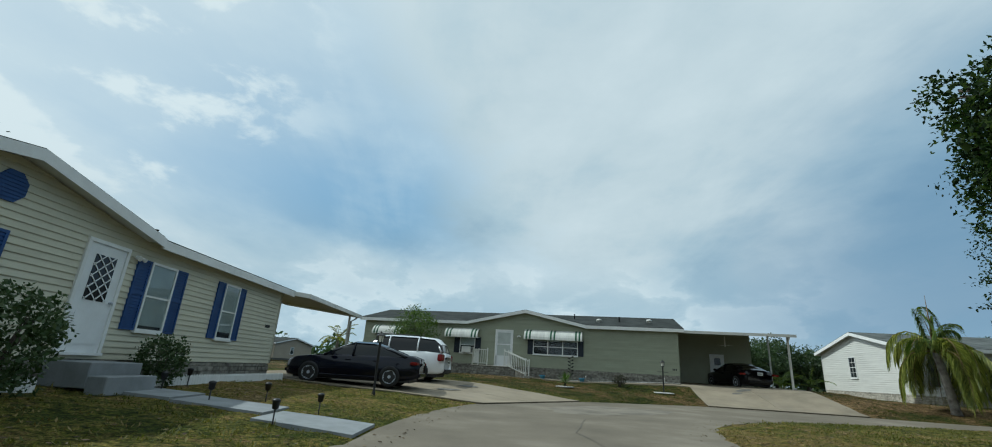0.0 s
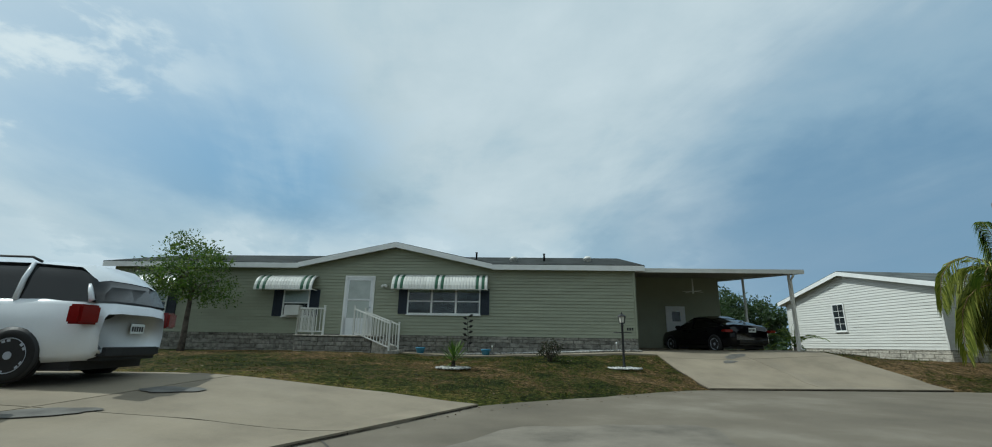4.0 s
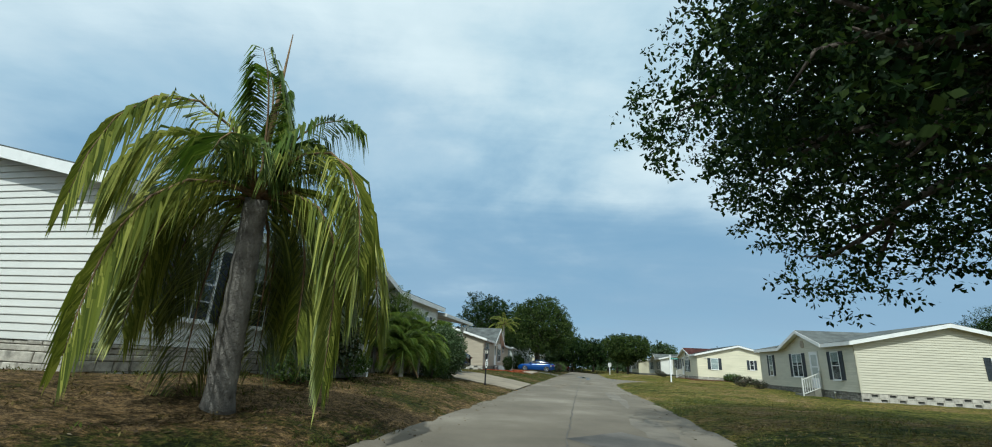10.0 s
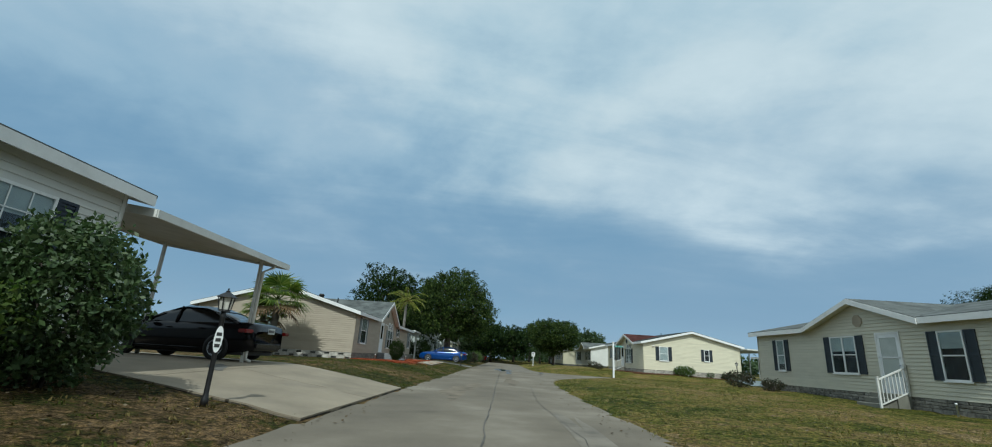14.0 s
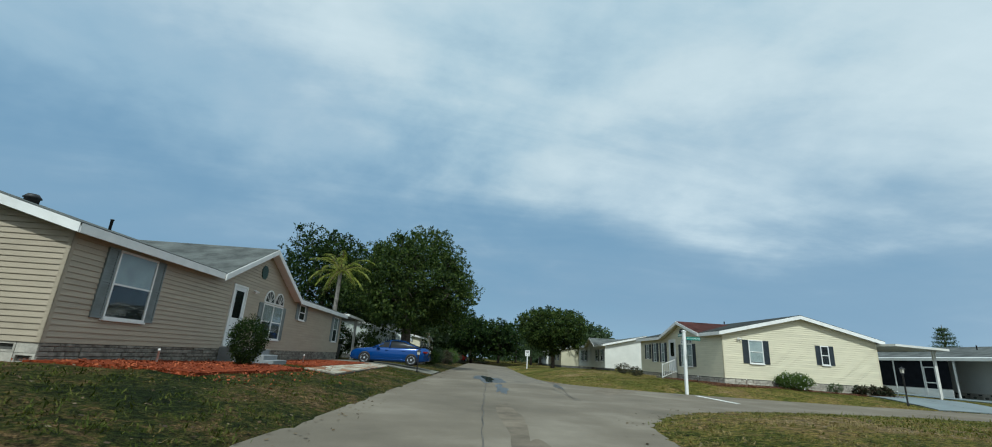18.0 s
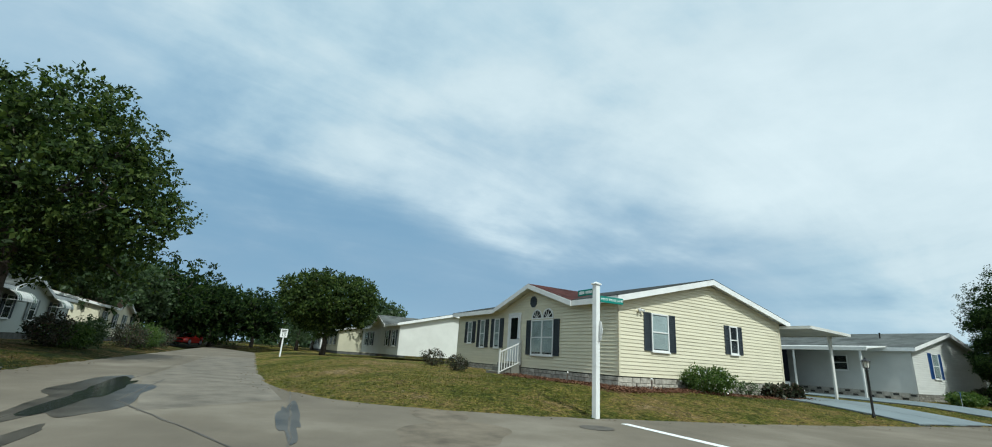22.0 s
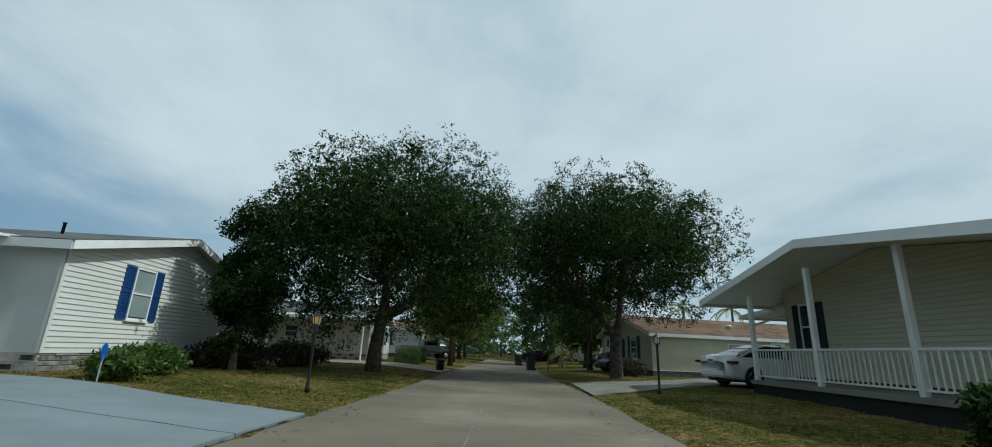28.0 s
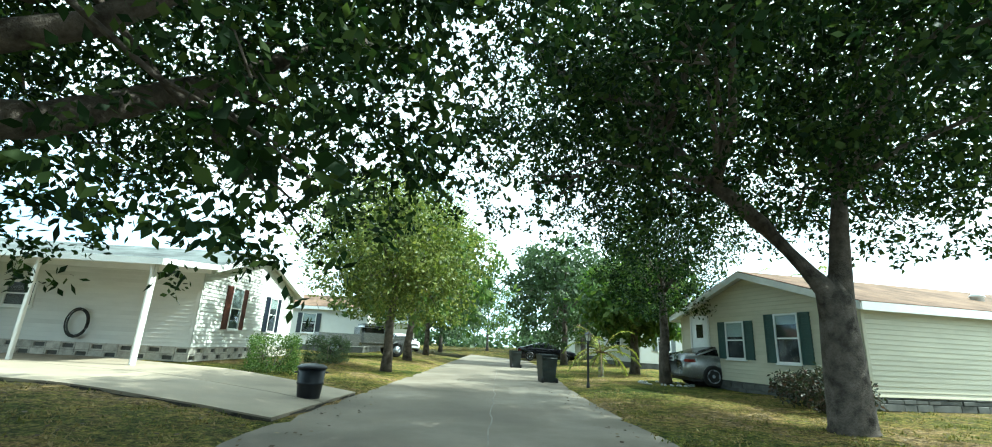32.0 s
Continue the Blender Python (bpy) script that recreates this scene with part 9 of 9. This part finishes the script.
def on_slab(x, y):
    hit = np.zeros(x.shape, bool)
    for q in DRAPED:
        pos, neg = np.ones(x.shape, bool), np.ones(x.shape, bool)
        for i in range(4):
            (ax, ay), (bx, by) = q[i], q[(i + 1) % 4]
            c = (bx - ax) * (y - ay) - (by - ay) * (x - ax)
            pos &= c > -0.02
            neg &= c < 0.02
        hit |= pos | neg
    return hit


def lawn_spots(n, seed, reach, rim=0.0):
    """Spots on the lawns along the streets, more of them close to the edge."""
    rng = np.random.RandomState(seed)
    a, b = ROAD, np.roll(ROAD, -1, 0)
    mid, size = (a + b) / 2, np.linalg.norm(b - a, axis=1)
    near = (mid[:, 0] > -8) & (mid[:, 0] < 88) & (mid[:, 1] > -42) & (mid[:, 1] > -2 - 3 * np.clip(mid[:, 0], 0, 40))
    p = size * near
    k = rng.choice(len(a), n, p=p / p.sum())
    d = b[k] - a[k]
    nrm = np.stack([d[:, 1], -d[:, 0]], -1) / (np.linalg.norm(d, axis=1)[:, None] + 1e-9)
    off = rim + (reach - rim) * rng.uniform(0, 1, (n, 1)) ** 1.25
    q = a[k] + d * rng.uniform(0, 1, (n, 1)) + nrm * off * LAWN_SIDE + rng.normal(0, 0.3, (n, 2))
    gap = road_gap(q[:, 0], q[:, 1])
    ok = (gap > rim) & ~on_slab(q[:, 0], q[:, 1])
    x, y = q[ok, 0], q[ok, 1]
    return rng, x, y, height(x, y)


# which hand of the road's outline the lawns lie on
_d = ROAD[1] - ROAD[0]
LAWN_SIDE = 1 if road_gap(ROAD[0][0] + _d[1] * 0.2 + _d[0] * 0.5, ROAD[0][1] - _d[0] * 0.2 + _d[1] * 0.5)[0] > 0 else -1


def tufts(name, n, seed, reach, tall, mat, label, want, south, blades=11, spread=0.085):
    """Short bent blades in clumps, on the lots north or south of the first street."""
    rng, x, y, z = lawn_spots(n, seed, reach)
    keep = want(noise2(x, y, 77), rng.uniform(0, 1, len(x))) & ((y + 0.163 * x < 22.3) == south)
    x, y, z = [np.repeat(v[keep], blades) for v in (x, y, z)]
    m = len(x)
    a = rng.uniform(0, 6.283, m)
    lean = rng.uniform(0.2, 1.7, m)
    h = tall * rng.uniform(0.35, 1.2, m)
    w = 0.005 + 0.011 * rng.uniform(0, 1, m)
    base = np.stack([x + rng.normal(0, spread, m), y + rng.normal(0, spread, m), z - 0.012], -1)
    d = np.stack([np.cos(a) * lean * h, np.sin(a) * lean * h, h], -1)
    s = np.stack([-np.sin(a) * w, np.cos(a) * w, 0 * w], -1)
    me = quads(name, np.stack([base - s, base + d * 0.55 - s * 0.8, base + d, base + d * 0.5 + s * 0.9], 1), mat)
    tagged(new(name, me), label, "grass", kind="stuff")


green = lambda v, r: r < np.clip(0.4 + 1.5 * v, 0.03, 1.0)
straw = lambda v, r: r < np.clip(0.4 - 1.1 * v, 0.04, 1.0)
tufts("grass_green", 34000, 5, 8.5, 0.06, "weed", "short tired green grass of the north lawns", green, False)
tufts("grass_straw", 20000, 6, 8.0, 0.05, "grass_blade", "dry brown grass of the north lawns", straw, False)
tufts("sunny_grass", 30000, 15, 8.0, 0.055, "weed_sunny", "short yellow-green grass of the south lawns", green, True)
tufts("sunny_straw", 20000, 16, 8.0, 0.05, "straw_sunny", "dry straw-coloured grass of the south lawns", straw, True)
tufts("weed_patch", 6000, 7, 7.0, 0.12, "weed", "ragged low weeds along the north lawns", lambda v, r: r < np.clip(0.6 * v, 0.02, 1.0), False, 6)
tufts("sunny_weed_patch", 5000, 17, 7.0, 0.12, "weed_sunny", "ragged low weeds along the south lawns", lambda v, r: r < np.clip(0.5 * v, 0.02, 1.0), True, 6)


def litter():
    rng, x, y, z = lawn_spots(17000, 8, 8.0, -0.8)
    m = len(x)
    z = np.maximum(z, 0.016)
    a = rng.uniform(0, 6.283, m)
    L = 0.03 * rng.uniform(0.4, 1.5, m)
    c = np.stack([x, y, z + 0.012 + 0.02 * (z > 0.03)], -1)
    u = np.stack([np.cos(a) * L, np.sin(a) * L, rng.uniform(-0.006, 0.012, m)], -1)
    v = np.stack([-np.sin(a) * L, np.cos(a) * L, rng.uniform(-0.004, 0.01, m)], -1) * 0.75
    tagged(new("leaf_litter", quads("leaf_litter", np.stack([c - u, c + v, c + u, c - v], 1), "litter")), "fallen brown leaves scattered on lawn and road edge", "fallen leaves", kind="stuff")


litter()
